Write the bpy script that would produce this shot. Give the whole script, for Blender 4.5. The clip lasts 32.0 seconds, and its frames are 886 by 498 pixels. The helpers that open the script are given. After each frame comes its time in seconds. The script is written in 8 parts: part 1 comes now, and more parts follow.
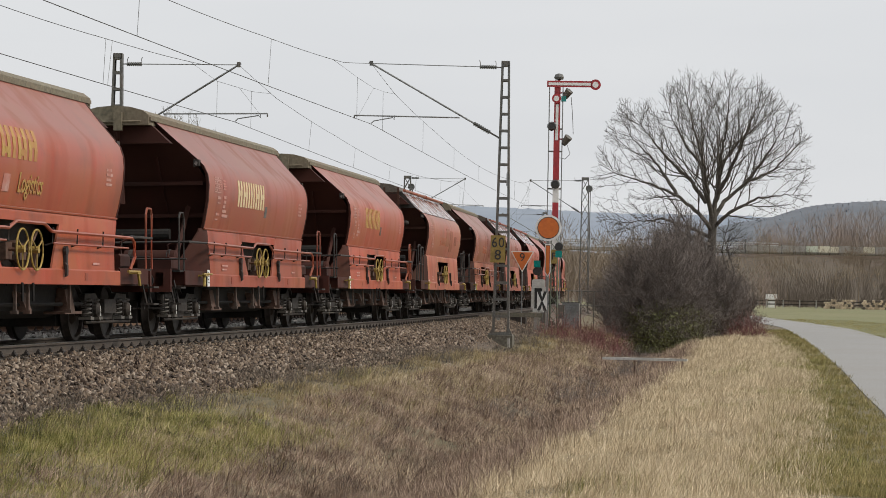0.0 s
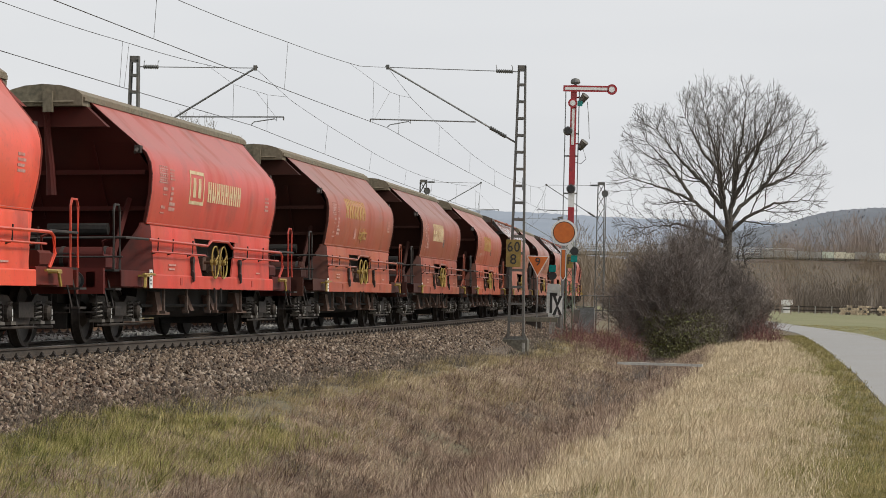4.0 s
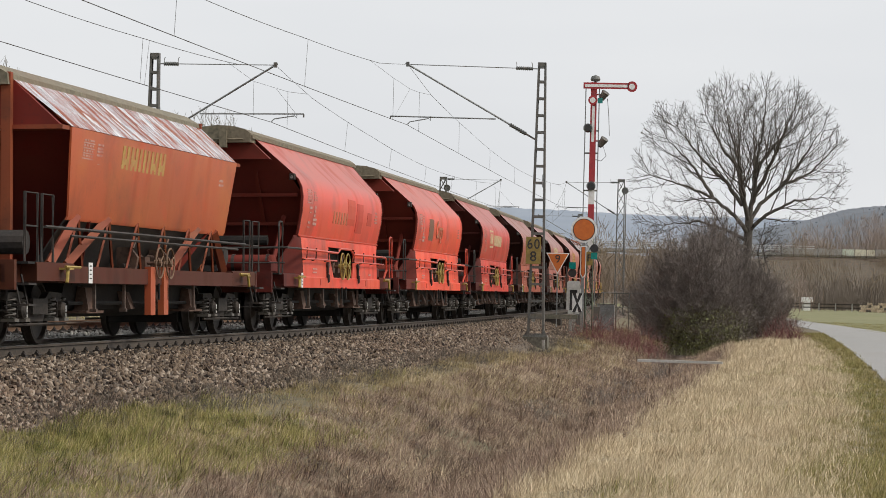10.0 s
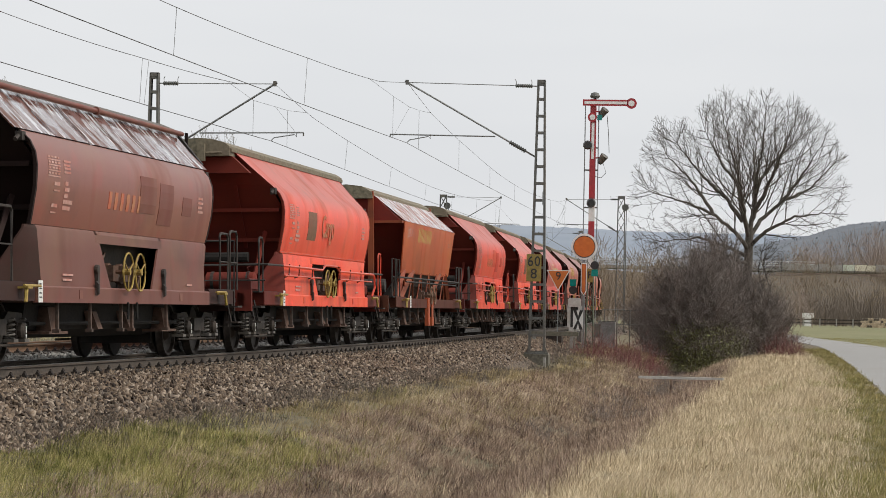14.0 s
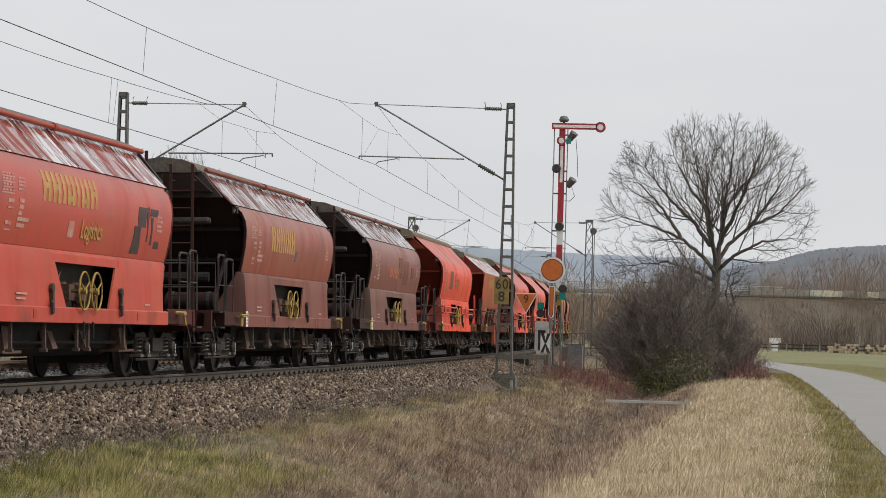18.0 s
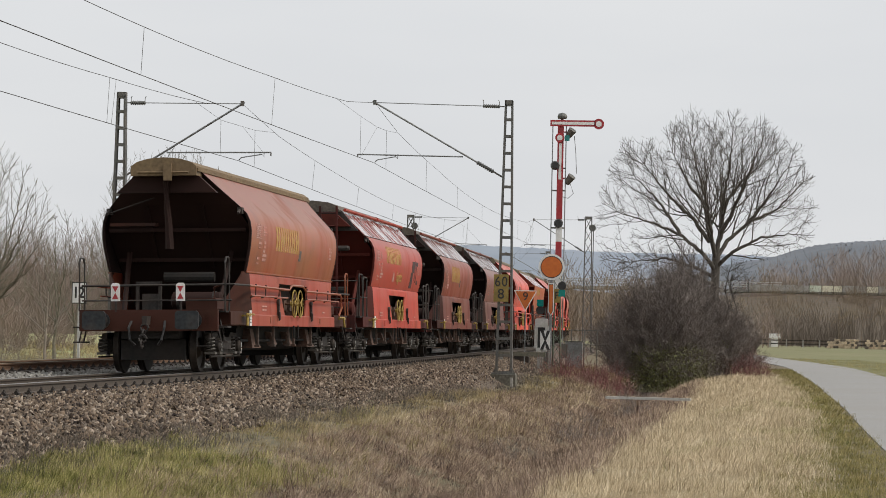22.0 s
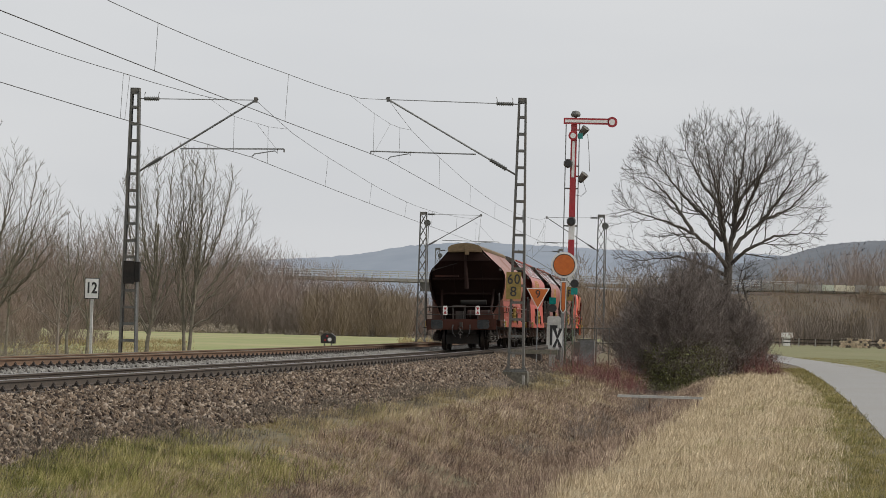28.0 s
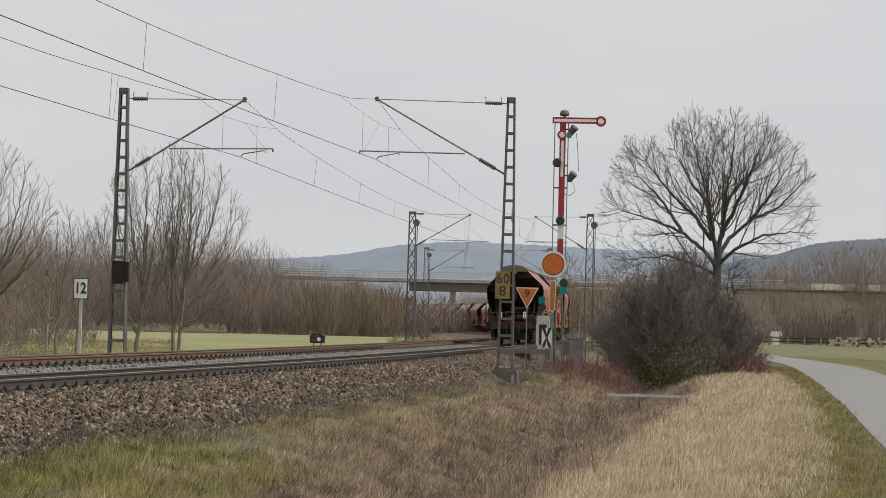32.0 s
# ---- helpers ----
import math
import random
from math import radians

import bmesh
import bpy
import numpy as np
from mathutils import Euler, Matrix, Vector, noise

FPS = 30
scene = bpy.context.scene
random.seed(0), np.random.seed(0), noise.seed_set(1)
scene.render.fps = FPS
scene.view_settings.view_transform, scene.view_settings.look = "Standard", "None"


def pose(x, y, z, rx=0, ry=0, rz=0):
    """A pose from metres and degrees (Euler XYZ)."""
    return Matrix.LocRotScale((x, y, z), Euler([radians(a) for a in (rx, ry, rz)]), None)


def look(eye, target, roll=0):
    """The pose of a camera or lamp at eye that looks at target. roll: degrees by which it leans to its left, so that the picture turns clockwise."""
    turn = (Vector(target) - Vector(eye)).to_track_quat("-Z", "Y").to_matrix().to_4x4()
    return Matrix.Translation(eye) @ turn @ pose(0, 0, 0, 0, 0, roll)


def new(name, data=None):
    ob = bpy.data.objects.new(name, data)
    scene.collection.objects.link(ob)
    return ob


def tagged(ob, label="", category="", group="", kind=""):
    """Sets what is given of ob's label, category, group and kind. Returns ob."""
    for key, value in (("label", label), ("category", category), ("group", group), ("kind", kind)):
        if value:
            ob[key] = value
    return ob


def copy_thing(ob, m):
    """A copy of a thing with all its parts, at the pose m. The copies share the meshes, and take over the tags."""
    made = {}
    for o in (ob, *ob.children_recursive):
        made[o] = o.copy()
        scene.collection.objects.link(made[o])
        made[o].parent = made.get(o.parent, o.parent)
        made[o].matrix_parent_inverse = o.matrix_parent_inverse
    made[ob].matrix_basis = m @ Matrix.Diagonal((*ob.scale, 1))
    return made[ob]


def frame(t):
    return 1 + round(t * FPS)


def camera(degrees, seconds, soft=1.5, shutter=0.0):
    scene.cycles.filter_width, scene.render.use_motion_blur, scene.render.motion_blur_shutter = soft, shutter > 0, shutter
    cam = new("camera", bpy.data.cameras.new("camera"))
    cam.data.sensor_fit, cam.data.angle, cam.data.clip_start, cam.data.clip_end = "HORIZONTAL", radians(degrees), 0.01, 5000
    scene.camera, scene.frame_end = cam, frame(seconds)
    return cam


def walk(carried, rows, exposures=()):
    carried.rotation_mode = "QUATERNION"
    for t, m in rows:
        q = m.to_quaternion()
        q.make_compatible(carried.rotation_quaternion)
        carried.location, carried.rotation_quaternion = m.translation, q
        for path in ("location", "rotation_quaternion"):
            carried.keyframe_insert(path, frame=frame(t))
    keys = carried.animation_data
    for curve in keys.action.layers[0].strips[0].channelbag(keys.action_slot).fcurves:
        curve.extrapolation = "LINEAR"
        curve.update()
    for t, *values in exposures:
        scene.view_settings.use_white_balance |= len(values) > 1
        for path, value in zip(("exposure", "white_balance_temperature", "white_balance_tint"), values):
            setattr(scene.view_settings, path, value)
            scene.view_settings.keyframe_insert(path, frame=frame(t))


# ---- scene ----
FOV = 19.423
EYE = (0.0, 0.0, 0.931)
cam = camera(FOV, 32.0, soft=0.85)
# seconds, tilt, lean, turn of a camera that stands still and is panned by hand
TURNS = [
    (0, 90.865, -1.124, -0.384), (0.5, 90.925, -1.144, -0.389), (1, 90.971, -1.224, -0.368),
    (1.5, 91.008, -1.284, -0.301), (2, 90.985, -1.317, -0.229), (2.5, 90.940, -1.344, -0.182),
    (3, 90.917, -1.450, -0.131), (3.5, 90.977, -1.364, -0.062), (5.5, 90.635, -1.638, 0.030),
    (6, 90.501, -1.723, -0.012), (6.5, 90.378, -1.947, -0.055), (7, 90.359, -1.799, -0.109),
    (7.5, 90.412, -1.613, -0.105), (8, 90.511, -1.501, -0.068), (8.5, 90.549, -1.632, 0.073),
    (9, 90.603, -1.661, 0.225), (9.5, 90.710, -1.585, 0.334), (10, 90.872, -1.453, 0.395),
    (10.5, 91.041, -1.402, 0.420), (11, 91.166, -1.556, 0.407), (11.5, 91.211, -1.495, 0.373),
    (12, 91.231, -1.494, 0.355), (12.5, 91.217, -1.589, 0.352), (13, 91.205, -1.530, 0.392),
    (13.5, 91.206, -1.295, 0.416), (14, 91.266, -1.126, 0.411), (14.5, 91.300, -1.325, 0.367),
    (16.5, 91.774, -1.553, -0.209), (17, 91.805, -1.615, -0.320), (17.5, 91.838, -1.478, -0.272),
    (18, 91.776, -1.567, -0.308), (18.5, 91.725, -1.637, -0.364), (19, 91.692, -1.602, -0.372),
    (19.5, 91.675, -1.424, -0.307), (20, 91.709, -1.374, -0.287), (20.5, 91.708, -1.452, -0.331),
    (21, 91.718, -1.493, -0.368), (21.5, 91.697, -1.398, -0.345), (22, 91.727, -1.200, -0.315),
    (22.5, 91.727, -1.381, -0.301), (23, 91.694, -1.641, -0.240), (23.5, 91.690, -1.706, -0.181),
    (24, 91.670, -1.593, -0.097), (24.5, 91.722, -1.344, -0.061), (25, 91.782, -1.399, -0.020),
    (25.5, 91.842, -1.410, 0.003), (27.5, 91.750, -1.463, -0.043), (28, 91.661, -1.496, -0.044),
    (28.5, 91.640, -1.488, -0.047), (29, 91.668, -1.426, -0.062), (29.5, 91.651, -1.611, -0.076),
    (30, 91.634, -1.722, -0.114), (30.5, 91.639, -1.564, -0.160), (31, 91.658, -1.256, -0.152),
    (31.5, 91.667, -1.144, -0.206), (32, 91.656, -1.383, -0.282),
]
walk(cam, [(t, pose(*EYE, a, b, c)) for t, a, b, c in TURNS], [(0, 0.1), (7, 0.18), (12, 0.21), (14, 0.19), (17, 0.08), (20, 0.06), (22, 0.1), (24, 0.09), (25, 0.03), (26, -0.01), (28, -0.05), (32, -0.08)])

# ---- light ----
SUN_HIGH, SUN_TURN = 48.0, 108.0     # degrees above the horizon; clockwise from the view's far end


def make_world():
    w = bpy.data.worlds.new("overcast_sky")
    scene.world = w
    w.use_nodes = True
    nt = w.node_tree
    nt.nodes.clear()
    out = nt.nodes.new("ShaderNodeOutputWorld")
    back = nt.nodes.new("ShaderNodeBackground")
    sky = nt.nodes.new("ShaderNodeTexSky")
    sky.sky_type, sky.sun_disc = "NISHITA", False
    sky.sun_elevation, sky.sun_rotation = radians(SUN_HIGH), radians(SUN_TURN)
    sky.dust_density, sky.air_density = 3.0, 1.0
    scale = nt.nodes.new("ShaderNodeVectorMath")
    scale.operation = "SCALE"
    scale.inputs["Scale"].default_value = 0.09
    nt.links.new(sky.outputs[0], scale.inputs[0])
    co = nt.nodes.new("ShaderNodeTexCoord")
    mp = nt.nodes.new("ShaderNodeMapping")
    mp.inputs["Scale"].default_value = (1.0, 1.0, 4.5)
    nt.links.new(co.outputs["Generated"], mp.inputs[0])
    cl = nt.nodes.new("ShaderNodeTexNoise")
    cl.inputs["Scale"].default_value, cl.inputs["Detail"].default_value = 2.6, 4.0
    nt.links.new(mp.outputs[0], cl.inputs["Vector"])
    ramp = nt.nodes.new("ShaderNodeValToRGB")
    ramp.color_ramp.elements[0].position, ramp.color_ramp.elements[0].color = 0.30, (0.662, 0.676, 0.700, 1)
    ramp.color_ramp.elements[1].position, ramp.color_ramp.elements[1].color = 0.72, (0.762, 0.768, 0.776, 1)
    nt.links.new(cl.outputs["Fac"], ramp.inputs[0])
    mix = nt.nodes.new("ShaderNodeMix")
    mix.data_type = "RGBA"
    mix.inputs["Factor"].default_value = 0.93
    nt.links.new(scale.outputs[0], mix.inputs["A"])
    nt.links.new(ramp.outputs[0], mix.inputs["B"])
    nt.links.new(mix.outputs["Result"], back.inputs[0])
    back.inputs[1].default_value = 1.0
    nt.links.new(back.outputs[0], out.inputs[0])
    lamp = bpy.data.lights.new("sun", "SUN")
    lamp.energy, lamp.angle, lamp.color = 2.4, radians(16), (1.0, 0.94, 0.86)
    a, e = radians(SUN_TURN), radians(SUN_HIGH)
    d = Vector((math.sin(a) * math.cos(e), math.cos(a) * math.cos(e), math.sin(e)))
    new("sun", lamp).matrix_world = look(d * 200, (0, 0, 0))


make_world()

# ---- materials ----
MATS = {}


def link(nt, a, b):
    nt.links.new(a, b)


def surface(name, dark, light, fine=30.0, coarse=1.5, tint=None, rough=0.8, metal=0.0, bump=0.3, depth=0.01, stretch=(1, 1, 1),
            own=False, world_space=False, wear=0.5, vary=(0.68, 1.25)):
    """A procedural surface: two colours by fine grain, a third in large patches, relief from the grain."""
    if name in MATS:
        return MATS[name]
    m = bpy.data.materials.new(name)
    m.use_nodes = True
    nt = m.node_tree
    p = nt.nodes["Principled BSDF"]
    co = nt.nodes.new("ShaderNodeTexCoord")
    mp = nt.nodes.new("ShaderNodeMapping")
    mp.inputs["Scale"].default_value = stretch
    if world_space:
        geo = nt.nodes.new("ShaderNodeNewGeometry")
        link(nt, geo.outputs["Position"], mp.inputs[0])
    else:
        link(nt, co.outputs["Object"], mp.inputs[0])
    n1 = nt.nodes.new("ShaderNodeTexNoise")
    n1.inputs["Scale"].default_value, n1.inputs["Detail"].default_value = fine, 5.0
    n2 = nt.nodes.new("ShaderNodeTexNoise")
    n2.inputs["Scale"].default_value, n2.inputs["Detail"].default_value = coarse, 3.0
    for n in (n1, n2):
        link(nt, mp.outputs[0], n.inputs["Vector"])
    r1 = nt.nodes.new("ShaderNodeValToRGB")
    r1.color_ramp.elements[0].position, r1.color_ramp.elements[0].color = 0.32, (*dark, 1)
    r1.color_ramp.elements[1].position, r1.color_ramp.elements[1].color = 0.68, (*light, 1)
    link(nt, n1.outputs["Fac"], r1.inputs[0])
    r2 = nt.nodes.new("ShaderNodeValToRGB")
    r2.color_ramp.elements[0].position, r2.color_ramp.elements[1].position = 0.42, 0.66
    link(nt, n2.outputs["Fac"], r2.inputs[0])
    k = nt.nodes.new("ShaderNodeMath")
    k.operation, k.inputs[1].default_value = "MULTIPLY", wear
    link(nt, r2.outputs[0], k.inputs[0])
    mix = nt.nodes.new("ShaderNodeMix")
    mix.data_type = "RGBA"
    link(nt, k.outputs[0], mix.inputs["Factor"])
    link(nt, r1.outputs[0], mix.inputs["A"])
    mix.inputs["B"].default_value = (*(tint or light), 1)
    last = mix.outputs["Result"]
    if own:      # brightness differs from piece to piece
        info = nt.nodes.new("ShaderNodeObjectInfo") if own == "object" else nt.nodes.new("ShaderNodeNewGeometry")
        out = info.outputs["Random" if own == "object" else "Random Per Island"]
        rng = nt.nodes.new("ShaderNodeMapRange")
        rng.inputs["To Min"].default_value, rng.inputs["To Max"].default_value = vary
        link(nt, out, rng.inputs["Value"])
        mul = nt.nodes.new("ShaderNodeVectorMath")
        mul.operation = "SCALE"
        link(nt, last, mul.inputs[0])
        link(nt, rng.outputs[0], mul.inputs["Scale"])
        last = mul.outputs[0]
    link(nt, last, p.inputs["Base Color"])
    p.inputs["Roughness"].default_value, p.inputs["Metallic"].default_value = rough, metal
    if bump:
        b = nt.nodes.new("ShaderNodeBump")
        b.inputs["Strength"].default_value, b.inputs["Distance"].default_value = bump, depth
        link(nt, n1.outputs["Fac"], b.inputs["Height"])
        link(nt, b.outputs[0], p.inputs["Normal"])
    MATS[name] = m
    return m


def wagon_paint(name, rough=0.5, grime=0.4, shade=1.0, glossy=False, dust=0.28):
    """Weathered wagon paint: the object's own colour, streaked by rain, dusted and stained."""
    m = bpy.data.materials.new(name)
    m.use_nodes = True
    nt = m.node_tree
    p = nt.nodes["Principled BSDF"]
    info = nt.nodes.new("ShaderNodeObjectInfo")
    co = nt.nodes.new("ShaderNodeTexCoord")
    shift = nt.nodes.new("ShaderNodeVectorMath")
    shift.operation = "MULTIPLY_ADD"
    comb = nt.nodes.new("ShaderNodeCombineXYZ")
    link(nt, info.outputs["Random"], comb.inputs[0])
    link(nt, info.outputs["Random"], comb.inputs[1])
    link(nt, comb.outputs[0], shift.inputs[0])
    shift.inputs[1].default_value = (37, 53, 0)
    link(nt, co.outputs["Object"], shift.inputs[2])
    mp = nt.nodes.new("ShaderNodeMapping")
    mp.inputs["Scale"].default_value = (1.0, 1.0, 0.12)
    link(nt, shift.outputs[0], mp.inputs[0])

    def tex(vec, scale, detail, lo, hi):
        n = nt.nodes.new("ShaderNodeTexNoise")
        n.inputs["Scale"].default_value, n.inputs["Detail"].default_value = scale, detail
        link(nt, vec, n.inputs["Vector"])
        r = nt.nodes.new("ShaderNodeMapRange")
        r.inputs["From Min"].default_value, r.inputs["From Max"].default_value = lo, hi
        link(nt, n.outputs["Fac"], r.inputs["Value"])
        return r.outputs[0], n

    def blend(fac, amount, a, b):
        k = nt.nodes.new("ShaderNodeMath")
        k.operation, k.inputs[1].default_value, k.use_clamp = "MULTIPLY", amount, True
        link(nt, fac, k.inputs[0])
        mx = nt.nodes.new("ShaderNodeMix")
        mx.data_type = "RGBA"
        link(nt, k.outputs[0], mx.inputs["Factor"])
        link(nt, a, mx.inputs["A"])
        if isinstance(b, tuple):
            mx.inputs["B"].default_value = b
        else:
            link(nt, b, mx.inputs["B"])
        return mx.outputs["Result"]

    streak, _ = tex(mp.outputs[0], 1.3, 2.0, 0.52, 0.85)
    patch, _ = tex(shift.outputs[0], 0.7, 3.0, 0.45, 0.75)
    speck, n3 = tex(shift.outputs[0], 16.0, 7.0, 0.58, 0.80)
    base = info.outputs["Color"]
    wide, _ = tex(shift.outputs[0], 0.35, 2.0, 0.35, 0.70)
    faded = nt.nodes.new("ShaderNodeVectorMath")
    faded.operation, faded.inputs[1].default_value = "MULTIPLY", (1.16, 1.75, 1.25)
    link(nt, base, faded.inputs[0])
    c = blend(patch, 0.65, base, faded.outputs[0])
    fresh, _ = tex(shift.outputs[0], 1.7, 5.0, 0.56, 0.66)
    bare = nt.nodes.new("ShaderNodeVectorMath")
    bare.operation, bare.inputs[1].default_value = "MULTIPLY", (1.22, 0.9, 0.9)
    link(nt, base, bare.inputs[0])
    c = blend(fresh, 0.6, c, bare.outputs[0])
    c = blend(wide, 0.26, c, (0.20, 0.05, 0.035, 1))
    c = blend(streak, grime * 0.28, c, (0.11, 0.045, 0.028, 1))
    smear, _ = tex(shift.outputs[0], 1.0, 6.0, 0.54, 0.78)
    c = blend(smear, grime * 0.95, c, (0.06, 0.034, 0.028, 1))
    # what faces upwards turns grey-brown: dust, with the sky's sheen put into the colour
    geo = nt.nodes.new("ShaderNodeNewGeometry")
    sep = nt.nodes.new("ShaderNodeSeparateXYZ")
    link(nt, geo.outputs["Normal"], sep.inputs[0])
    upward = nt.nodes.new("ShaderNodeMapRange")
    upward.inputs["From Min"].default_value, upward.inputs["From Max"].default_value = 0.15, 0.85
    link(nt, sep.outputs["Z"], upward.inputs["Value"])
    c = blend(upward.outputs[0], dust, c, (0.17, 0.098, 0.08, 1))
    c = blend(speck, grime * 0.5, c, (0.10, 0.055, 0.04, 1))
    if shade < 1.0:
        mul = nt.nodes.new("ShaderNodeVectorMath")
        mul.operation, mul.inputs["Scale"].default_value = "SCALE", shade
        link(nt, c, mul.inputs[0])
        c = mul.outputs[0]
    if glossy:      # white metallic streaks put the sky's glints into the colour
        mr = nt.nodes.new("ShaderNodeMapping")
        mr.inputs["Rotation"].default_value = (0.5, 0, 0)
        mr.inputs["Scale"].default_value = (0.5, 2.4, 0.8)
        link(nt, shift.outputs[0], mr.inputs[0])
        glint, _ = tex(mr.outputs[0], 1.7, 6.0, 0.55, 0.585)
        c = blend(glint, 0.95, c, (0.72, 0.72, 0.73, 1))
        link(nt, glint, p.inputs["Metallic"])
    link(nt, c, p.inputs["Base Color"])
    p.inputs["Specular IOR Level"].default_value = 0.34
    rr = nt.nodes.new("ShaderNodeMapRange")
    rr.inputs["To Min"].default_value, rr.inputs["To Max"].default_value = rough, min(rough + 0.28, 0.9)
    if glossy:
        film, _ = tex(shift.outputs[0], 2.2, 4.0, 0.41, 0.49)
        rr.inputs["To Min"].default_value, rr.inputs["To Max"].default_value = 0.06, 0.62
        link(nt, film, rr.inputs["Value"])
        p.inputs["IOR"].default_value = 1.6
    else:
        link(nt, streak, rr.inputs["Value"])
    link(nt, rr.outputs[0], p.inputs["Roughness"])
    b = nt.nodes.new("ShaderNodeBump")
    b.inputs["Strength"].default_value, b.inputs["Distance"].default_value = 0.08, 0.003
    link(nt, n3.outputs["Fac"], b.inputs["Height"])
    if glossy:      # thin sheet, wrinkled down the slope
        mq = nt.nodes.new("ShaderNodeMapping")
        mq.inputs["Rotation"].default_value = (0.35, 0, 0)
        mq.inputs["Scale"].default_value = (0.4, 2.2, 0.5)
        link(nt, shift.outputs[0], mq.inputs[0])
        wr, nw = tex(mq.outputs[0], 1.8, 4.0, 0.0, 1.0)
        b.inputs["Strength"].default_value, b.inputs["Distance"].default_value = 0.8, 0.05
        link(nt, nw.outputs["Fac"], b.inputs["Height"])
        lac, _ = tex(mr.outputs[0], 1.5, 5.0, 0.43, 0.52)
        link(nt, lac, p.inputs["Coat Weight"])
        p.inputs["Coat IOR"].default_value, p.inputs["Coat Roughness"].default_value = 4.0, 0.08
    link(nt, b.outputs[0], p.inputs["Normal"])
    return m


def mixed(name, colours, patch=1.0, spread=0.75, swing=0.9, rough=0.85, bump=0.0, fine=20.0):
    """Many small pieces of one stuff: each takes its own colour from a row of tones, and patches of the place lean to one end of the row."""
    m = bpy.data.materials.new(name)
    m.use_nodes = True
    nt = m.node_tree
    p = nt.nodes["Principled BSDF"]
    geo = nt.nodes.new("ShaderNodeNewGeometry")
    n = nt.nodes.new("ShaderNodeTexNoise")
    n.inputs["Scale"].default_value, n.inputs["Detail"].default_value = patch, 3.0
    link(nt, geo.outputs["Position"], n.inputs["Vector"])
    a = nt.nodes.new("ShaderNodeMath")
    a.operation = "MULTIPLY_ADD"
    a.inputs[1].default_value, a.inputs[2].default_value = spread, 0.5 - 0.5 * spread - 0.5 * swing * 3.4
    link(nt, geo.outputs["Random Per Island"], a.inputs[0])
    b = nt.nodes.new("ShaderNodeMath")
    b.operation, b.inputs[1].default_value = "MULTIPLY_ADD", swing * 2
    link(nt, n.outputs["Fac"], b.inputs[0])
    link(nt, a.outputs[0], b.inputs[2])
    n2 = nt.nodes.new("ShaderNodeTexNoise")
    n2.inputs["Scale"].default_value, n2.inputs["Detail"].default_value = patch * 3.7, 2.0
    link(nt, geo.outputs["Position"], n2.inputs["Vector"])
    d = nt.nodes.new("ShaderNodeMath")
    d.operation, d.inputs[1].default_value = "MULTIPLY_ADD", swing * 1.4
    link(nt, n2.outputs["Fac"], d.inputs[0])
    link(nt, b.outputs[0], d.inputs[2])
    r = nt.nodes.new("ShaderNodeValToRGB")
    e = r.color_ramp.elements
    while len(e) < len(colours):
        e.new(0.5)
    for k, c in enumerate(colours):
        e[k].position, e[k].color = k / (len(colours) - 1), (*c, 1)
    link(nt, d.outputs[0], r.inputs[0])
    link(nt, r.outputs[0], p.inputs["Base Color"])
    p.inputs["Roughness"].default_value = rough
    p.inputs["Specular IOR Level"].default_value = 0.3
    if bump:
        g = nt.nodes.new("ShaderNodeTexNoise")
        g.inputs["Scale"].default_value = fine
        link(nt, geo.outputs["Position"], g.inputs["Vector"])
        h = nt.nodes.new("ShaderNodeBump")
        h.inputs["Strength"].default_value, h.inputs["Distance"].default_value = bump, 0.01
        link(nt, g.outputs["Fac"], h.inputs["Height"])
        link(nt, h.outputs[0], p.inputs["Normal"])
    return m


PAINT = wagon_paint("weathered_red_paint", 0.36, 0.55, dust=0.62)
# End paint scaled down: the recess's shade put into its colour, with grime.
SHADED_END = wagon_paint("soot_covered_paint", 0.8, 0.6, 0.27, dust=0.05)
# Lower panels: the same paint with heavier grime and a rougher finish.
LOWER_PAINT = wagon_paint("splashed_red_paint", 0.55, 0.75)
REPAINT = wagon_paint("repainted_red", 0.5, 0.3, 0.78)
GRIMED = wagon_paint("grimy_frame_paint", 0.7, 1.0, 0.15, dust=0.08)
SLEEPER = surface("oil_dark_sleeper", (0.03, 0.026, 0.022), (0.075, 0.062, 0.05), 20, 2.0, (0.09, 0.07, 0.055), 0.9, bump=0.3)
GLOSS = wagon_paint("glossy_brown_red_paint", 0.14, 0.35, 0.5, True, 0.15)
BRACE = wagon_paint("sooty_brown_brace_paint", 0.7, 0.9, 0.45, dust=0.3)
ROOF = surface("dusty_olive_roof", (0.10, 0.09, 0.06), (0.22, 0.19, 0.13), 14, 0.8, (0.17, 0.12, 0.08), 0.75, bump=0.2)
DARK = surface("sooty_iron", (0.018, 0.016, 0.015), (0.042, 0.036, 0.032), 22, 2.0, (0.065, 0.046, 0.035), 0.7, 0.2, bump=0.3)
# Near-black iron: carries the shade under wagons; also the mast's black box.
SHADE_BLACK = surface("black_underframe_iron", (0.006, 0.0055, 0.005), (0.016, 0.014, 0.012), 20, 2.0, (0.028, 0.02, 0.015), 0.85, 0.0, bump=0.3)
BOGIE = surface("brake_dust_iron", (0.014, 0.012, 0.010), (0.042, 0.033, 0.026), 18, 2.5, (0.075, 0.054, 0.038), 0.75, 0.2, bump=0.3)
WHEEL = surface("wheel_steel", (0.014, 0.011, 0.009), (0.032, 0.025, 0.02), 16, 2.0, (0.052, 0.038, 0.028), 0.6, 0.4, bump=0.15)
RAIL = surface("rusty_rail_side", (0.065, 0.055, 0.045), (0.12, 0.095, 0.075), 25, 1.2, (0.10, 0.075, 0.055), 0.7, 0.35, bump=0.2)
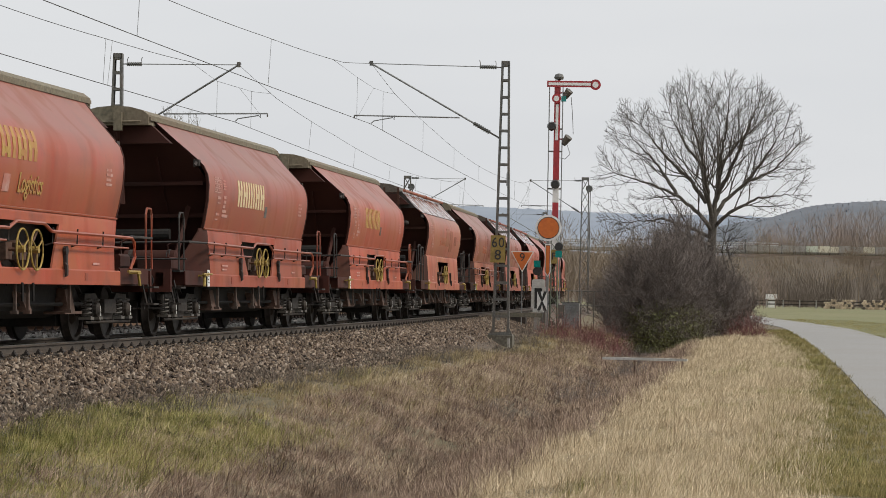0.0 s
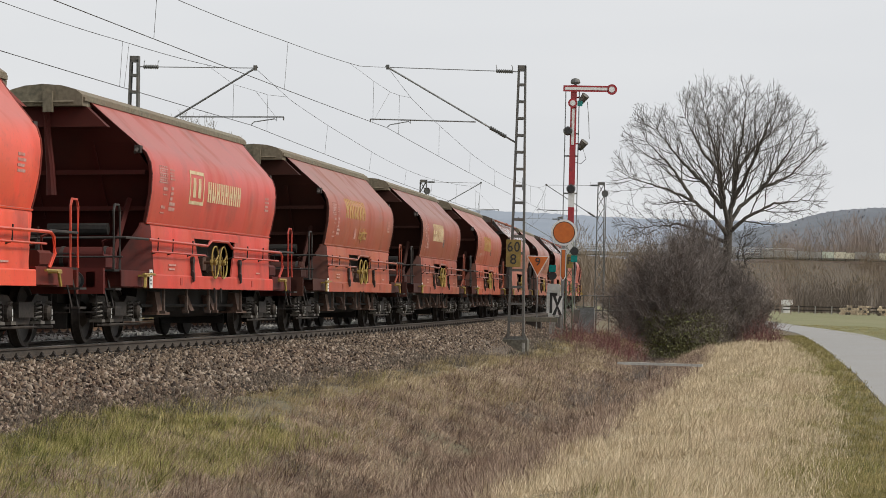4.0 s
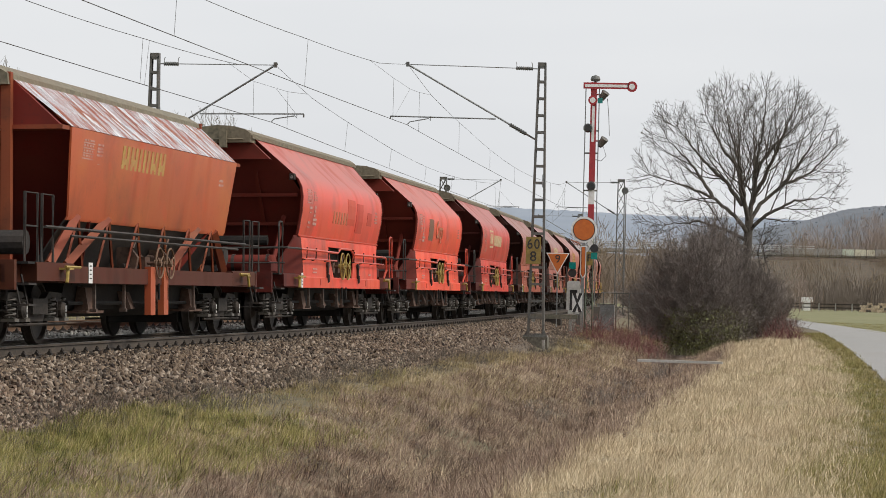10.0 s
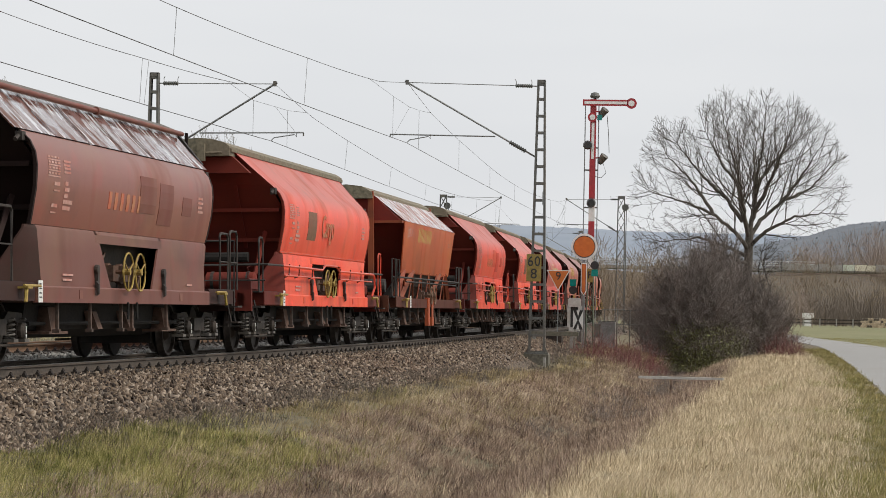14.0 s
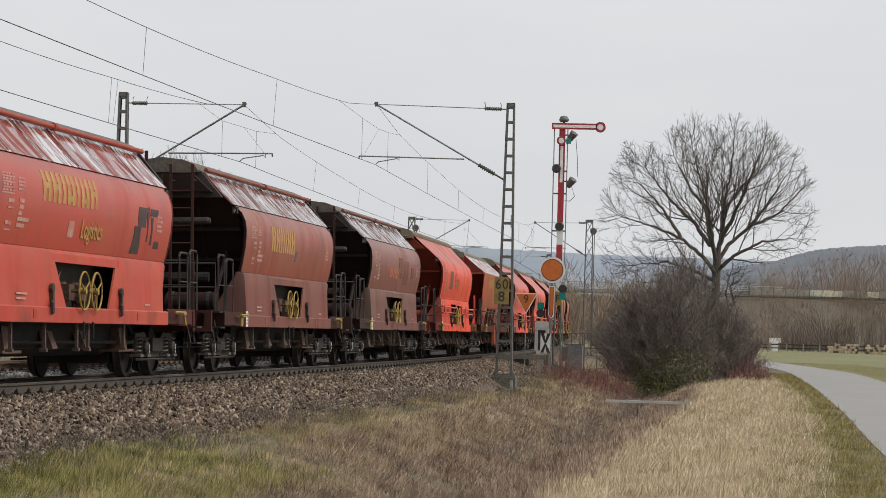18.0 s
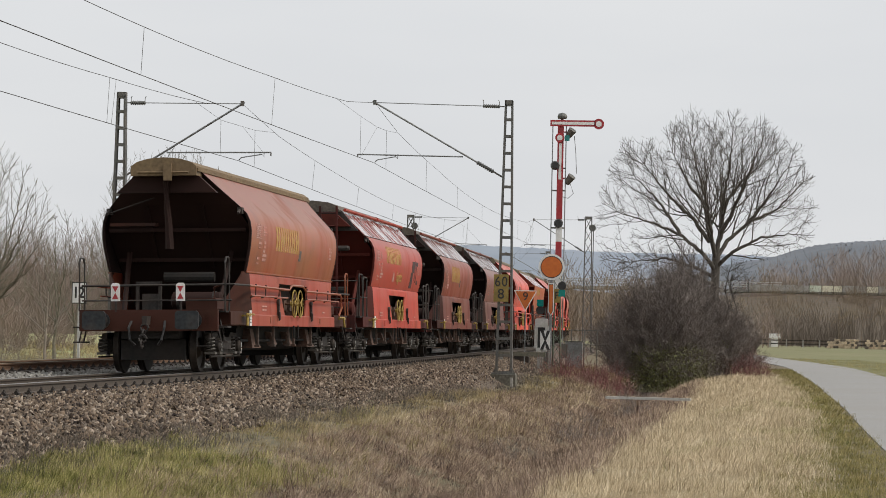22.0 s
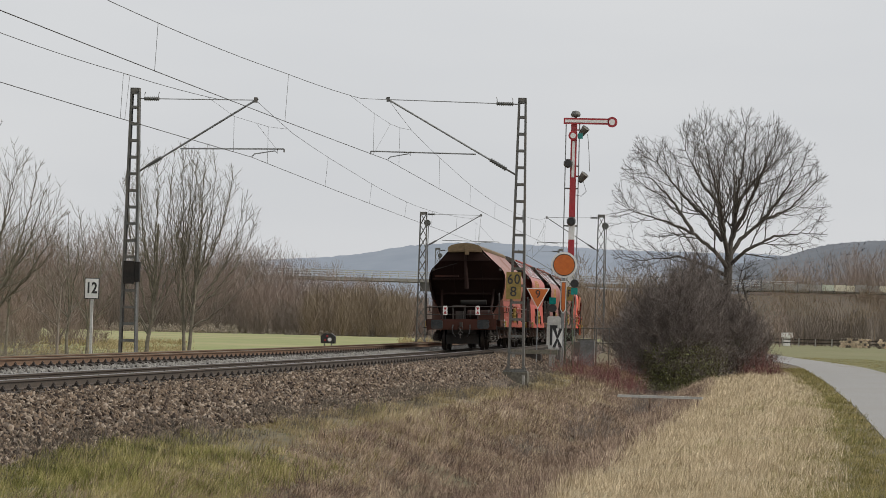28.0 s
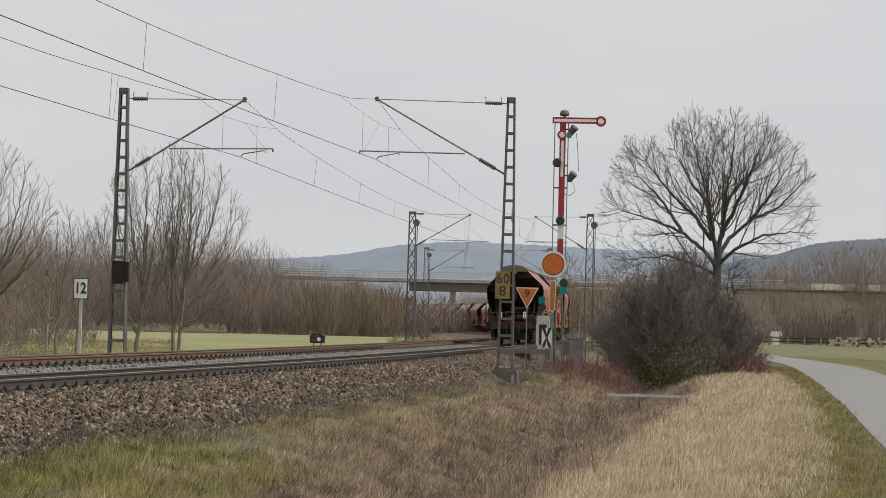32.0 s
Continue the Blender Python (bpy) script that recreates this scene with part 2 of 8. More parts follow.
RAIL_TOP = surface("polished_rail_head", (0.22, 0.21, 0.20), (0.31, 0.30, 0.285), 20, 1.0, (0.18, 0.16, 0.14), 0.45, 0.8, bump=0.02)
DULL_TOP = surface("dull_olive_rail_head", (0.12, 0.105, 0.07), (0.18, 0.16, 0.11), 20, 1.0, (0.15, 0.11, 0.075), 0.7, 0.1, bump=0.02)
RUST = surface("red_rust_rail", (0.13, 0.078, 0.046), (0.21, 0.128, 0.08), 25, 1.2, (0.12, 0.08, 0.055), 0.8, 0.1, bump=0.2)
YELLOW = surface("worn_yellow_paint", (0.25, 0.175, 0.04), (0.40, 0.285, 0.06), 20, 4.0, (0.26, 0.16, 0.055), 0.55, bump=0.1)
WHITE = surface("white_enamel", (0.70, 0.70, 0.68), (0.80, 0.80, 0.78), 15, 4.0, (0.6, 0.58, 0.53), 0.4, bump=0.02)
BLACK = surface("black_enamel", (0.012, 0.012, 0.013), (0.03, 0.03, 0.03), 15, 4.0, (0.04, 0.035, 0.03), 0.45, bump=0.02)
SIGNRED = surface("signal_red_enamel", (0.30, 0.018, 0.025), (0.42, 0.03, 0.035), 12, 3.0, (0.25, 0.04, 0.04), 0.4, bump=0.02)
ORANGE = surface("orange_enamel", (0.50, 0.115, 0.015), (0.60, 0.155, 0.02), 8, 2.0, (0.46, 0.12, 0.03), 0.5, bump=0.02)
KMYELLOW = surface("faded_yellow_plate", (0.21, 0.15, 0.036), (0.31, 0.22, 0.055), 12, 4.0, (0.16, 0.11, 0.04), 0.6, bump=0.05)
GALV = surface("galvanised_steel", (0.20, 0.21, 0.21), (0.33, 0.34, 0.34), 18, 3.0, (0.15, 0.14, 0.13), 0.5, 0.6, bump=0.08)
MAST = surface("dark_grey_mast_paint", (0.085, 0.086, 0.082), (0.155, 0.157, 0.148), 16, 1.8, (0.16, 0.125, 0.095), 0.6, 0.25, bump=0.15)
GREEN = surface("grey_green_lattice_paint", (0.09, 0.12, 0.09), (0.16, 0.19, 0.14), 16, 2.0, (0.12, 0.10, 0.07), 0.6, 0.2, bump=0.1)
TEAL = surface("blue_green_glass", (0.0, 0.16, 0.14), (0.0, 0.24, 0.2), 10, 3.0, (0.0, 0.14, 0.13), 0.15, bump=0.0)
WIRE = surface("dark_copper_wire", (0.085, 0.085, 0.08), (0.14, 0.135, 0.125), 10, 1.0, (0.10, 0.10, 0.10), 0.6, 0.4, bump=0.0)
CERAMIC = surface("grey_insulator", (0.07, 0.075, 0.072), (0.13, 0.135, 0.13), 20, 3.0, (0.09, 0.08, 0.07), 0.35, bump=0.02)
BLEACHED = surface("bleached_grey_paint", (0.40, 0.40, 0.38), (0.56, 0.56, 0.53), 14, 2.0, (0.36, 0.34, 0.30), 0.7, bump=0.1)
CONCRETE = surface("weathered_concrete", (0.24, 0.23, 0.21), (0.38, 0.37, 0.34), 14, 1.0, (0.20, 0.19, 0.16), 0.9, bump=0.3)
OLDCONCRETE = surface("mossy_old_concrete", (0.075, 0.07, 0.055), (0.16, 0.148, 0.12), 12, 1.2, (0.09, 0.085, 0.05), 0.95, bump=0.5)
STONE = mixed("ballast_stone", [(0.02, 0.014, 0.011), (0.058, 0.04, 0.029), (0.10, 0.072, 0.05), (0.15, 0.11, 0.076), (0.105, 0.086, 0.07), (0.19, 0.138, 0.096), (0.31, 0.255, 0.20)], 1.5, 1.1, 0.15, 0.9, 0.5, 40)
PALESTONE = surface("pale_ballast_stone", (0.15, 0.145, 0.13), (0.27, 0.26, 0.24), 18, 0.7, (0.2, 0.19, 0.165), 0.9, bump=0.4, own="island", world_space=True)
BED = surface("ballast_bed", (0.045, 0.035, 0.026), (0.17, 0.13, 0.096), 16, 0.5, (0.10, 0.075, 0.055), 0.95, bump=1.0, depth=0.05, world_space=True)
EARTH = surface("winter_meadow_soil", (0.075, 0.06, 0.038), (0.17, 0.135, 0.08), 6, 0.4, (0.10, 0.095, 0.04), 0.95, bump=0.6, depth=0.05, world_space=True)
MEADOW = surface("green_meadow", (0.185, 0.205, 0.075), (0.26, 0.28, 0.11), 0.8, 0.05, (0.31, 0.275, 0.145), 0.95, bump=0.4, depth=0.05, world_space=True, wear=0.85)
FIELD = surface("olive_winter_field", (0.115, 0.12, 0.046), (0.18, 0.175, 0.076), 1.6, 0.06, (0.20, 0.18, 0.095), 0.95, bump=0.4, depth=0.05, world_space=True)
ASPHALT = surface("pale_worn_asphalt", (0.215, 0.212, 0.205), (0.29, 0.287, 0.277), 40, 0.35, (0.235, 0.225, 0.205), 0.9, bump=0.3, depth=0.004, world_space=True)
STRAW = mixed("dry_straw_grass", [(0.289, 0.221, 0.134), (0.449, 0.356, 0.225), (0.578, 0.472, 0.311), (0.685, 0.572, 0.391), (0.813, 0.703, 0.514)], 1.6, 0.75, 0.62)
DULLGRASS = mixed("dead_brown_grass", [(0.0733, 0.0485, 0.0414), (0.157, 0.107, 0.0867), (0.274, 0.196, 0.148), (0.411, 0.307, 0.222), (0.587, 0.466, 0.345)], 1.5, 0.75, 0.95)
FRESH = mixed("green_winter_grass", [(0.0584, 0.0612, 0.021), (0.143, 0.15, 0.0441), (0.255, 0.248, 0.0756), (0.383, 0.343, 0.131), (0.531, 0.454, 0.231)], 1.6, 0.7, 0.95)
BARK = surface("grey_brown_bark", (0.055, 0.047, 0.04), (0.115, 0.098, 0.082), 14, 1.2, (0.09, 0.082, 0.064), 0.9, bump=0.4)
ALDERBARK = surface("olive_grey_bark", (0.11, 0.098, 0.074), (0.21, 0.186, 0.146), 6, 0.8, (0.18, 0.165, 0.11), 0.9, bump=0.2)
TWIG = mixed("brown_twigs", [(0.0842, 0.071, 0.064), (0.146, 0.123, 0.11), (0.2, 0.17, 0.151), (0.238, 0.201, 0.176)], 0.5, 0.8, 0.4)
REDTWIG = surface("red_dogwood_twigs", (0.135, 0.055, 0.05), (0.235, 0.09, 0.078), 3, 0.5, (0.15, 0.10, 0.08), 0.8, bump=0.0, own="island", world_space=True)
TAN = surface("tan_willow_twigs", (0.165, 0.125, 0.082), (0.25, 0.195, 0.132), 0.3, 0.05, (0.13, 0.095, 0.07), 0.9, bump=0.0, own="island", world_space=True)
VERGE = mixed("short_verge_grass", [(0.112, 0.0983, 0.0375), (0.198, 0.183, 0.0625), (0.304, 0.258, 0.1), (0.475, 0.378, 0.188)], 2.2, 0.8, 0.7)
GREYTWIG = surface("grey_twigs", (0.16, 0.138, 0.115), (0.28, 0.24, 0.20), 2, 0.3, (0.21, 0.17, 0.14), 0.9, bump=0.0, own="island", world_space=True)
TANROOF = surface("ochre_dusty_roof", (0.13, 0.09, 0.046), (0.22, 0.152, 0.08), 14, 0.8, (0.13, 0.085, 0.047), 0.75, bump=0.2)
DARKROOF = surface("dark_grey_brown_roof", (0.05, 0.043, 0.034), (0.12, 0.098, 0.076), 14, 0.8, (0.13, 0.085, 0.06), 0.6, bump=0.2)
TIMBER = surface("weathered_grey_timber", (0.10, 0.09, 0.072), (0.19, 0.172, 0.14), 12, 1.5, (0.13, 0.13, 0.08), 0.9, bump=0.3)
IVY = surface("olive_bramble_leaves", (0.085, 0.095, 0.03), (0.19, 0.195, 0.07), 4, 0.8, (0.15, 0.12, 0.06), 0.7, bump=0.0, own="island", world_space=True)

# ---- plan: a double track on a left-hand curve; s runs along the near track, u to its right ----
X0, Y0, TH0, BEND = -14.040, -5.817, radians(10.5029), radians(-0.04564)
CANT = 1.4


def heading(s):
    return TH0 + BEND * s


def ease(s):
    """The curve opens out past the signal, then tightens again: metres to the right of the even arc, and the slope of that."""
    p, q = max(s - 95.0, 0.0), max(s - 165.0, 0.0)
    return 0.000247 * p * p - 0.000287 * q * q, 0.000494 * p - 0.000574 * q


def near_line(u):
    return min(max((13.0 - u) / 7.0, 0.0), 1.0) * min(max((u + 22.0) / 10.0, 0.0), 1.0)


def on(s, u=0.0, z=0.0):
    """The place u metres to the right of the near track's centre line, s metres along it."""
    h = heading(s)
    u = u + ease(s)[0] * near_line(u)
    x = X0 + (math.cos(TH0) - math.cos(h)) / BEND + u * math.cos(h)
    y = Y0 + (math.sin(h) - math.sin(TH0)) / BEND - u * math.sin(h)
    return Vector((x, y, z))


def on_np(s, u):
    h = TH0 + BEND * s
    p, q = np.maximum(s - 95.0, 0.0), np.maximum(s - 165.0, 0.0)
    u = u + (0.000247 * p * p - 0.000287 * q * q) * np.clip((13.0 - u) / 7.0, 0, 1) * np.clip((u + 22.0) / 10.0, 0, 1)
    x = X0 + (np.cos(TH0) - np.cos(h)) / BEND + u * np.cos(h)
    y = Y0 + (np.sin(h) - np.sin(TH0)) / BEND - u * np.sin(h)
    return x, y


def frame_at(s, u=0.0, z=0.0, lean=0.0, turn=0.0):
    """A pose on the line: local y along the track, x to the right."""
    return Matrix.Translation(on(s, u, z)) @ pose(0, 0, 0, 0, 0, -math.degrees(heading(s) + ease(s)[1] * near_line(u)) + turn) @ pose(0, 0, 0, 0, -lean, 0)


# ---- mesh building ----
def mesh_of(name, verts, faces, mats, smooth=False, index=None):
    me = bpy.data.meshes.new(name)
    me.from_pydata([tuple(v) for v in verts], [], faces)
    for m in (mats if isinstance(mats, (list, tuple)) else [mats]):
        me.materials.append(m)
    if index is not None:
        me.polygons.foreach_set("material_index", index)
    if smooth:
        me.polygons.foreach_set("use_smooth", [True] * len(me.polygons))
    me.update()
    return me


def mesh_np(name, verts, faces, mat):
    """A large mesh from arrays: verts n x 3, faces m x 3 or m x 4."""
    me = bpy.data.meshes.new(name)
    n, k = len(faces), faces.shape[1]
    me.vertices.add(len(verts))
    me.vertices.foreach_set("co", np.ascontiguousarray(verts, dtype=np.float32).ravel())
    me.loops.add(n * k)
    me.loops.foreach_set("vertex_index", np.ascontiguousarray(faces, dtype=np.int32).ravel())
    me.polygons.add(n)
    me.polygons.foreach_set("loop_start", np.arange(0, n * k, k, dtype=np.int32))
    me.polygons.foreach_set("loop_total", np.full(n, k, dtype=np.int32))
    me.materials.append(mat)
    me.update(calc_edges=True)
    return me


class Shape:
    """Gathers boxes, tubes, plates and rings into one mesh."""

    def __init__(self):
        self.v, self.f = [], []

    def add(self, v, f):
        n = len(self.v)
        self.v += [Vector(p) for p in v]
        self.f += [tuple(i + n for i in q) for q in f]
        return self

    def box(self, a, b, m=None, bevel=0.0):
        (x0, y0, z0), (x1, y1, z1) = a, b
        if bevel:
            return self.slab([(x0, z0 + bevel), (x0 + bevel, z0), (x1 - bevel, z0), (x1, z0 + bevel), (x1, z1 - bevel),
                              (x1 - bevel, z1), (x0 + bevel, z1), (x0, z1 - bevel)], y0, y1, m)
        v = [Vector(p) for p in ((x0, y0, z0), (x1, y0, z0), (x1, y1, z0), (x0, y1, z0), (x0, y0, z1), (x1, y0, z1), (x1, y1, z1), (x0, y1, z1))]
        if m:
            v = [m @ p for p in v]
        return self.add(v, [(0, 3, 2, 1), (4, 5, 6, 7), (0, 1, 5, 4), (1, 2, 6, 5), (2, 3, 7, 6), (3, 0, 4, 7)])

    def slab(self, outline, y0, y1, m=None):
        """An outline in x and z, drawn out along y."""
        n = len(outline)
        v = [Vector((x, y, z)) for y in (y0, y1) for x, z in outline]
        if m:
            v = [m @ p for p in v]
        return self.add(v, [tuple(range(n)), tuple(range(2 * n - 1, n - 1, -1))] + [(i, i + n, (i + 1) % n + n, (i + 1) % n) for i in range(n)])

    def tube(self, pts, r, sides=6, closed=False):
        pts = [Vector(p) for p in pts]
        n = len(pts)
        rings = []
        for i, p in enumerate(pts):
            a = pts[(i - 1) % n] if closed or i else p
            b = pts[(i + 1) % n] if closed or i < n - 1 else p
            d = (b - a).normalized() if (b - a).length > 1e-9 else Vector((0, 0, 1))
            side = d.cross(Vector((0, 0, 1)))
            side = side.normalized() if side.length > 0.05 else d.cross(Vector((1, 0, 0))).normalized()
            up = side.cross(d)
            k = r[i] if isinstance(r, (list, tuple)) else r
            rings.append([p + (side * math.cos(q) + up * math.sin(q)) * k for q in (2 * math.pi * j / sides for j in range(sides))])
        v = [p for ring in rings for p in ring]
        f = [(i * sides + j, i * sides + (j + 1) % sides, (i + 1) % n * sides + (j + 1) % sides, (i + 1) % n * sides + j)
             for i in range(n if closed else n - 1) for j in range(sides)]
        if not closed:
            f += [tuple(range(sides - 1, -1, -1)), tuple(range((n - 1) * sides, n * sides))]
        return self.add(v, f)

    def turned(self, prof, centre, axis="x", sides=16, m=None):
        """A profile of (along, radius) turned about an axis through centre."""
        v, f = [], []
        for t, r in prof:
            for j in range(sides):
                q = 2 * math.pi * j / sides
                a, b = r * math.cos(q), r * math.sin(q)
                v.append(Vector((t, a, b) if axis == "x" else (b, t, a) if axis == "y" else (a, b, t)) + Vector(centre))
        n = len(prof)
        f = [(i * sides + j, i * sides + (j + 1) % sides, (i + 1) * sides + (j + 1) % sides, (i + 1) * sides + j) for i in range(n - 1) for j in range(sides)]
        f += [tuple(range(sides - 1, -1, -1)), tuple(range((n - 1) * sides, n * sides))]
        if m:
            v = [m @ p for p in v]
        return self.add(v, f)

    def sheet(self, rows, thick, inward):
        """A plate through a grid of points, with thickness towards inward."""
        nr, nc = len(rows), len(rows[0])
        off = Vector(inward) * thick
        v = [Vector(p) for row in rows for p in row] + [Vector(p) + off for row in rows for p in row]
        k = nr * nc
        f = []
        for i in range(nr - 1):
            for j in range(nc - 1):
                a = i * nc + j
                f += [(a, a + 1, a + nc + 1, a + nc), (a + k, a + nc + k, a + nc + 1 + k, a + 1 + k)]
        edge = [i for i in range(nc)] + [i * nc + nc - 1 for i in range(1, nr)] + [(nr - 1) * nc + j for j in range(nc - 2, -1, -1)] + [i * nc for i in range(nr - 2, 0, -1)]
        for a, b in zip(edge, edge[1:] + edge[:1]):
            f.append((b, a, a + k, b + k))
        return self.add(v, f)

    def ring(self, c, r, tube, axis="x", sides=20, thin=6):
        c = Vector(c)
        pts = []
        for j in range(sides):
            q = 2 * math.pi * j / sides
            a, b = r * math.cos(q), r * math.sin(q)
            pts.append(c + Vector((0, a, b) if axis == "x" else (a, 0, b) if axis == "y" else (a, b, 0)))
        return self.tube(pts, tube, thin, True)

    def mesh(self, name, mat, smooth=False):
        me = mesh_of(name, self.v, self.f, mat, bool(smooth))
        bm = bmesh.new()
        bm.from_mesh(me)
        bmesh.ops.recalc_face_normals(bm, faces=bm.faces)
        bm.to_mesh(me)
        bm.free()
        if smooth:
            me.set_sharp_from_angle(angle=radians(50 if smooth is True else smooth))
        return me


def part(name, shape, mat, parent, label="", m=None, smooth=False):
    ob = new(name, shape.mesh(name, mat, smooth) if isinstance(shape, Shape) else shape)
    ob.parent = parent
    if m is not None:
        ob.matrix_basis = m
    return tagged(ob, label)


def thing(name, m, label, category, group="", kind=""):
    ob = new(name)
    ob.empty_display_size = 0.2
    ob.matrix_world = m
    return tagged(ob, label, category, group, kind)


def lettering(text, size, mat, parent, m, name="digits", deep=0.004, squeeze=1.0, bold=0.03):
    cu = bpy.data.curves.new("text", "FONT")
    cu.body, cu.size, cu.align_x, cu.align_y, cu.extrude = text, size, "CENTER", "CENTER", deep
    cu.offset = size * bold
    tmp = new("text_source", cu)
    bpy.context.view_layer.update()
    me = bpy.data.meshes.new_from_object(tmp.evaluated_get(bpy.context.evaluated_depsgraph_get()))
    bpy.data.objects.remove(tmp)
    me.transform(Matrix.Diagonal((squeeze, 1, 1, 1)))
    me.materials.clear()
    me.materials.append(mat)
    return part(name, me, mat, parent, "", m)


UPRIGHT = pose(0, 0, 0, 90, 0, 0)      # turns flat lettering to stand and face -y


# ---- ground ----
BANK_U = [-900, -60, -14, -9.5, -7.4, -5.9, -4.9, -3.0, -2.6, -1.5, -1.0, 0.9, 1.3, 1.75, 2.4, 3.6, 5.2, 6.3, 7.3, 8.2, 9.3, 11.0, 13.0, 17.4, 20, 60, 900]
BANK_Z = [-0.95, -0.95, -0.9, -0.85, -0.62, -0.36, -0.26, -0.24, -0.15, -0.14, -0.21, -0.215, -0.205, -0.225, -0.31, -0.62, -0.80, -1.15, -1.5, -1.35, -0.92, -0.74, -0.75, -0.77, -0.8, -1.0, -1.0]


def road_u(s):
    """The road's left edge: along the line at first, then bearing off to the right."""
    s = np.asarray(s, float)
    return 13.15 + 0.00025 * np.clip(s - 66, 0, 74) ** 2 + 0.0004 * np.clip(66 - s, 0, 20) ** 2 + 0.0008 * np.maximum(s - 175, 0) ** 2


def ground_z(s, u):
    s, u = np.asarray(s, float), np.asarray(u, float)
    z = np.interp(u, BANK_U, BANK_Z)
    rough = 0.05 * np.sin(s * 0.9 + u * 1.7) * np.sin(s * 0.37 - u * 0.9) + 0.03 * np.sin(s * 2.3 + 1.3 * u)
    off = np.clip((u - 3.8) / 1.5, 0, 1) * np.clip((12.6 - u) / 1.5, 0, 1)
    dip = 0.36 * np.exp(-((s - 84) / 9) ** 2) * np.clip((u - 2.7) / 0.6, 0, 1) * np.clip((6.0 - u) / 1.2, 0, 1)
    return z + rough * off - dip


def ground():
    ss = np.concatenate([np.arange(-60, 20, 4.0), np.arange(20, 140, 0.7), np.arange(140, 260, 4.0), np.linspace(260, 2600, 40)])
    uu = np.unique(np.concatenate([np.array(BANK_U, float), np.linspace(-900, -60, 14), np.arange(-60, -14, 4.0), np.arange(-14, 3, 0.8), np.arange(3, 14, 0.4),
                                   np.arange(14, 60, 4.0), np.linspace(60, 900, 14)]))
    S, U = np.meshgrid(ss, uu, indexing="ij")
    x, y = on_np(S, U)
    z = ground_z(S, U)
    v = np.stack([x, y, z], -1).reshape(-1, 3)
    nr, nc = S.shape
    i, j = np.meshgrid(np.arange(nr - 1), np.arange(nc - 1), indexing="ij")
    a = (i * nc + j).ravel()
    f = np.stack([a, a + 1, a + nc + 1, a + nc], -1)
    me = mesh_np("ground", v, f, EARTH)
    for m in (BED, MEADOW, FIELD):
        me.materials.append(m)
    sc, uc = (S[:-1, :-1] + S[1:, 1:]) / 2, (U[:-1, :-1] + U[1:, 1:]) / 2
    idx = np.zeros(sc.shape, int)
    idx[(uc > -6.6) & (uc < 3.45)] = 1
    idx[(uc < -12)] = 2
    idx[(uc > 17) & (sc > 60)] = 3
    me.polygons.foreach_set("material_index", idx.ravel())
    me.polygons.foreach_set("use_smooth", np.ones(len(f), bool))
    tagged(new("ground", me), "grassy ground with a ditch, banks and a bed of ballast", "ground", kind="structure")


ground()


def road():
    ss = np.concatenate([np.arange(-40, 150, 2.0), np.arange(150, 330, 6.0)])
    sh = Shape()
    rows = []
    for s in ss:
        u0 = float(road_u(s))
        z = -0.745
        rows.append([on(s, u0 + du + 0.02 * math.sin(s * 0.21) * (du in (0, 3.4)), z + 0.03 - 0.02 * abs(du - 1.7) / 1.7) for du in (0, 0.9, 1.7, 2.5, 3.4)])
    sh.sheet(rows, 0.14, (0, 0, -1))
    ob = new("road", sh.mesh("road", ASPHALT, True))
    tagged(ob, "narrow pale grey asphalt lane without markings", "road", kind="structure")


road()

# ---- the two tracks ----
RAIL_PROFILE = [(-0.0625, -0.149), (0.0625, -0.149), (0.0625, -0.138), (0.010, -0.122), (0.009, -0.046), (0.033, -0.034), (0.0335, -0.006),
                (0.026, 0.0), (-0.026, 0.0), (-0.0335, -0.006), (-0.033, -0.034), (-0.009, -0.046), (-0.010, -0.122), (-0.0625, -0.138)]


def rail(track, u, z, side_mat, top_mat, label):
    ss = np.concatenate([np.arange(10, 140, 2.0), np.arange(140, 460, 6.0)])
    v, f, idx = [], [], []
    n = len(RAIL_PROFILE)
    for s in ss:
        for a, b in RAIL_PROFILE:
            v.append(on(s, u + a, z + b))
    for i in range(len(ss) - 1):
        for j in range(n):
            f.append((i * n + j, i * n + (j + 1) % n, (i + 1) * n + (j + 1) % n, (i + 1) * n + j))
            idx.append(1 if j in (6, 7, 8) else 0)
    me = mesh_of("rail", v, f, [side_mat, top_mat], index=idx)
    part("rail", me, None, track, label)


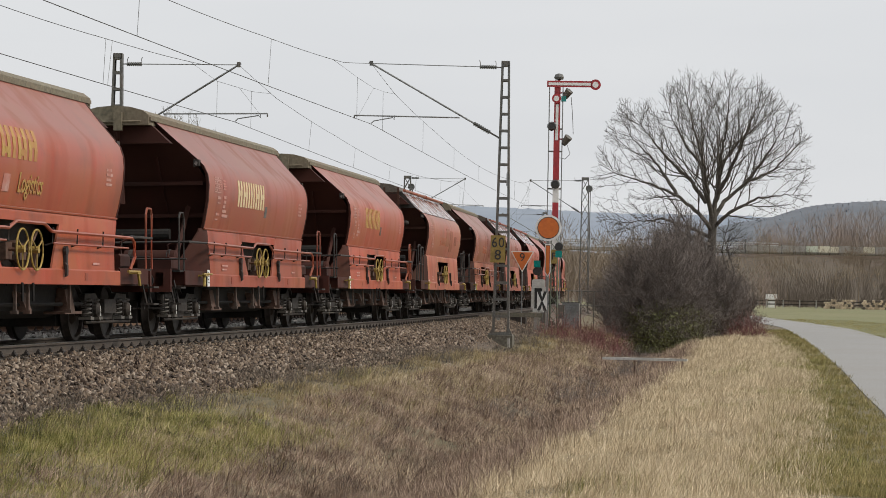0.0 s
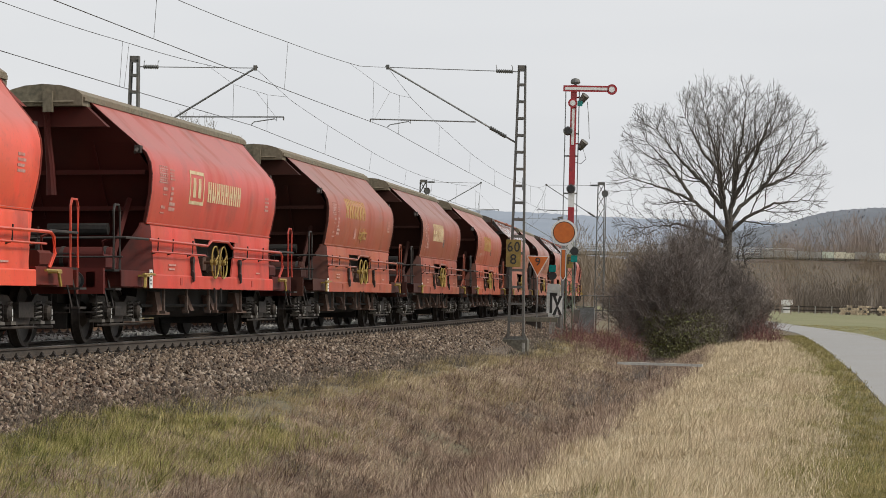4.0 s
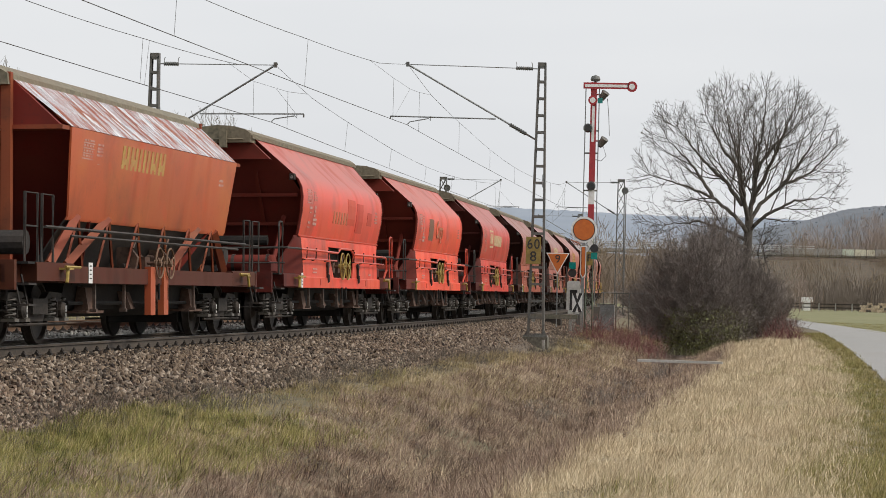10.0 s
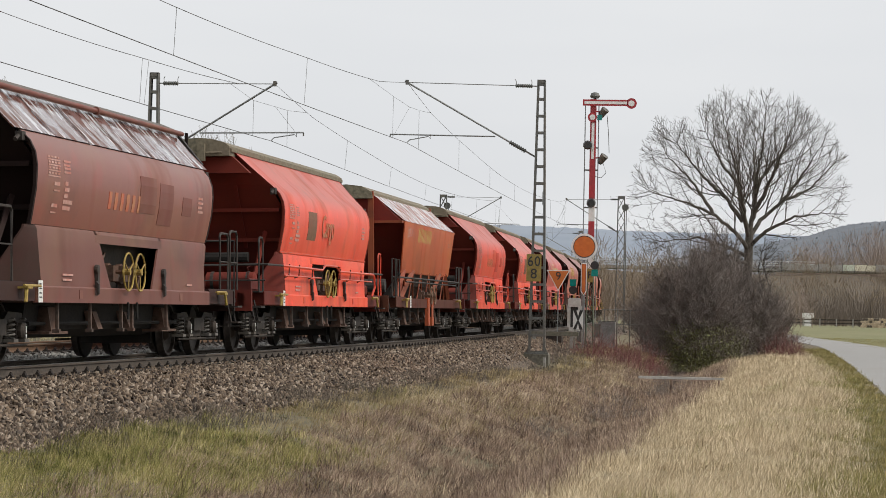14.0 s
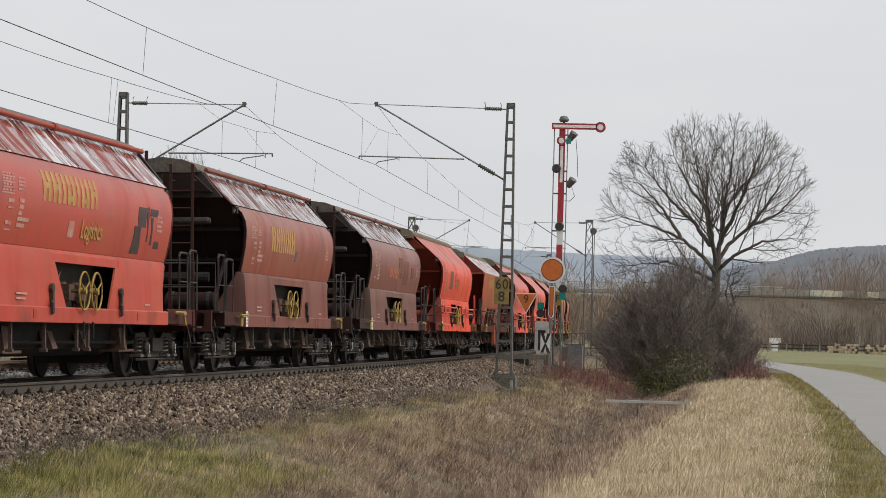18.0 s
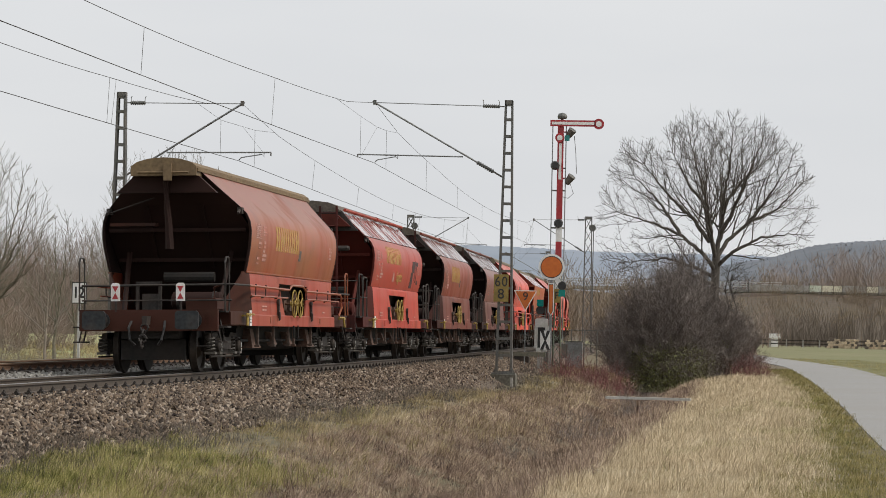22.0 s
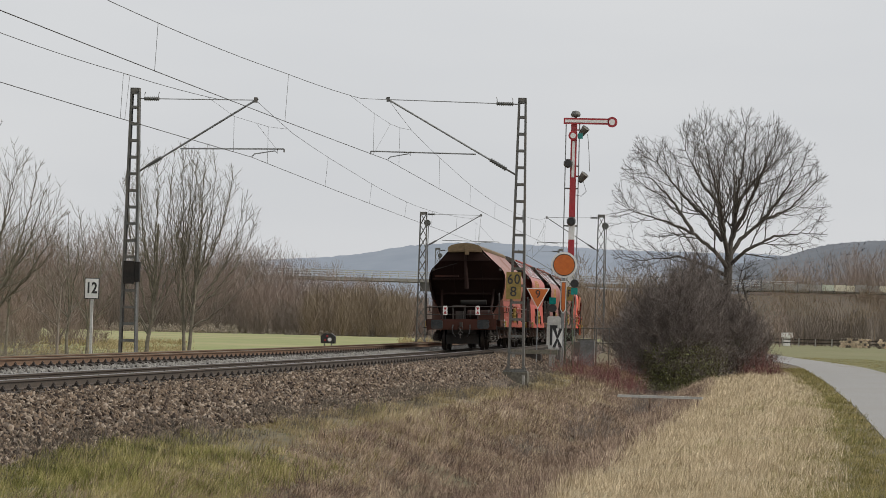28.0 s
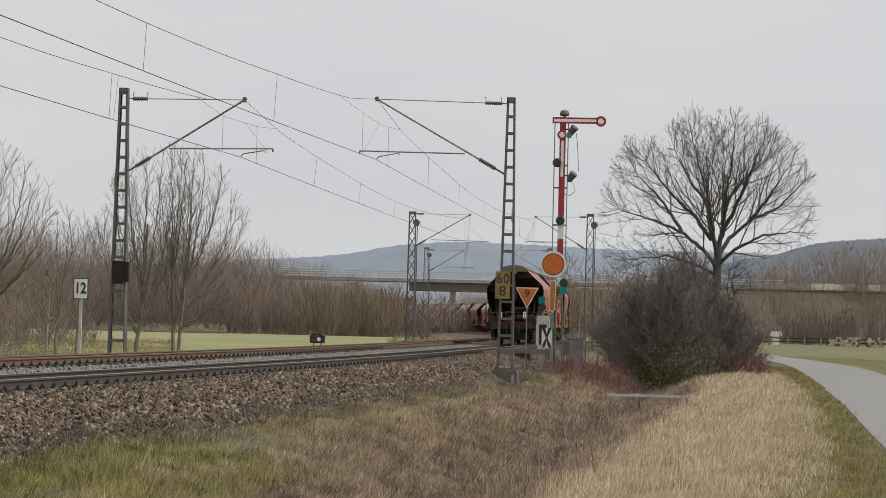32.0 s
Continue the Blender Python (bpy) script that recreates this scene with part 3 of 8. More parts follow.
def tracks():
    lift = math.sin(radians(CANT)) * 0.75
    for name, u0, mat, top, lab in (("near_track", 0.0, RAIL, RAIL_TOP, "dark rusty rails of the used track in ballast"),
                               ("far_track", -4.0, RUST, DULL_TOP, "red-rusted rails of the second track in pale ballast")):
        tr = thing(name, Matrix(), lab, "railway track", kind="structure")
        dz = -0.04 if u0 == 0 else 0.035
        for side in (-1, 1):
            rail(tr, u0 + side * 0.7535, side * lift + dz, mat, top, "rail with a worn head")
        sl = Shape().slab([(-1.3, -0.36), (1.3, -0.36), (1.3, -0.20), (1.22, -0.155), (-1.22, -0.155), (-1.3, -0.20)], -0.13, 0.13).mesh("sleeper", SLEEPER)
        clip = Shape()
        for side in (-1, 1):
            for k in (-1, 1):
                x = side * 0.7535 + k * 0.105
                clip.box((x - 0.05, -0.07, -0.156), (x + 0.05, 0.07, -0.132))
                clip.turned([(-0.135, 0.028), (-0.095, 0.026), (-0.09, 0.016), (-0.072, 0.014)], (x, 0, 0), "z", 6)
                clip.slab([(x - 0.035, -0.135), (x + 0.035, -0.135), (x + 0.012, -0.098), (x - 0.012, -0.098)], -0.036, 0.036)
        clip = clip.mesh("rail_clips", DARK)
        s = 20.0
        k = 0
        while s < 150:
            m = frame_at(s, u0, dz, CANT)
            part("sleeper", sl, None, tr, "", m)
            if k < 150:
                part("rail_clips", clip, None, tr, "", m)
            s += 0.6
            k += 1


tracks()


def ballast():
    """Loose broken stone on the shoulders, one sheet of stuff for each bed."""
    rng = np.random.default_rng(5)

    def stones(name, count, s_lo, s_hi, u_lo, u_hi, mat, label, size, power=1.0):
        s = s_lo + (s_hi - s_lo) * rng.random(count) ** power
        u = u_lo + (u_hi - u_lo) * rng.random(count)
        on_bed = u < 3.9 - 0.55 * np.exp(-((s - 86) / 9) ** 2)
        s, u = s[on_bed], u[on_bed]
        count = len(s)
        z = ground_z(s, u)
        x, y = on_np(s, u)
        r = size * (0.6 + 0.9 * rng.random(count))
        base = np.array([(1, 0.8, -0.5), (-0.8, 1, -0.5), (-1, -0.8, -0.5), (0.8, -1, -0.5), (0.75, 0.6, 0.7), (-0.6, 0.75, 0.6), (-0.75, -0.6, 0.75), (0.6, -0.75, 0.65)], float)
        d = base[None] * (0.75 + 0.5 * rng.random((count, 8, 1))) + rng.normal(0, 0.15, (count, 8, 3))
        tip = rng.normal(0, 0.55, (count, 2, 1))
        d[:, :, 2] += d[:, :, 0] * tip[:, 0] + d[:, :, 1] * tip[:, 1]
        v = d * r[:, None, None] * (0.75 + 0.5 * rng.random((count, 1, 3)))
        a = rng.random(count) * 6.28
        c, q = np.cos(a)[:, None], np.sin(a)[:, None]
        vx, vy = v[:, :, 0] * c - v[:, :, 1] * q, v[:, :, 0] * q + v[:, :, 1] * c
        v = np.stack([vx + x[:, None], vy + y[:, None], v[:, :, 2] + (z + r * (0.0 + 0.5 * rng.random(count)))[:, None]], -1).reshape(-1, 3)
        t = np.array([(4, 5, 6, 7), (0, 1, 5, 4), (1, 2, 6, 5), (2, 3, 7, 6), (3, 0, 4, 7)])
        f = (t[None] + (np.arange(count) * 8)[:, None, None]).reshape(-1, 4)
        tagged(new(name, mesh_np(name, v, f, mat)), label, "ballast", kind="stuff")

    stones("ballast_stones", 54000, 26, 120, 0.88, 3.9, STONE, "loose brown-grey broken ballast stones on the shoulder", 0.0225, 1.9)
    stones("ballast_between_tracks", 9000, 30, 150, -3.1, -0.95, PALESTONE, "pale grey ballast stones between the two tracks", 0.027, 1.2)


ballast()

# ---- the hopper wagons ----
PITCH = 15.8035          # from buffer to buffer
UPPER = [(0.62, 3.83, 5.65), (0.95, 3.49, 5.35), (1.28, 3.17, 5.10), (1.40, 3.04, 5.02), (1.465, 2.88, 4.97), (1.485, 2.70, 4.95),
         (1.465, 2.40, 4.93), (1.395, 2.04, 4.90), (1.36, 1.905, 4.88)]
SKIRT = [(1.355, 1.90, 4.88), (1.385, 1.845, 4.88), (1.40, 1.56, 4.85), (1.415, 1.25, 4.82), (1.425, 1.06, 4.80)]
OUT = [1, -1]


BUFFER = surface("greasy_blue_grey_steel", (0.016, 0.019, 0.021), (0.036, 0.042, 0.045), 14, 3, (0.08, 0.06, 0.05), 0.45, 0.4, bump=0.1)
IRONBAR = surface("brown_iron_bar", (0.05, 0.035, 0.028), (0.10, 0.07, 0.055), 18, 2.5, (0.12, 0.06, 0.04), 0.75, 0.1, bump=0.2)
RUSTYBAR = surface("rust_brown_flap", (0.06, 0.035, 0.026), (0.12, 0.075, 0.055), 18, 2.5, (0.15, 0.07, 0.04), 0.8, 0.1, bump=0.2)
SPRING = surface("grey_dusty_spring", (0.08, 0.075, 0.068), (0.15, 0.14, 0.125), 18, 2.5, (0.12, 0.10, 0.075), 0.7, 0.2, bump=0.2)


GREYMARK = surface("faded_white_stencil", (0.42, 0.22, 0.18), (0.56, 0.36, 0.31), 20, 5, (0.45, 0.14, 0.10), 0.6, bump=0.0, wear=0.8)


def bogie(wagon, y, template=None):
    bg = part("bogie", Shape().slab([(-0.80, 0.56), (0.80, 0.56), (0.70, 0.72), (-0.70, 0.72)], -0.32, 0.32), BOGIE, wagon, "cast iron two-axle bogie thick with brake dust",
              pose(0, y, 0))
    for side in (-1, 1):
        x = side * 0.99
        fr = Shape()
        top = [(-1.25, 0.60), (-1.22, 0.70), (-0.62, 0.72), (-0.42, 0.60), (-0.30, 0.42), (0.30, 0.42), (0.42, 0.60), (0.62, 0.72), (1.22, 0.70), (1.25, 0.60),
               (0.60, 0.58), (0.46, 0.46), (0.34, 0.30), (-0.34, 0.30), (-0.46, 0.46), (-0.60, 0.58)]
        n = len(top)
        fr.add([(x + dx, a, b) for dx in (-0.05, 0.05) for a, b in top],
               [tuple(range(n)), tuple(range(2 * n - 1, n - 1, -1))] + [(i, i + n, (i + 1) % n + n, (i + 1) % n) for i in range(n)])
        fr.box((x - 0.12, -0.34, 0.40), (x + 0.12, 0.34, 0.62))
        fr.tube([(x + side * 0.08, -1.32, 0.26), (x + side * 0.08, 1.32, 0.26)], 0.022)
        part("side_frame", fr, BOGIE, bg)
        for k in (-1, 1):
            yy = k * 0.9
            bx = Shape().box((x - 0.10, yy - 0.13, 0.34), (x + 0.12 * (side > 0) + 0.10 * (side < 0), yy + 0.13, 0.60), None, 0.03)
            bx.turned([(0, 0.12), (0.07, 0.115), (0.10, 0.07), (0.11, 0.02)] if side > 0 else [(0, 0.12), (-0.07, 0.115), (-0.10, 0.07), (-0.11, 0.02)],
                      (x + side * 0.10, yy, 0.46), "x", 12)
            ab = part("axle_box", bx, BOGIE, bg)
            if side > 0:
                part("paint_mark", Shape().box((x + 0.212, yy - 0.012, 0.43), (x + 0.216, yy + 0.012, 0.52)).box((x + 0.212, yy - 0.012, 0.36), (x + 0.216, yy + 0.012, 0.41)), WHITE, bg)
            for q in (-1, 1):
                sp = Shape()
                coil = [(x + side * 0.05 + 0.075 * math.cos(a), yy + q * 0.24 + 0.075 * math.sin(a), 0.34 + 0.30 * a / (2 * math.pi * 4.5))
                        for a in (i * math.pi / 5 for i in range(46))]
                sp.tube(coil, 0.017, 4)
                sp.box((x + side * 0.05 - 0.10, yy + q * 0.24 - 0.10, 0.30), (x + side * 0.05 + 0.10, yy + q * 0.24 + 0.10, 0.345))
                part("spring", sp, SPRING, bg)
    part("brake_rigging", Shape().box((-0.62, -1.42, 0.20), (0.62, -1.10, 0.58)).box((-0.62, 1.10, 0.20), (0.62, 1.42, 0.58)).box((-0.6, -1.2, 0.36), (0.6, 1.2, 0.52)), SHADE_BLACK, bg)
    for k in (-1, 1):
        ws = Shape().turned([(-0.95, 0.065), (0.95, 0.065)], (0, 0, 0), "x", 8)
        for side in (-1, 1):
            prof = [(0.66, 0.02), (0.66, 0.46), (0.69, 0.485), (0.705, 0.475), (0.72, 0.462), (0.80, 0.452), (0.805, 0.40), (0.755, 0.38), (0.735, 0.20), (0.80, 0.14), (0.80, 0.02)]
            ws.turned([(side * a, r) for a, r in prof], (0, 0, 0), "x", 24)
        part("wheelset", ws, WHEEL, bg, "", pose(0, k * 0.9, 0.425), True)
    return bg


def underframe(w):
    for side in (-1, 1):
        x = side * 1.12
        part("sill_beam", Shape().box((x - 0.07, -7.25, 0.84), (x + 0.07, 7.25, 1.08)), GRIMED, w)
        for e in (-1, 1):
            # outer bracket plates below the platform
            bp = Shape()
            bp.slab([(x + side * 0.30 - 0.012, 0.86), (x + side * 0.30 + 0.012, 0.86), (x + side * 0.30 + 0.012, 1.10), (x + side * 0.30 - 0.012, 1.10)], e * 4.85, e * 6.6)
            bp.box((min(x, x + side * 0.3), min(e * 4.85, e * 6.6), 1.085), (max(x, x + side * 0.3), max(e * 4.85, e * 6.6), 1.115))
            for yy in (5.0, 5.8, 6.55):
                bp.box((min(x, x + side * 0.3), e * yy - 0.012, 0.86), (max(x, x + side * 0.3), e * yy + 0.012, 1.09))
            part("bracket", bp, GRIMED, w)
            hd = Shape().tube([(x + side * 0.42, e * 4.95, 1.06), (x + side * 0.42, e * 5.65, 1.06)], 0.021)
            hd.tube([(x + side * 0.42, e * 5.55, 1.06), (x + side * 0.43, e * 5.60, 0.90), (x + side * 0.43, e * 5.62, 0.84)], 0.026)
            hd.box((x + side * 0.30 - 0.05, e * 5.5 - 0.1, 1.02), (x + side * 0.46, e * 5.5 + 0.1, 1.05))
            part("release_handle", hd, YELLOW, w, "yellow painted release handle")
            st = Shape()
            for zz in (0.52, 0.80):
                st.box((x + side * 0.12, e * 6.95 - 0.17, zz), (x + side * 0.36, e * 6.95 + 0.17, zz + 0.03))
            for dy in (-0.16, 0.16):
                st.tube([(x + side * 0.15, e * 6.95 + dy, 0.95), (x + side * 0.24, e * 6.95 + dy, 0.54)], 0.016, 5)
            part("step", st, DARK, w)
    part("floor_frame", Shape().box((-1.05, -7.1, 0.86), (1.05, 7.1, 1.0)).box((-1.40, -6.9, 1.09), (1.40, -5.3, 1.12)).box((-1.40, 5.3, 1.09), (1.40, 6.9, 1.12)), SHADE_BLACK, w)
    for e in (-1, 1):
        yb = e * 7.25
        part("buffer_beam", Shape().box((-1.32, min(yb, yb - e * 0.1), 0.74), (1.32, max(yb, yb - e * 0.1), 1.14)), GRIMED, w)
        for side in (-1, 1):
            bf = Shape().turned([(0, 0.15), (e * 0.03, 0.15), (e * 0.03, 0.11), (e * 0.35, 0.11), (e * 0.35, 0.085), (e * 0.58, 0.085)], (side * 0.875, yb, 0.94), "y", 14)
            hd = [(-0.22, -0.13), (-0.18, -0.17), (0.18, -0.17), (0.22, -0.13), (0.22, 0.13), (0.18, 0.17), (-0.18, 0.17), (-0.22, 0.13)]
            bf.slab([(side * 0.875 + a, 0.94 + b) for a, b in hd], yb + e * 0.58, yb + e * 0.63)
            part("buffer", bf, BUFFER, w, "greasy dark blue-grey buffer")
        cp = Shape().slab([(-0.04, 0.86), (0.04, 0.86), (0.05, 1.02), (-0.05, 1.02)], yb, yb + e * 0.30)
        for j in range(4):
            cp.ring((0, yb + e * (0.28 + 0.07 * j), 0.80 - 0.10 * j), 0.07, 0.022, "x" if j % 2 else "y", 10, 5)
        part("coupling", cp, DARK, w)
        for k in (-1, 1):
            hs = Shape().tube([(k * 0.32, yb, 0.92), (k * 0.34, yb + e * 0.14, 0.80), (k * 0.30, yb + e * 0.20, 0.58), (k * 0.22, yb + e * 0.12, 0.48)], 0.025)
            part("brake_hose", hs, BLACK, w)
        us = Shape().tube([(1.20, yb - e * 0.05, 0.74), (1.20, yb - e * 0.05, 0.46), (0.92, yb - e * 0.05, 0.46), (0.92, yb - e * 0.05, 0.74)], 0.016, 5)
        part("shunter_step", us, DARK, w)
    # gear below the hopper
    for y in (-3.5, -1.9, -0.25, 0.35, 2.4):
        rd = Shape().box((1.30, y - 0.03, 0.44), (1.34, y + 0.03, 0.86)).box((1.26, y - 0.045, 0.42), (1.36, y + 0.045, 0.47))
        part("hanger", rd, IRONBAR, w)
    for e in (-1, 1):
        ch = Shape()
        ch.add([(-1.0, e * 0.4, 0.86), (1.0, e * 0.4, 0.86), (1.0, e * 3.6, 0.86), (-1.0, e * 3.6, 0.86), (-0.75, e * 1.0, 0.42), (0.75, e * 1.0, 0.42), (0.75, e * 2.6, 0.42), (-0.75, e * 2.6, 0.42)],
               [(0, 1, 2, 3), (4, 7, 6, 5), (0, 4, 5, 1), (1, 5, 6, 2), (2, 6, 7, 3), (3, 7, 4, 0)])
        part("chute", ch, SHADE_BLACK, w)
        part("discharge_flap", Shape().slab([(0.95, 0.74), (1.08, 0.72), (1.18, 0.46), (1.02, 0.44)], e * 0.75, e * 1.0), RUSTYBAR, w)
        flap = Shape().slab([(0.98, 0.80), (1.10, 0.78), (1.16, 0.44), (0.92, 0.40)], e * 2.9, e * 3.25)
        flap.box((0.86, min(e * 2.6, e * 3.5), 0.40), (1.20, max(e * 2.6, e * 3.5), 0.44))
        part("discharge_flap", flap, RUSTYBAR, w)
    # Filler block for the dark space under the hopper, shade in its colour.
    part("discharge_gear", Shape().slab([(-0.98, 0.86), (0.98, 0.86), (0.92, 0.46), (0.5, 0.34), (-0.5, 0.34), (-0.92, 0.46)], -3.9, 3.9), SHADE_BLACK, w)
    part("centre_sill", Shape().box((-0.55, -7.1, 0.60), (0.55, 7.1, 0.86)), SHADE_BLACK, w)
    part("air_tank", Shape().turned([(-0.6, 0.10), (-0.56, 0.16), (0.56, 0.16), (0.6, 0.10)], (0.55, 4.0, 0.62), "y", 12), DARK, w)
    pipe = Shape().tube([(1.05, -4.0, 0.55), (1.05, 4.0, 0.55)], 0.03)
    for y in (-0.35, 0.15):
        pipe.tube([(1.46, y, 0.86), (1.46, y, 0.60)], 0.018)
    part("brake_rod", pipe, SHADE_BLACK, w)
    for y in (-5.43, 5.43):
        bogie(w, y)


def handwheels(w, r=0.285, mat=None, z=1.32, x=1.50):
    for y in (-0.46, 0.20):
        hw = Shape().ring((0, 0, 0), r, 0.015, "x", 26, 6)
        hw.turned([(-0.09, 0.05), (0.03, 0.05)], (0, 0, 0), "x", 8)
        for a in (0.5, 2.6, 4.7):
            hw.tube([(0, 0, 0), (0, r * math.cos(a), r * math.sin(a))], 0.012, 5)
        part("handwheel", hw, mat or YELLOW, w, "yellow spoked handwheel" if mat is None else "dark spoked handwheel", pose(x, y, z))
        sh = Shape().tube([(x, y, z), (1.0, y, z)], 0.03)
        sh.box((1.05, y - 0.14, z - 0.14), (1.3, y + 0.14, z + 0.1)).turned([(1.12, 0.16), (1.2, 0.16)], (0, y, z - 0.02), "x", 12)
        part("gear_box", sh, RUSTYBAR, w)
    for y in (-1.15, 0.75):
        part("gear_bracket", Shape().slab([(1.0, 1.08), (1.30, 1.08), (1.34, 1.26), (1.22, 1.42), (1.0, 1.42)], y - 0.05, y + 0.05).tube([(1.25, y, 1.4), (1.25, y + 0.25, 1.6)], 0.02, 5), RUSTYBAR, w)
    part("cross_shaft", Shape().tube([(1.18, -1.5, z - 0.05), (1.18, 1.3, z - 0.05)], 0.035, 7), DARK, w)


def label_plate(w, y=-4.88, x=1.46):
    lp = part("placard", Shape().box((x - 0.005, y - 0.09, 0.84), (x + 0.005, y + 0.09, 1.14)), WHITE, w, "white paper placard in a holder")
    for k, z in enumerate((0.90, 0.96, 1.02, 1.08)):
        part("print_line", Shape().box((x + 0.004, y - 0.06, z), (x + 0.008, y + 0.05 - 0.02 * (k % 2), z + 0.02)), BLACK, lp)


def skirts(w, mat):
    """The lower side panels, with the opening for the handwheels."""
    for side in OUT:
        def col(y_of, lat=lambda x, z: x):
            return [Vector((side * lat(x, z), y_of(x, z, ye), z)) for x, z, ye in SKIRT]
        cut = lambda z: 1.15 + max(z - 1.06, 0) * 0.75
        for e in (-1, 1):
            cols = [col(lambda x, z, ye: e * cut(z)), col(lambda x, z, ye: e * 2.6), col(lambda x, z, ye: e * (ye - 0.25)),
                    col(lambda x, z, ye: e * (ye + (1.90 - z) * 0.24), lambda x, z: x - (1.90 - z) * 0.17 - 0.015),
                    col(lambda x, z, ye: e * (ye + 0.08 + (1.90 - z) * 0.64), lambda x, z: x - (1.90 - z) * 0.58 - 0.04)]
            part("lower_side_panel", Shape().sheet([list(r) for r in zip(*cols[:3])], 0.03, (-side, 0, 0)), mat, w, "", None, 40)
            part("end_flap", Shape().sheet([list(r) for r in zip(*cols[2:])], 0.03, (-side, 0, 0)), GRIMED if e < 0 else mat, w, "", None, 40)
        top = [[Vector((side * x, y, z)) for y in (-1.86, 0, 1.86)] for x, z in ((1.355, 1.90), (1.385, 1.845), (1.392, 1.72))]
        part("opening_lintel", Shape().sheet(top, 0.03, (-side, 0, 0)), mat, w)
        low = [[Vector((side * x, y, z)) for y in (-4.82, 0, 4.82)] for x, z in ((1.43, 1.07), (1.445, 1.05), (1.445, 0.84))]
        part("side_sill", Shape().sheet(low, 0.05, (-side, 0, 0)), mat, w)
        # the sloping hopper saddle behind the opening, coloured dark for the recess's shade
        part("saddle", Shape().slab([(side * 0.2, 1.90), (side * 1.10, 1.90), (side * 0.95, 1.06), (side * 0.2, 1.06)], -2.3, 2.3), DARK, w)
        for y in (-1.95, 1.80):
            x = side * 1.42
            lock = Shape().turned([(0.0, 0.075), (side * 0.05, 0.075), (side * 0.055, 0.04)], (x, y, 1.33), "x", 10)
            lock.slab([(x, 1.30), (x + side * 0.05, 1.30), (x + side * 0.05, 1.16), (x + side * 0.045, 1.02), (x, 1.0)], y - 0.045, y + 0.045)
            part("door_lock", lock, DARK, w, "dark door lock lever")
            part("lock_hook", Shape().slab([(x + side * 0.05, 1.16), (x + side * 0.085, 1.12), (x + side * 0.085, 0.98), (x + side * 0.05, 0.95)], y - 0.13, y - 0.06), DARK, w)
        for y, ln in ((-3.6, 0.5), (-3.6, 0.42), (3.3, 0.34)):
            z = 1.22 if ln > 0.45 else 1.15
            part("stencil", Shape().sheet([[Vector((side * (1.42 + (1.25 - zz) * 0.05 + 0.012), yy, zz)) for yy in (y, y + ln)] for zz in (z, z + 0.028)], 0.004, (-side, 0, 0)), GREYMARK, w)
        for y in (-2.75, 2.9):
            part("data_plate", Shape().box((min(side * 1.447, side * 1.453), y - 0.10, 0.90), (max(side * 1.447, side * 1.453), y + 0.06, 1.02)), REPAINT, w)


def end_rims(w, side, prof):
    """Dark folded rims round the ends of the side."""
    for e in (-1, 1):
        rows = [[Vector((side * (x + 0.006), e * (ye - d), z)) for d in (0.055, -0.006)] for x, z, ye in prof]
        part("end_rim", Shape().sheet(rows, 0.046, (-side, 0, 0)), SHADED_END, w)


def upper_sides(w, mat, ridge=False):
    for side in OUT:
        rows = [[Vector((side * x, f * ye, z)) for f in (-1, -0.94, -0.5, 0, 0.5, 0.94, 1)] for x, z, ye in UPPER]
        sh = Shape().sheet(rows, 0.03, (-side, 0, 0))
        part("upper_side_panel", sh, mat, w, "", None, 32)
        end_rims(w, side, UPPER)
        # Thin liners added to carry the shade inside the ends of the sides.
        for e in (-1, 1):
            rows = [[Vector((side * (x - 0.037), e * f * ye, z)) for f in (0.70, 0.992)] for x, z, ye in UPPER]
            part("side_liner", Shape().sheet(rows, 0.01, (-side, 0, 0)), SHADED_END, w, "dark inner face of the side, shade put into its colour")
        part("waist_flange", Shape().sheet([[Vector((side * (1.355 + d), y, z)) for y in (-4.86, 4.86)] for d, z in ((0.004, 1.915), (0.035, 1.90), (0.03, 1.88))], 0.02, (-side, 0, 0)), mat, w)


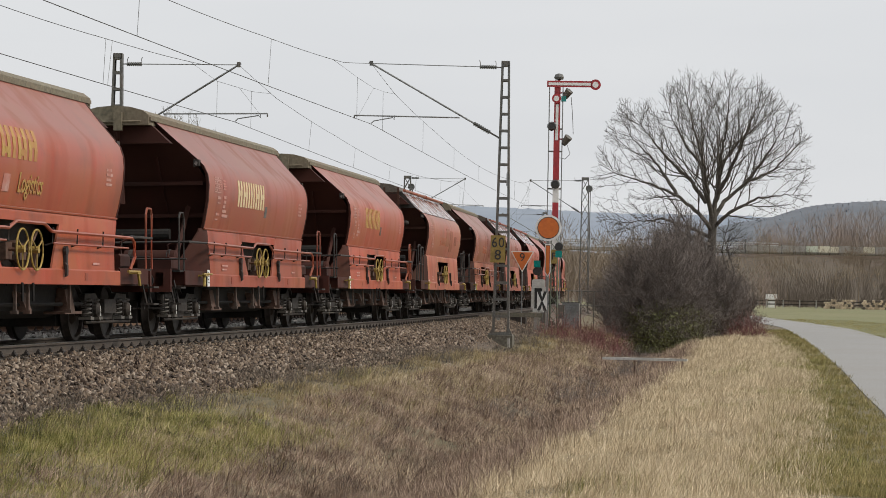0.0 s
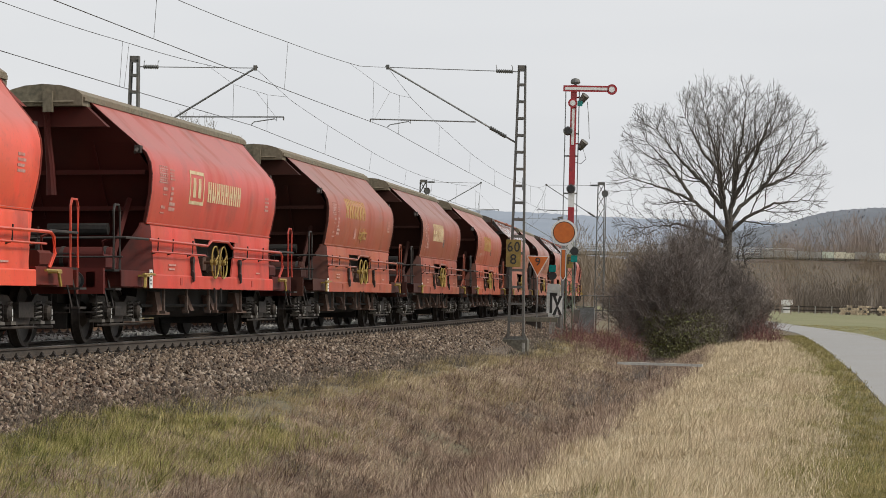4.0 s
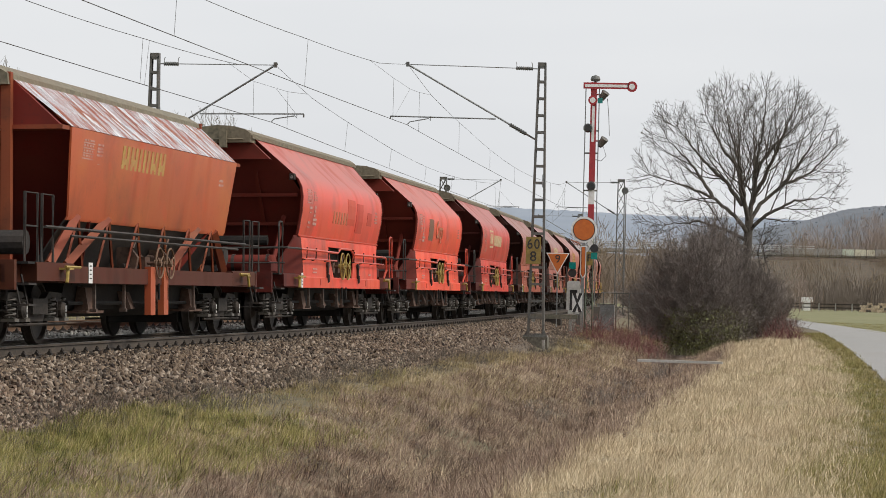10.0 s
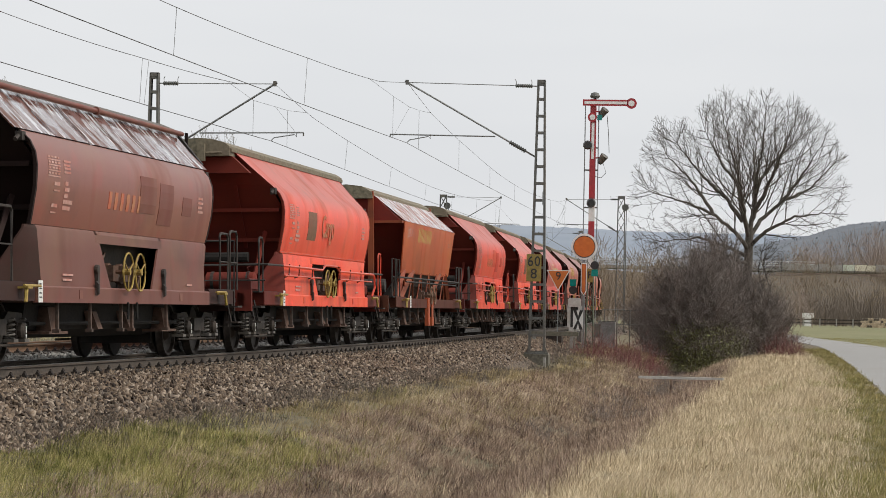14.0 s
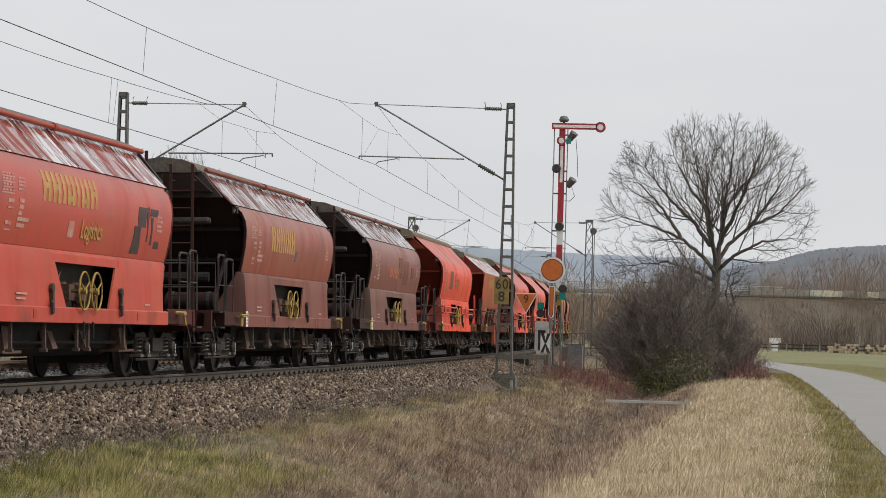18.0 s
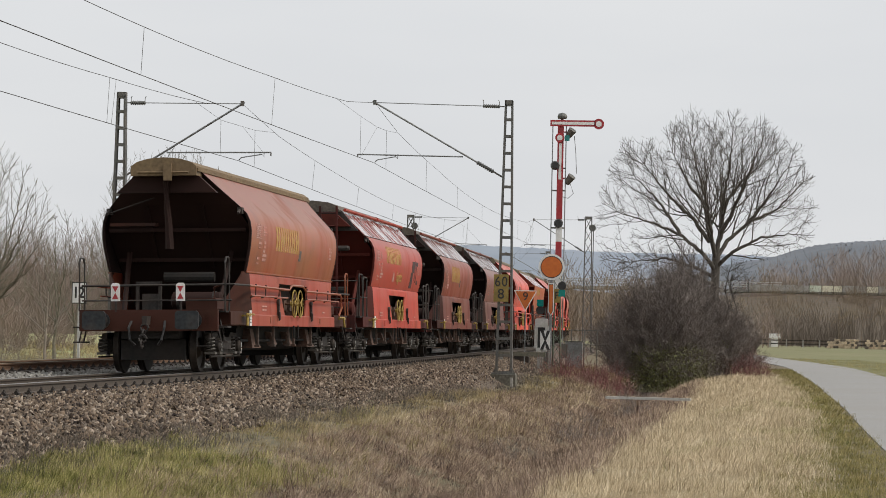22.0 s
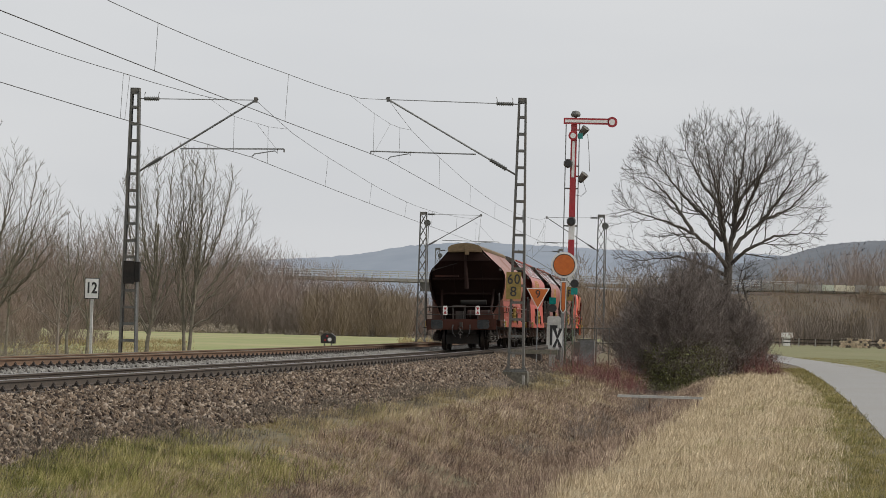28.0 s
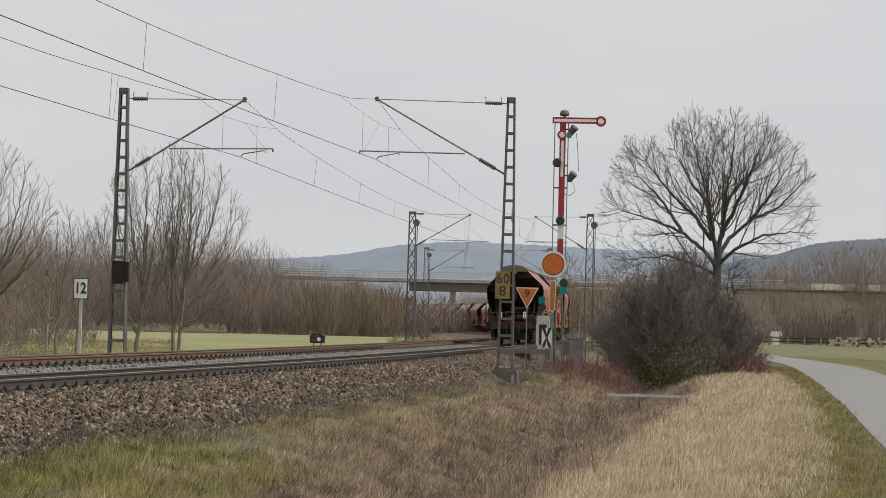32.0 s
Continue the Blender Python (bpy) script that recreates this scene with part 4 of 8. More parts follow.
def end_walls(w, mat, roof_y=5.95):
    """The recessed ends, their shade put into the paint: sloping wall with its ribs, shelf and chute, and the air tank
    on the platform.
    """
    for e in (-1, 1):
        rings = ((0.66, 5.55, 3.78), (1.22, 5.15, 3.20), (1.44, 4.75, 2.72), (1.34, 4.15, 2.0), (1.15, 3.4, 1.1))
        slope = [[Vector((x, e * y, z)) for x in (-k, -k * 0.5, 0, k * 0.5, k)] for k, y, z in rings]
        part("end_slope", Shape().sheet(slope, 0.03, (0, -e, 0)), SHADED_END, w, "dark sloping end wall, shade put into its colour")
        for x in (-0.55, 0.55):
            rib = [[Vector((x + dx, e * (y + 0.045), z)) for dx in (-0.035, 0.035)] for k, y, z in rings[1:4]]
            part("end_rib", Shape().sheet(rib, 0.05, (0, -e, 0)), SHADED_END, w)
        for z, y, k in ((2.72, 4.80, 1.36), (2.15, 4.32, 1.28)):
            part("end_shelf", Shape().box((-k, min(e * y, e * (y + 0.10)), z - 0.035), (k, max(e * y, e * (y + 0.10)), z + 0.035)), SHADED_END, w)
        part("end_beam", Shape().slab([(-0.98, 3.40), (0.98, 3.40), (0.64, 3.72), (-0.64, 3.72)], e * 5.62, e * 5.82), SHADED_END, w)
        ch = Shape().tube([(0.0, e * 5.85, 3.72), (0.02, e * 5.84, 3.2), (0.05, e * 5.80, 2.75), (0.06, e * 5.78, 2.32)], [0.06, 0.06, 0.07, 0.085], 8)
        part("end_chute", ch, SHADED_END, w, "grimy hanging vent pipe")
        part("end_step", Shape().box((-1.20, min(e * 5.2, e * 5.45), 2.78), (-0.30, max(e * 5.2, e * 5.45), 2.84)), GRIMED, w)
        part("end_tie", Shape().tube([(-1.36, e * 5.15, 3.02), (-0.3, e * 5.55, 3.32)], 0.014, 5), DARK, w)
        for k in (-1, 1):
            part("end_leg", Shape().tube([(k * 1.02, e * 4.6, 2.3), (k * 0.92, e * 5.45, 1.12)], 0.05, 4), SHADED_END, w)
            lug = Shape().box((k * 1.30 - 0.05, min(e * 5.0, e * 5.16), 3.02), (k * 1.30 + 0.05, max(e * 5.0, e * 5.16), 3.14))
            lug.tube([(k * 1.30, e * 5.16, 3.08), (k * 1.30, e * 5.30, 3.02)], 0.03, 6)
            part("lifting_lug", lug, DARK, w)
        part("brake_cylinder", Shape().turned([(-0.5, 0.10), (0.5, 0.10)], (0.25, e * 4.9, 1.80), "x", 10), SHADE_BLACK, w)
        part("air_tank", Shape().turned([(-0.5, 0.10), (-0.46, 0.17), (0.46, 0.17), (0.5, 0.10)], (0.55, e * 5.55, 1.33), "x", 14), SHADED_END, w, "air tank across the platform", None, True)
        for x in (0.2, 0.9):
            part("tank_strap", Shape().turned([(-0.03, 0.18), (0.03, 0.18)], (x, e * 5.55, 1.33), "x", 12), DARK, w)


def build_capped(m):
    """A hopper wagon with a capped swing roof and a handrail along its side."""
    w = thing("hopper_wagon", m, "x", "railway wagon", "goods train")
    underframe(w)
    skirts(w, LOWER_PAINT)
    upper_sides(w, PAINT)
    end_walls(w, PAINT)
    cap = [(-0.64, 3.72), (-0.64, 3.90), (-0.52, 3.985), (-0.3, 4.045), (0, 4.07), (0.3, 4.045), (0.52, 3.985), (0.64, 3.90), (0.64, 3.72)]
    part("roof_cap", Shape().slab(cap, -6.05, 5.95), ROOF, w, "dusty olive-brown roof cover")
    for side in OUT:
        part("roof_rim", Shape().box((side * 0.64 - 0.02, -6.0, 3.80), (side * 0.64 + 0.03, 5.9, 3.86)), ROOF, w)
    for e in (-1, 1):
        part("roof_latch", Shape().box((0.02, min(e * 6.04, e * 6.14), 3.62), (0.17, max(e * 6.04, e * 6.14), 3.95)).tube([(-0.5, e * 6.08, 3.78), (0.5, e * 6.08, 3.78)], 0.02, 5), ROOF, w)
    for side in OUT:
        x = side * 1.50
        z = 1.60
        hr = Shape().tube([(x, -5.2, z + .02), (x, -1.1, z), (x, -0.75, z + 0.10), (x, 0.55, z + 0.10), (x, 0.9, z), (x, 5.3, z), (x, 5.45, z - 0.06), (x, 5.5, z - 0.3), (x - side * 0.05, 5.4, z - 0.5)], 0.027, 6)
        hr.tube([(x, -5.0, z - 0.17), (x, -1.2, z - 0.17)], 0.016, 5).tube([(x, 1.0, z - 0.17), (x, 5.1, z - 0.17)], 0.016, 5)
        part("side_handrail", hr, PAINT, w)
        for y in (-4.6, -3.6, -2.2, -1.1, 0.95, 2.2, 3.6, 4.7):
            part("rail_bracket", Shape().tube([(side * 1.39, y, z - 0.20), (x, y, z - 0.17), (x + side * 0.01, y, z + 0.06)], 0.016, 5), DARK, w)
    for e in (-1, 1):
        rl = Shape().tube([(-1.45, e * 6.6, 1.60), (1.50, e * 6.6, 1.62), (1.50, e * 5.2, 1.62)], 0.022, 5)
        rl.tube([(-1.45, e * 6.6, 1.32), (1.45, e * 6.6, 1.32)], 0.015, 5)
        part("platform_rail", rl, DARK, w)
        for k in (-1, 1):
            gx = k * 1.40
            gr = Shape().tube([(gx, e * 6.95, 1.12), (gx, e * 6.95, 2.02), (gx, e * 6.88, 2.12), (gx, e * 6.65, 2.12), (gx, e * 6.58, 2.02), (gx, e * 6.58, 1.12)], 0.02, 5)
            part("grab_rail", gr, DARK if e < 0 else REPAINT, w)
        fr = Shape().box((-0.42, e * 6.5 - 0.03, 1.12), (-0.36, e * 6.5 + 0.03, 1.66)).box((0.02, e * 6.5 - 0.03, 1.12), (0.08, e * 6.5 + 0.03, 1.66)).box((-0.42, e * 6.5 - 0.03, 1.62), (0.08, e * 6.5 + 0.03, 1.68))
        fr.box((-0.3, e * 6.4 - 0.1, 1.14), (0.0, e * 6.4 + 0.1, 1.45))
        part("end_frame", fr, DARK, w)
        tk = Shape().box((0.55, e * 6.2 - 0.3, 1.12), (1.15, e * 6.2 + 0.3, 1.36), None, 0.04).tube([(1.05, e * 6.3, 1.36), (1.05, e * 6.3, 1.56), (1.18, e * 6.35, 1.62)], 0.025, 5)
        part("valve_box", tk, GRIMED, w)
    handwheels(w)
    label_plate(w)
    return w


def build_laddered(m):
    """A hopper wagon with end ladders, a piped roof edge and open platforms."""
    w = thing("hopper_wagon", m, "x", "railway wagon", "goods train")
    underframe(w)
    skirts(w, LOWER_PAINT)
    for side in OUT:
        low = UPPER[2:]
        rows = [[Vector((side * x, f * ye, z)) for f in (-1, -0.94, -0.5, 0, 0.5, 0.94, 1)] for x, z, ye in low]
        part("upper_side_panel", Shape().sheet(rows, 0.03, (-side, 0, 0)), PAINT, w, "", None, 32)
        end_rims(w, side, low)
        rows = [[Vector((side * x, f * 5.3, z)) for f in (-1, -0.5, 0, 0.5, 1)] for x, z in ((0.72, 3.80), (0.98, 3.50), (1.29, 3.185))]
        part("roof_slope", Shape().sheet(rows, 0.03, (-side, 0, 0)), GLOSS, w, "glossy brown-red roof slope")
        for y in (-3.5, -1.75, 0, 1.75, 3.5):
            part("roof_seam", Shape().sheet([[Vector((side * (x + 0.012), y + d, z + 0.012)) for d in (-0.03, 0.03)] for x, z in ((0.74, 3.78), (1.27, 3.20))], 0.012, (-side, 0, 0)), GLOSS, w)
        part("roof_pipe", Shape().tube([(side * 0.80, -5.45, 3.83), (side * 0.80, 5.45, 3.83)], 0.042, 10).turned([(-0.05, 0.065), (0.05, 0.065)], (side * 0.80, 0.2, 3.83), "y", 10), REPAINT, w, "pipe along the roof edge", None, True)
    end_walls(w, PAINT)
    cap = [(-0.72, 3.78), (-0.62, 3.93), (-0.4, 4.02), (0, 4.07), (0.4, 4.02), (0.62, 3.93), (0.72, 3.78)]
    part("roof_cap", Shape().slab(cap, -5.7, 5.6), DARKROOF, w, "dark grey-brown roof cover")
    for e in (-1, 1):
        part("roof_end_plate", Shape().slab([(-1.15, 3.30), (1.15, 3.30), (0.74, 3.80), (0.4, 3.98), (-0.4, 3.98), (-0.74, 3.80)], e * 5.5, e * 5.62), DARK, w)
        ld = Shape()
        for x in (0.28, 0.70):
            ld.box((x - 0.028, e * 6.15 - 0.015, 1.12), (x + 0.028, e * 6.15 + 0.015, 3.90))
        for j in range(8):
            ld.tube([(0.28, e * 6.15, 1.42 + 0.33 * j), (0.70, e * 6.15, 1.42 + 0.33 * j)], 0.014, 5)
        ld.tube([(0.28, e * 6.15, 3.6), (0.28, e * 5.6, 3.6)], 0.02, 4).tube([(0.7, e * 6.15, 3.6), (0.7, e * 5.6, 3.6)], 0.02, 4)
        part("ladder", ld, GRIMED if e < 0 else SHADED_END, w)
        for k in (-1, 1):
            gx = k * 1.40
            for y0, y1, top in ((5.75, 6.35, 2.10), (6.5, 7.05, 2.16)):
                gr = Shape().tube([(gx, e * y0, 1.12), (gx, e * y0, top - 0.06), (gx, e * (y0 + 0.07), top), (gx, e * (y1 - 0.07), top), (gx, e * y1, top - 0.06), (gx, e * y1, 1.12)], 0.022, 5)
                gr.tube([(gx, e * y0, 1.6), (gx, e * y1, 1.6)], 0.014, 5)
                part("grab_rail", gr, DARK, w)
        part("platform_rail", Shape().tube([(-1.4, e * 7.05, 1.12), (-1.4, e * 7.05, 2.0), (1.35, e * 7.05, 2.0), (1.35, e * 7.05, 1.12)], 0.02, 5).tube([(-1.4, e * 7.05, 1.56), (1.35, e * 7.05, 1.56)], 0.014, 5), DARK, w)
        part("end_bar", Shape().turned([(-0.6, 0.07), (0.7, 0.07), (0.75, 0.05)], (0.2, e * 5.7, 2.85), "x", 10), DARK, w)
    handwheels(w)
    label_plate(w, -4.7)
    return w


def build_angular(m):
    """An older angular hopper wagon: straight upper box, open struts below."""
    w = thing("hopper_wagon", m, "x", "railway wagon", "goods train")
    underframe(w)
    for side in OUT:
        rows = [[Vector((side * x, f * ye, z)) for f in (-1, -0.5, 0, 0.5, 1)] for x, z, ye in ((1.45, 3.05, 5.05), (1.44, 2.98, 5.05), (1.30, 1.80, 4.75), (1.27, 1.74, 4.75))]
        part("upper_side_panel", Shape().sheet(rows, 0.03, (-side, 0, 0)), PAINT, w, "", None, 32)
        rows = [[Vector((side * x, f * ye, z)) for f in (-1, -0.5, 0, 0.5, 1)] for x, z, ye in ((0.70, 3.70, 5.40), (1.05, 3.40, 5.25), (1.44, 3.06, 5.06))]
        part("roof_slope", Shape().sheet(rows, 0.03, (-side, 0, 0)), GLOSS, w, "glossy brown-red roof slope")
        rows = [[Vector((side * x, y, z)) for y in (-4.7, 0, 4.7)] for x, z in ((1.25, 1.76), (0.72, 1.0))]
        part("lower_hopper", Shape().sheet(rows, 0.03, (-side, 0, 0)), DARK, w)
        for j in range(12):
            y = -4.3 + 1.6 * (j // 2)
            part("strut", Shape().tube([(side * 1.29, y + 0.05, 1.80), (side * 1.22, y + (0.50 if j % 2 else -0.35), 1.06)], 0.024, 4), BRACE, w)
        for y0, y1 in ((-5.5, -4.3), (-4.7, -2.7), (1.0, 2.8), (4.9, 4.0)):
            part("brace", Shape().tube([(side * 1.24, y0, 1.08), (side * 1.27, y1, 1.80)], 0.085, 4), BRACE, w, "broad brown diagonal brace")
        hr = Shape().tube([(side * 1.48, -6.4, 1.60), (side * 1.48, 5.6, 1.60)], 0.024, 5).tube([(side * 1.48, -5.2, 1.50), (side * 1.48, 5.0, 1.50)], 0.02, 5)
        part("side_handrail", hr, DARK, w)
        part("side_sill", Shape().box((side * 1.40 - 0.03, -5.2, 0.84), (side * 1.40 + 0.03, 5.4, 1.08)), GRIMED, w)
        for y in (-0.75, 0.05):
            part("gear_post", Shape().box((side * 1.42 - 0.05, y - 0.14, 0.36), (side * 1.42 + 0.05, y + 0.14, 1.12)), REPAINT, w)
    for e in (-1, 1):
        slope = [[Vector((x, e * y, z)) for x in (-k, 0, k)] for k, y, z in ((0.70, 5.35, 3.70), (1.42, 5.0, 3.05), (1.28, 3.6, 1.75), (0.9, 2.8, 1.0))]
        part("end_slope", Shape().sheet(slope, 0.03, (0, -e, 0)), SHADED_END, w, "dark sloping end wall, shade put into its colour")
        part("end_wall_top", Shape().slab([(-1.40, 3.04), (1.40, 3.04), (0.70, 3.68), (-0.70, 3.68)], e * 5.28, e * 5.40), SHADED_END, w)
        part("end_ledge", Shape().box((-1.42, min(e * 5.1, e * 5.44), 3.0), (1.42, max(e * 5.1, e * 5.44), 3.06)), BRACE, w)
        for x in (-0.08, 0.55):
            part("end_post", Shape().box((x, min(e * 5.40, e * 5.52), 1.12), (x + 0.14, max(e * 5.40, e * 5.52), 3.80)), BRACE, w)
        for k in (-1, 1):
            gx = k * 1.40
            for y0, y1 in ((5.8, 6.3), (6.5, 7.05)):
                part("grab_rail", Shape().tube([(gx, e * y0, 1.12), (gx, e * y0, 2.05), (gx, e * y1, 2.05), (gx, e * y1, 1.12)], 0.022, 5).tube([(gx, e * y0, 1.6), (gx, e * y1, 1.6)], 0.014, 5), DARK, w)
        part("end_cylinder", Shape().turned([(-0.5, 0.17), (0.5, 0.17)], (0.55, e * 5.9, 1.40), "x", 12), DARK, w)
    cap = [(-0.68, 3.62), (-0.66, 3.78), (-0.4, 3.93), (0, 3.98), (0.4, 3.93), (0.66, 3.78), (0.68, 3.62)]
    part("roof_cap", Shape().slab(cap, -5.6, 5.5), ROOF, w, "dusty olive-brown roof cover")
    handwheels(w, 0.24, RUST, 1.18, 1.50)
    label_plate(w, -4.1, 1.44)
    return w


# kind of wagon, paint and the plain marks on its side: from the train's last wagon forwards
TRAIN = [
    ("capped", (0.34, 0.088, 0.037), "short", "orange-brown hopper wagon with an ochre roof, last of the train"),
    ("laddered", (0.46, 0.058, 0.034), "long", "red hopper wagon with yellow marks and a dark graffito"),
    ("laddered", (0.29, 0.066, 0.040), "short", "grimy brown hopper wagon with faded yellow marks"),
    ("laddered", (0.23, 0.08, 0.06), "faint", "grey-brown hopper wagon with a glossy roof slope"),
    ("capped", (0.80, 0.085, 0.04), "patch", "bright red hopper wagon with a brown painted-out patch"),
    ("angular", (0.53, 0.112, 0.042), "short", "older angular orange-red hopper wagon with open struts"),
    ("capped", (0.72, 0.075, 0.04), "faint", "red hopper wagon with a plain side"),
    ("capped", (0.80, 0.085, 0.04), "patch", "bright red hopper wagon with a brown painted-out patch"),
    ("capped", (0.60, 0.062, 0.04), "house", "red hopper wagon with a cream emblem and marks"),
    ("capped", (0.36, 0.075, 0.036), "long", "orange-brown hopper wagon with faded yellow marks"),
    ("capped", (0.32, 0.075, 0.04), "cream", "brown-orange hopper wagon with bright cream marks"),
    ("capped", (0.40, 0.085, 0.042), "short", "orange-red hopper wagon with faded marks"),
    ("laddered", (0.40, 0.13, 0.08), "faint", "pale red hopper wagon with a glossy roof slope"),
    ("capped", (0.30, 0.09, 0.05), "faint", "brown hopper wagon with a dusty roof"),
    ("laddered", (0.36, 0.10, 0.06), "faint", "dull red hopper wagon with a glossy roof slope"),
    ("laddered", (0.42, 0.09, 0.05), "faint", "red hopper wagon with a glossy roof slope"),
    ("capped", (0.45, 0.08, 0.05), "faint", "red hopper wagon with a dusty roof"),
    ("laddered", (0.42, 0.10, 0.06), "faint", "red hopper wagon with a glossy roof slope"),
    ("capped", (0.40, 0.08, 0.05), "faint", "red hopper wagon with a dusty roof"),
]
YELLOWMARK = surface("faded_yellow_lettering", (0.38, 0.235, 0.06), (0.48, 0.31, 0.09), 20, 5, (0.40, 0.16, 0.06), 0.6, bump=0.0, wear=0.8)
CREAMMARK = surface("cream_lettering", (0.55, 0.45, 0.26), (0.66, 0.56, 0.34), 20, 5, (0.5, 0.3, 0.15), 0.6, bump=0.0, wear=0.6)
FAINTMARK = surface("worn_away_lettering", (0.38, 0.14, 0.07), (0.46, 0.22, 0.11), 12, 4, (0.5, 0.10, 0.05), 0.6, bump=0.0, wear=0.9)
PATCHMARK = surface("olive_overpaint", (0.12, 0.065, 0.03), (0.18, 0.10, 0.05), 10, 3, (0.22, 0.07, 0.04), 0.6, bump=0.05, wear=0.6)


def side_marks(w, style, angular=False):
    """Plain bars and panels in the place and colour of the side's writing and marks, laid on the panel's curve."""
    prof = [(3.05, 1.45), (1.74, 1.27)] if angular else [(z, x) for x, z, _ in UPPER]

    def side_x(z):
        return float(np.interp(z, [p[0] for p in reversed(prof)], [p[1] for p in reversed(prof)]))

    def bar(name, x0, x1, y0, y1, mat, label=""):
        dz = 0.06 if angular else 0.0
        zs = np.linspace(2.40 + y0 + dz, 2.40 + y1 + dz, max(2, int(abs(y1 - y0) / 0.12) + 1))
        rows = [[Vector((side_x(z) + 0.007, x, z)) for x in (x0, x1)] for z in zs]
        part(name, Shape().sheet(rows, 0.005, (-1, 0, 0)), mat, w, label)

    # stencilled data in the rear corner: a small framed table, a column of figures, a block of lines
    rnd = random.Random(len(w.name) + len(bpy.data.objects))
    for k in range(4):
        bar("stencil", -4.42, -3.86, 0.40 - 0.075 * k, 0.417 - 0.075 * k, GREYMARK)
        for c in range(4):
            bar("stencil", -4.40 + 0.14 * c, -4.40 + 0.14 * c + rnd.uniform(0.06, 0.11), 0.435 - 0.075 * k, 0.46 - 0.075 * k, GREYMARK)
    for k in range(2):
        bar("stencil", -3.70, -3.70 + rnd.uniform(0.22, 0.34), 0.40 - 0.10 * k, 0.43 - 0.10 * k, GREYMARK)
        bar("stencil", -3.70, -3.70 + rnd.uniform(0.22, 0.34), 0.345 - 0.10 * k, 0.375 - 0.10 * k, GREYMARK)
    for k in range(5):
        bar("stencil", -3.62, -3.62 + (rnd.uniform(0.14, 0.22) if k < 3 else rnd.uniform(0.3, 0.55)), 0.08 - 0.085 * k, 0.135 - 0.085 * k, GREYMARK)
    for k in range(2):
        bar("stencil", -4.12, -3.86, -0.02 - 0.30 * k, 0.0 - 0.30 * k, GREYMARK)
        bar("stencil", -4.12, -3.86, 0.06 - 0.30 * k, 0.11 - 0.30 * k, GREYMARK)
    for k in range(4):
        bar("stencil", 3.9, 4.25 - 0.06 * (k % 2), -0.02 + 0.075 * k, 0.02 + 0.075 * k, GREYMARK)
    mat = CREAMMARK if style in ("cream", "house") else YELLOWMARK

    def letters(x, y, h, wide, gap, forms, mt):
        """Plain blocks in the size and rhythm of a word, each split by a narrow slit; a thin form is one stroke."""
        for k in forms:
            if k == 2:
                bar("lettering_bar", x, x + wide * 0.34, y, y + h, mt)
                x += wide * 0.34 + gap
                continue
            bar("lettering_bar", x, x + wide * 0.36, y, y + h, mt)
            bar("lettering_bar", x + wide * 0.64, x + wide, y, y + h, mt)
            a = 0.42 if k else 0.12
            bar("lettering_bar", x + wide * 0.36, x + wide * 0.64, y + h * a, y + h * (a + 0.2), mt)
            x += wide + gap
        return x

    def word(text, y, z, size, mt):
        lean = math.degrees(math.atan2(side_x(z + 0.15) - side_x(z - 0.15), 0.3))
        lettering(text, size, mt, w, pose(side_x(z) + 0.012, y, z) @ pose(0, 0, 0, 0, lean, 0) @ pose(0, 0, 0, 90, 0, 90), name="lettering", deep=0.003, squeeze=0.85, bold=0.01)

    if style in ("faint", "patch", "short"):
        for x0, x1, y0, y1 in ((0.3, 1.25, -0.15, 0.42), (1.45, 2.3, -0.30, 0.36), (2.9, 3.5, -0.1, 0.2))[:3 if style == "faint" else 0]:
            if style == "faint":
                bar("repainted_patch", x0, x1, y0, y1, REPAINT)
    if style in ("short", "cream"):
        letters(-2.35, -0.02, 0.50, 0.38, 0.10, (1, 1, 2, 2, 2, 1, 1), mat)
        bar("logo_block", 0.30, 0.52, -0.16, 0.06, MAST)
    elif style == "house":
        for x0, x1, y0, y1 in ((-2.30, -2.24, -0.10, 0.48), (-1.30, -1.24, -0.10, 0.48), (-2.24, -1.30, 0.42, 0.48), (-2.24, -1.30, -0.10, -0.04), (-2.06, -1.86, 0.02, 0.36), (-1.68, -1.48, 0.02, 0.36)):
            bar("logo_block", x0, x1, y0, y1, mat)
        letters(-0.95, -0.02, 0.36, 0.26, 0.08, (1, 0, 1, 1, 1, 1, 1, 1), mat)
    elif style == "long":
        letters(-2.55, 0.16, 0.44, 0.38, 0.11, (1, 1, 2, 0, 2, 0, 1), mat)
        bar("logo_block", -1.15, -0.85, -0.30, -0.06, GREYMARK)
        word("Logistics", 0.10, 2.40 - 0.17, 0.40, mat)
    elif style == "patch":
        bar("overpainted_patch", -2.45, -1.55, -0.20, 0.38, PATCHMARK, "olive-brown overpainted patch")
        word("Cargo", -0.28, 2.40 + 0.10, 0.66, FAINTMARK)
    elif style == "faint":
        for k in range(6):
            bar("lettering_bar", -1.4 + 0.32 * k, -1.25 + 0.32 * k, -0.16, 0.10, FAINTMARK)
    return w


def progress(t):
    d = t - 23.0
    return 8.2495 * d + 0.03375 * d * d - 0.000181 * d ** 3


def wagon_s(n, t):
    return 70.32 + n * PITCH + progress(t)


def wagon_pose(n, t):
    s = wagon_s(n, t)
    return frame_at(s, -0.01, 0.0, CANT)


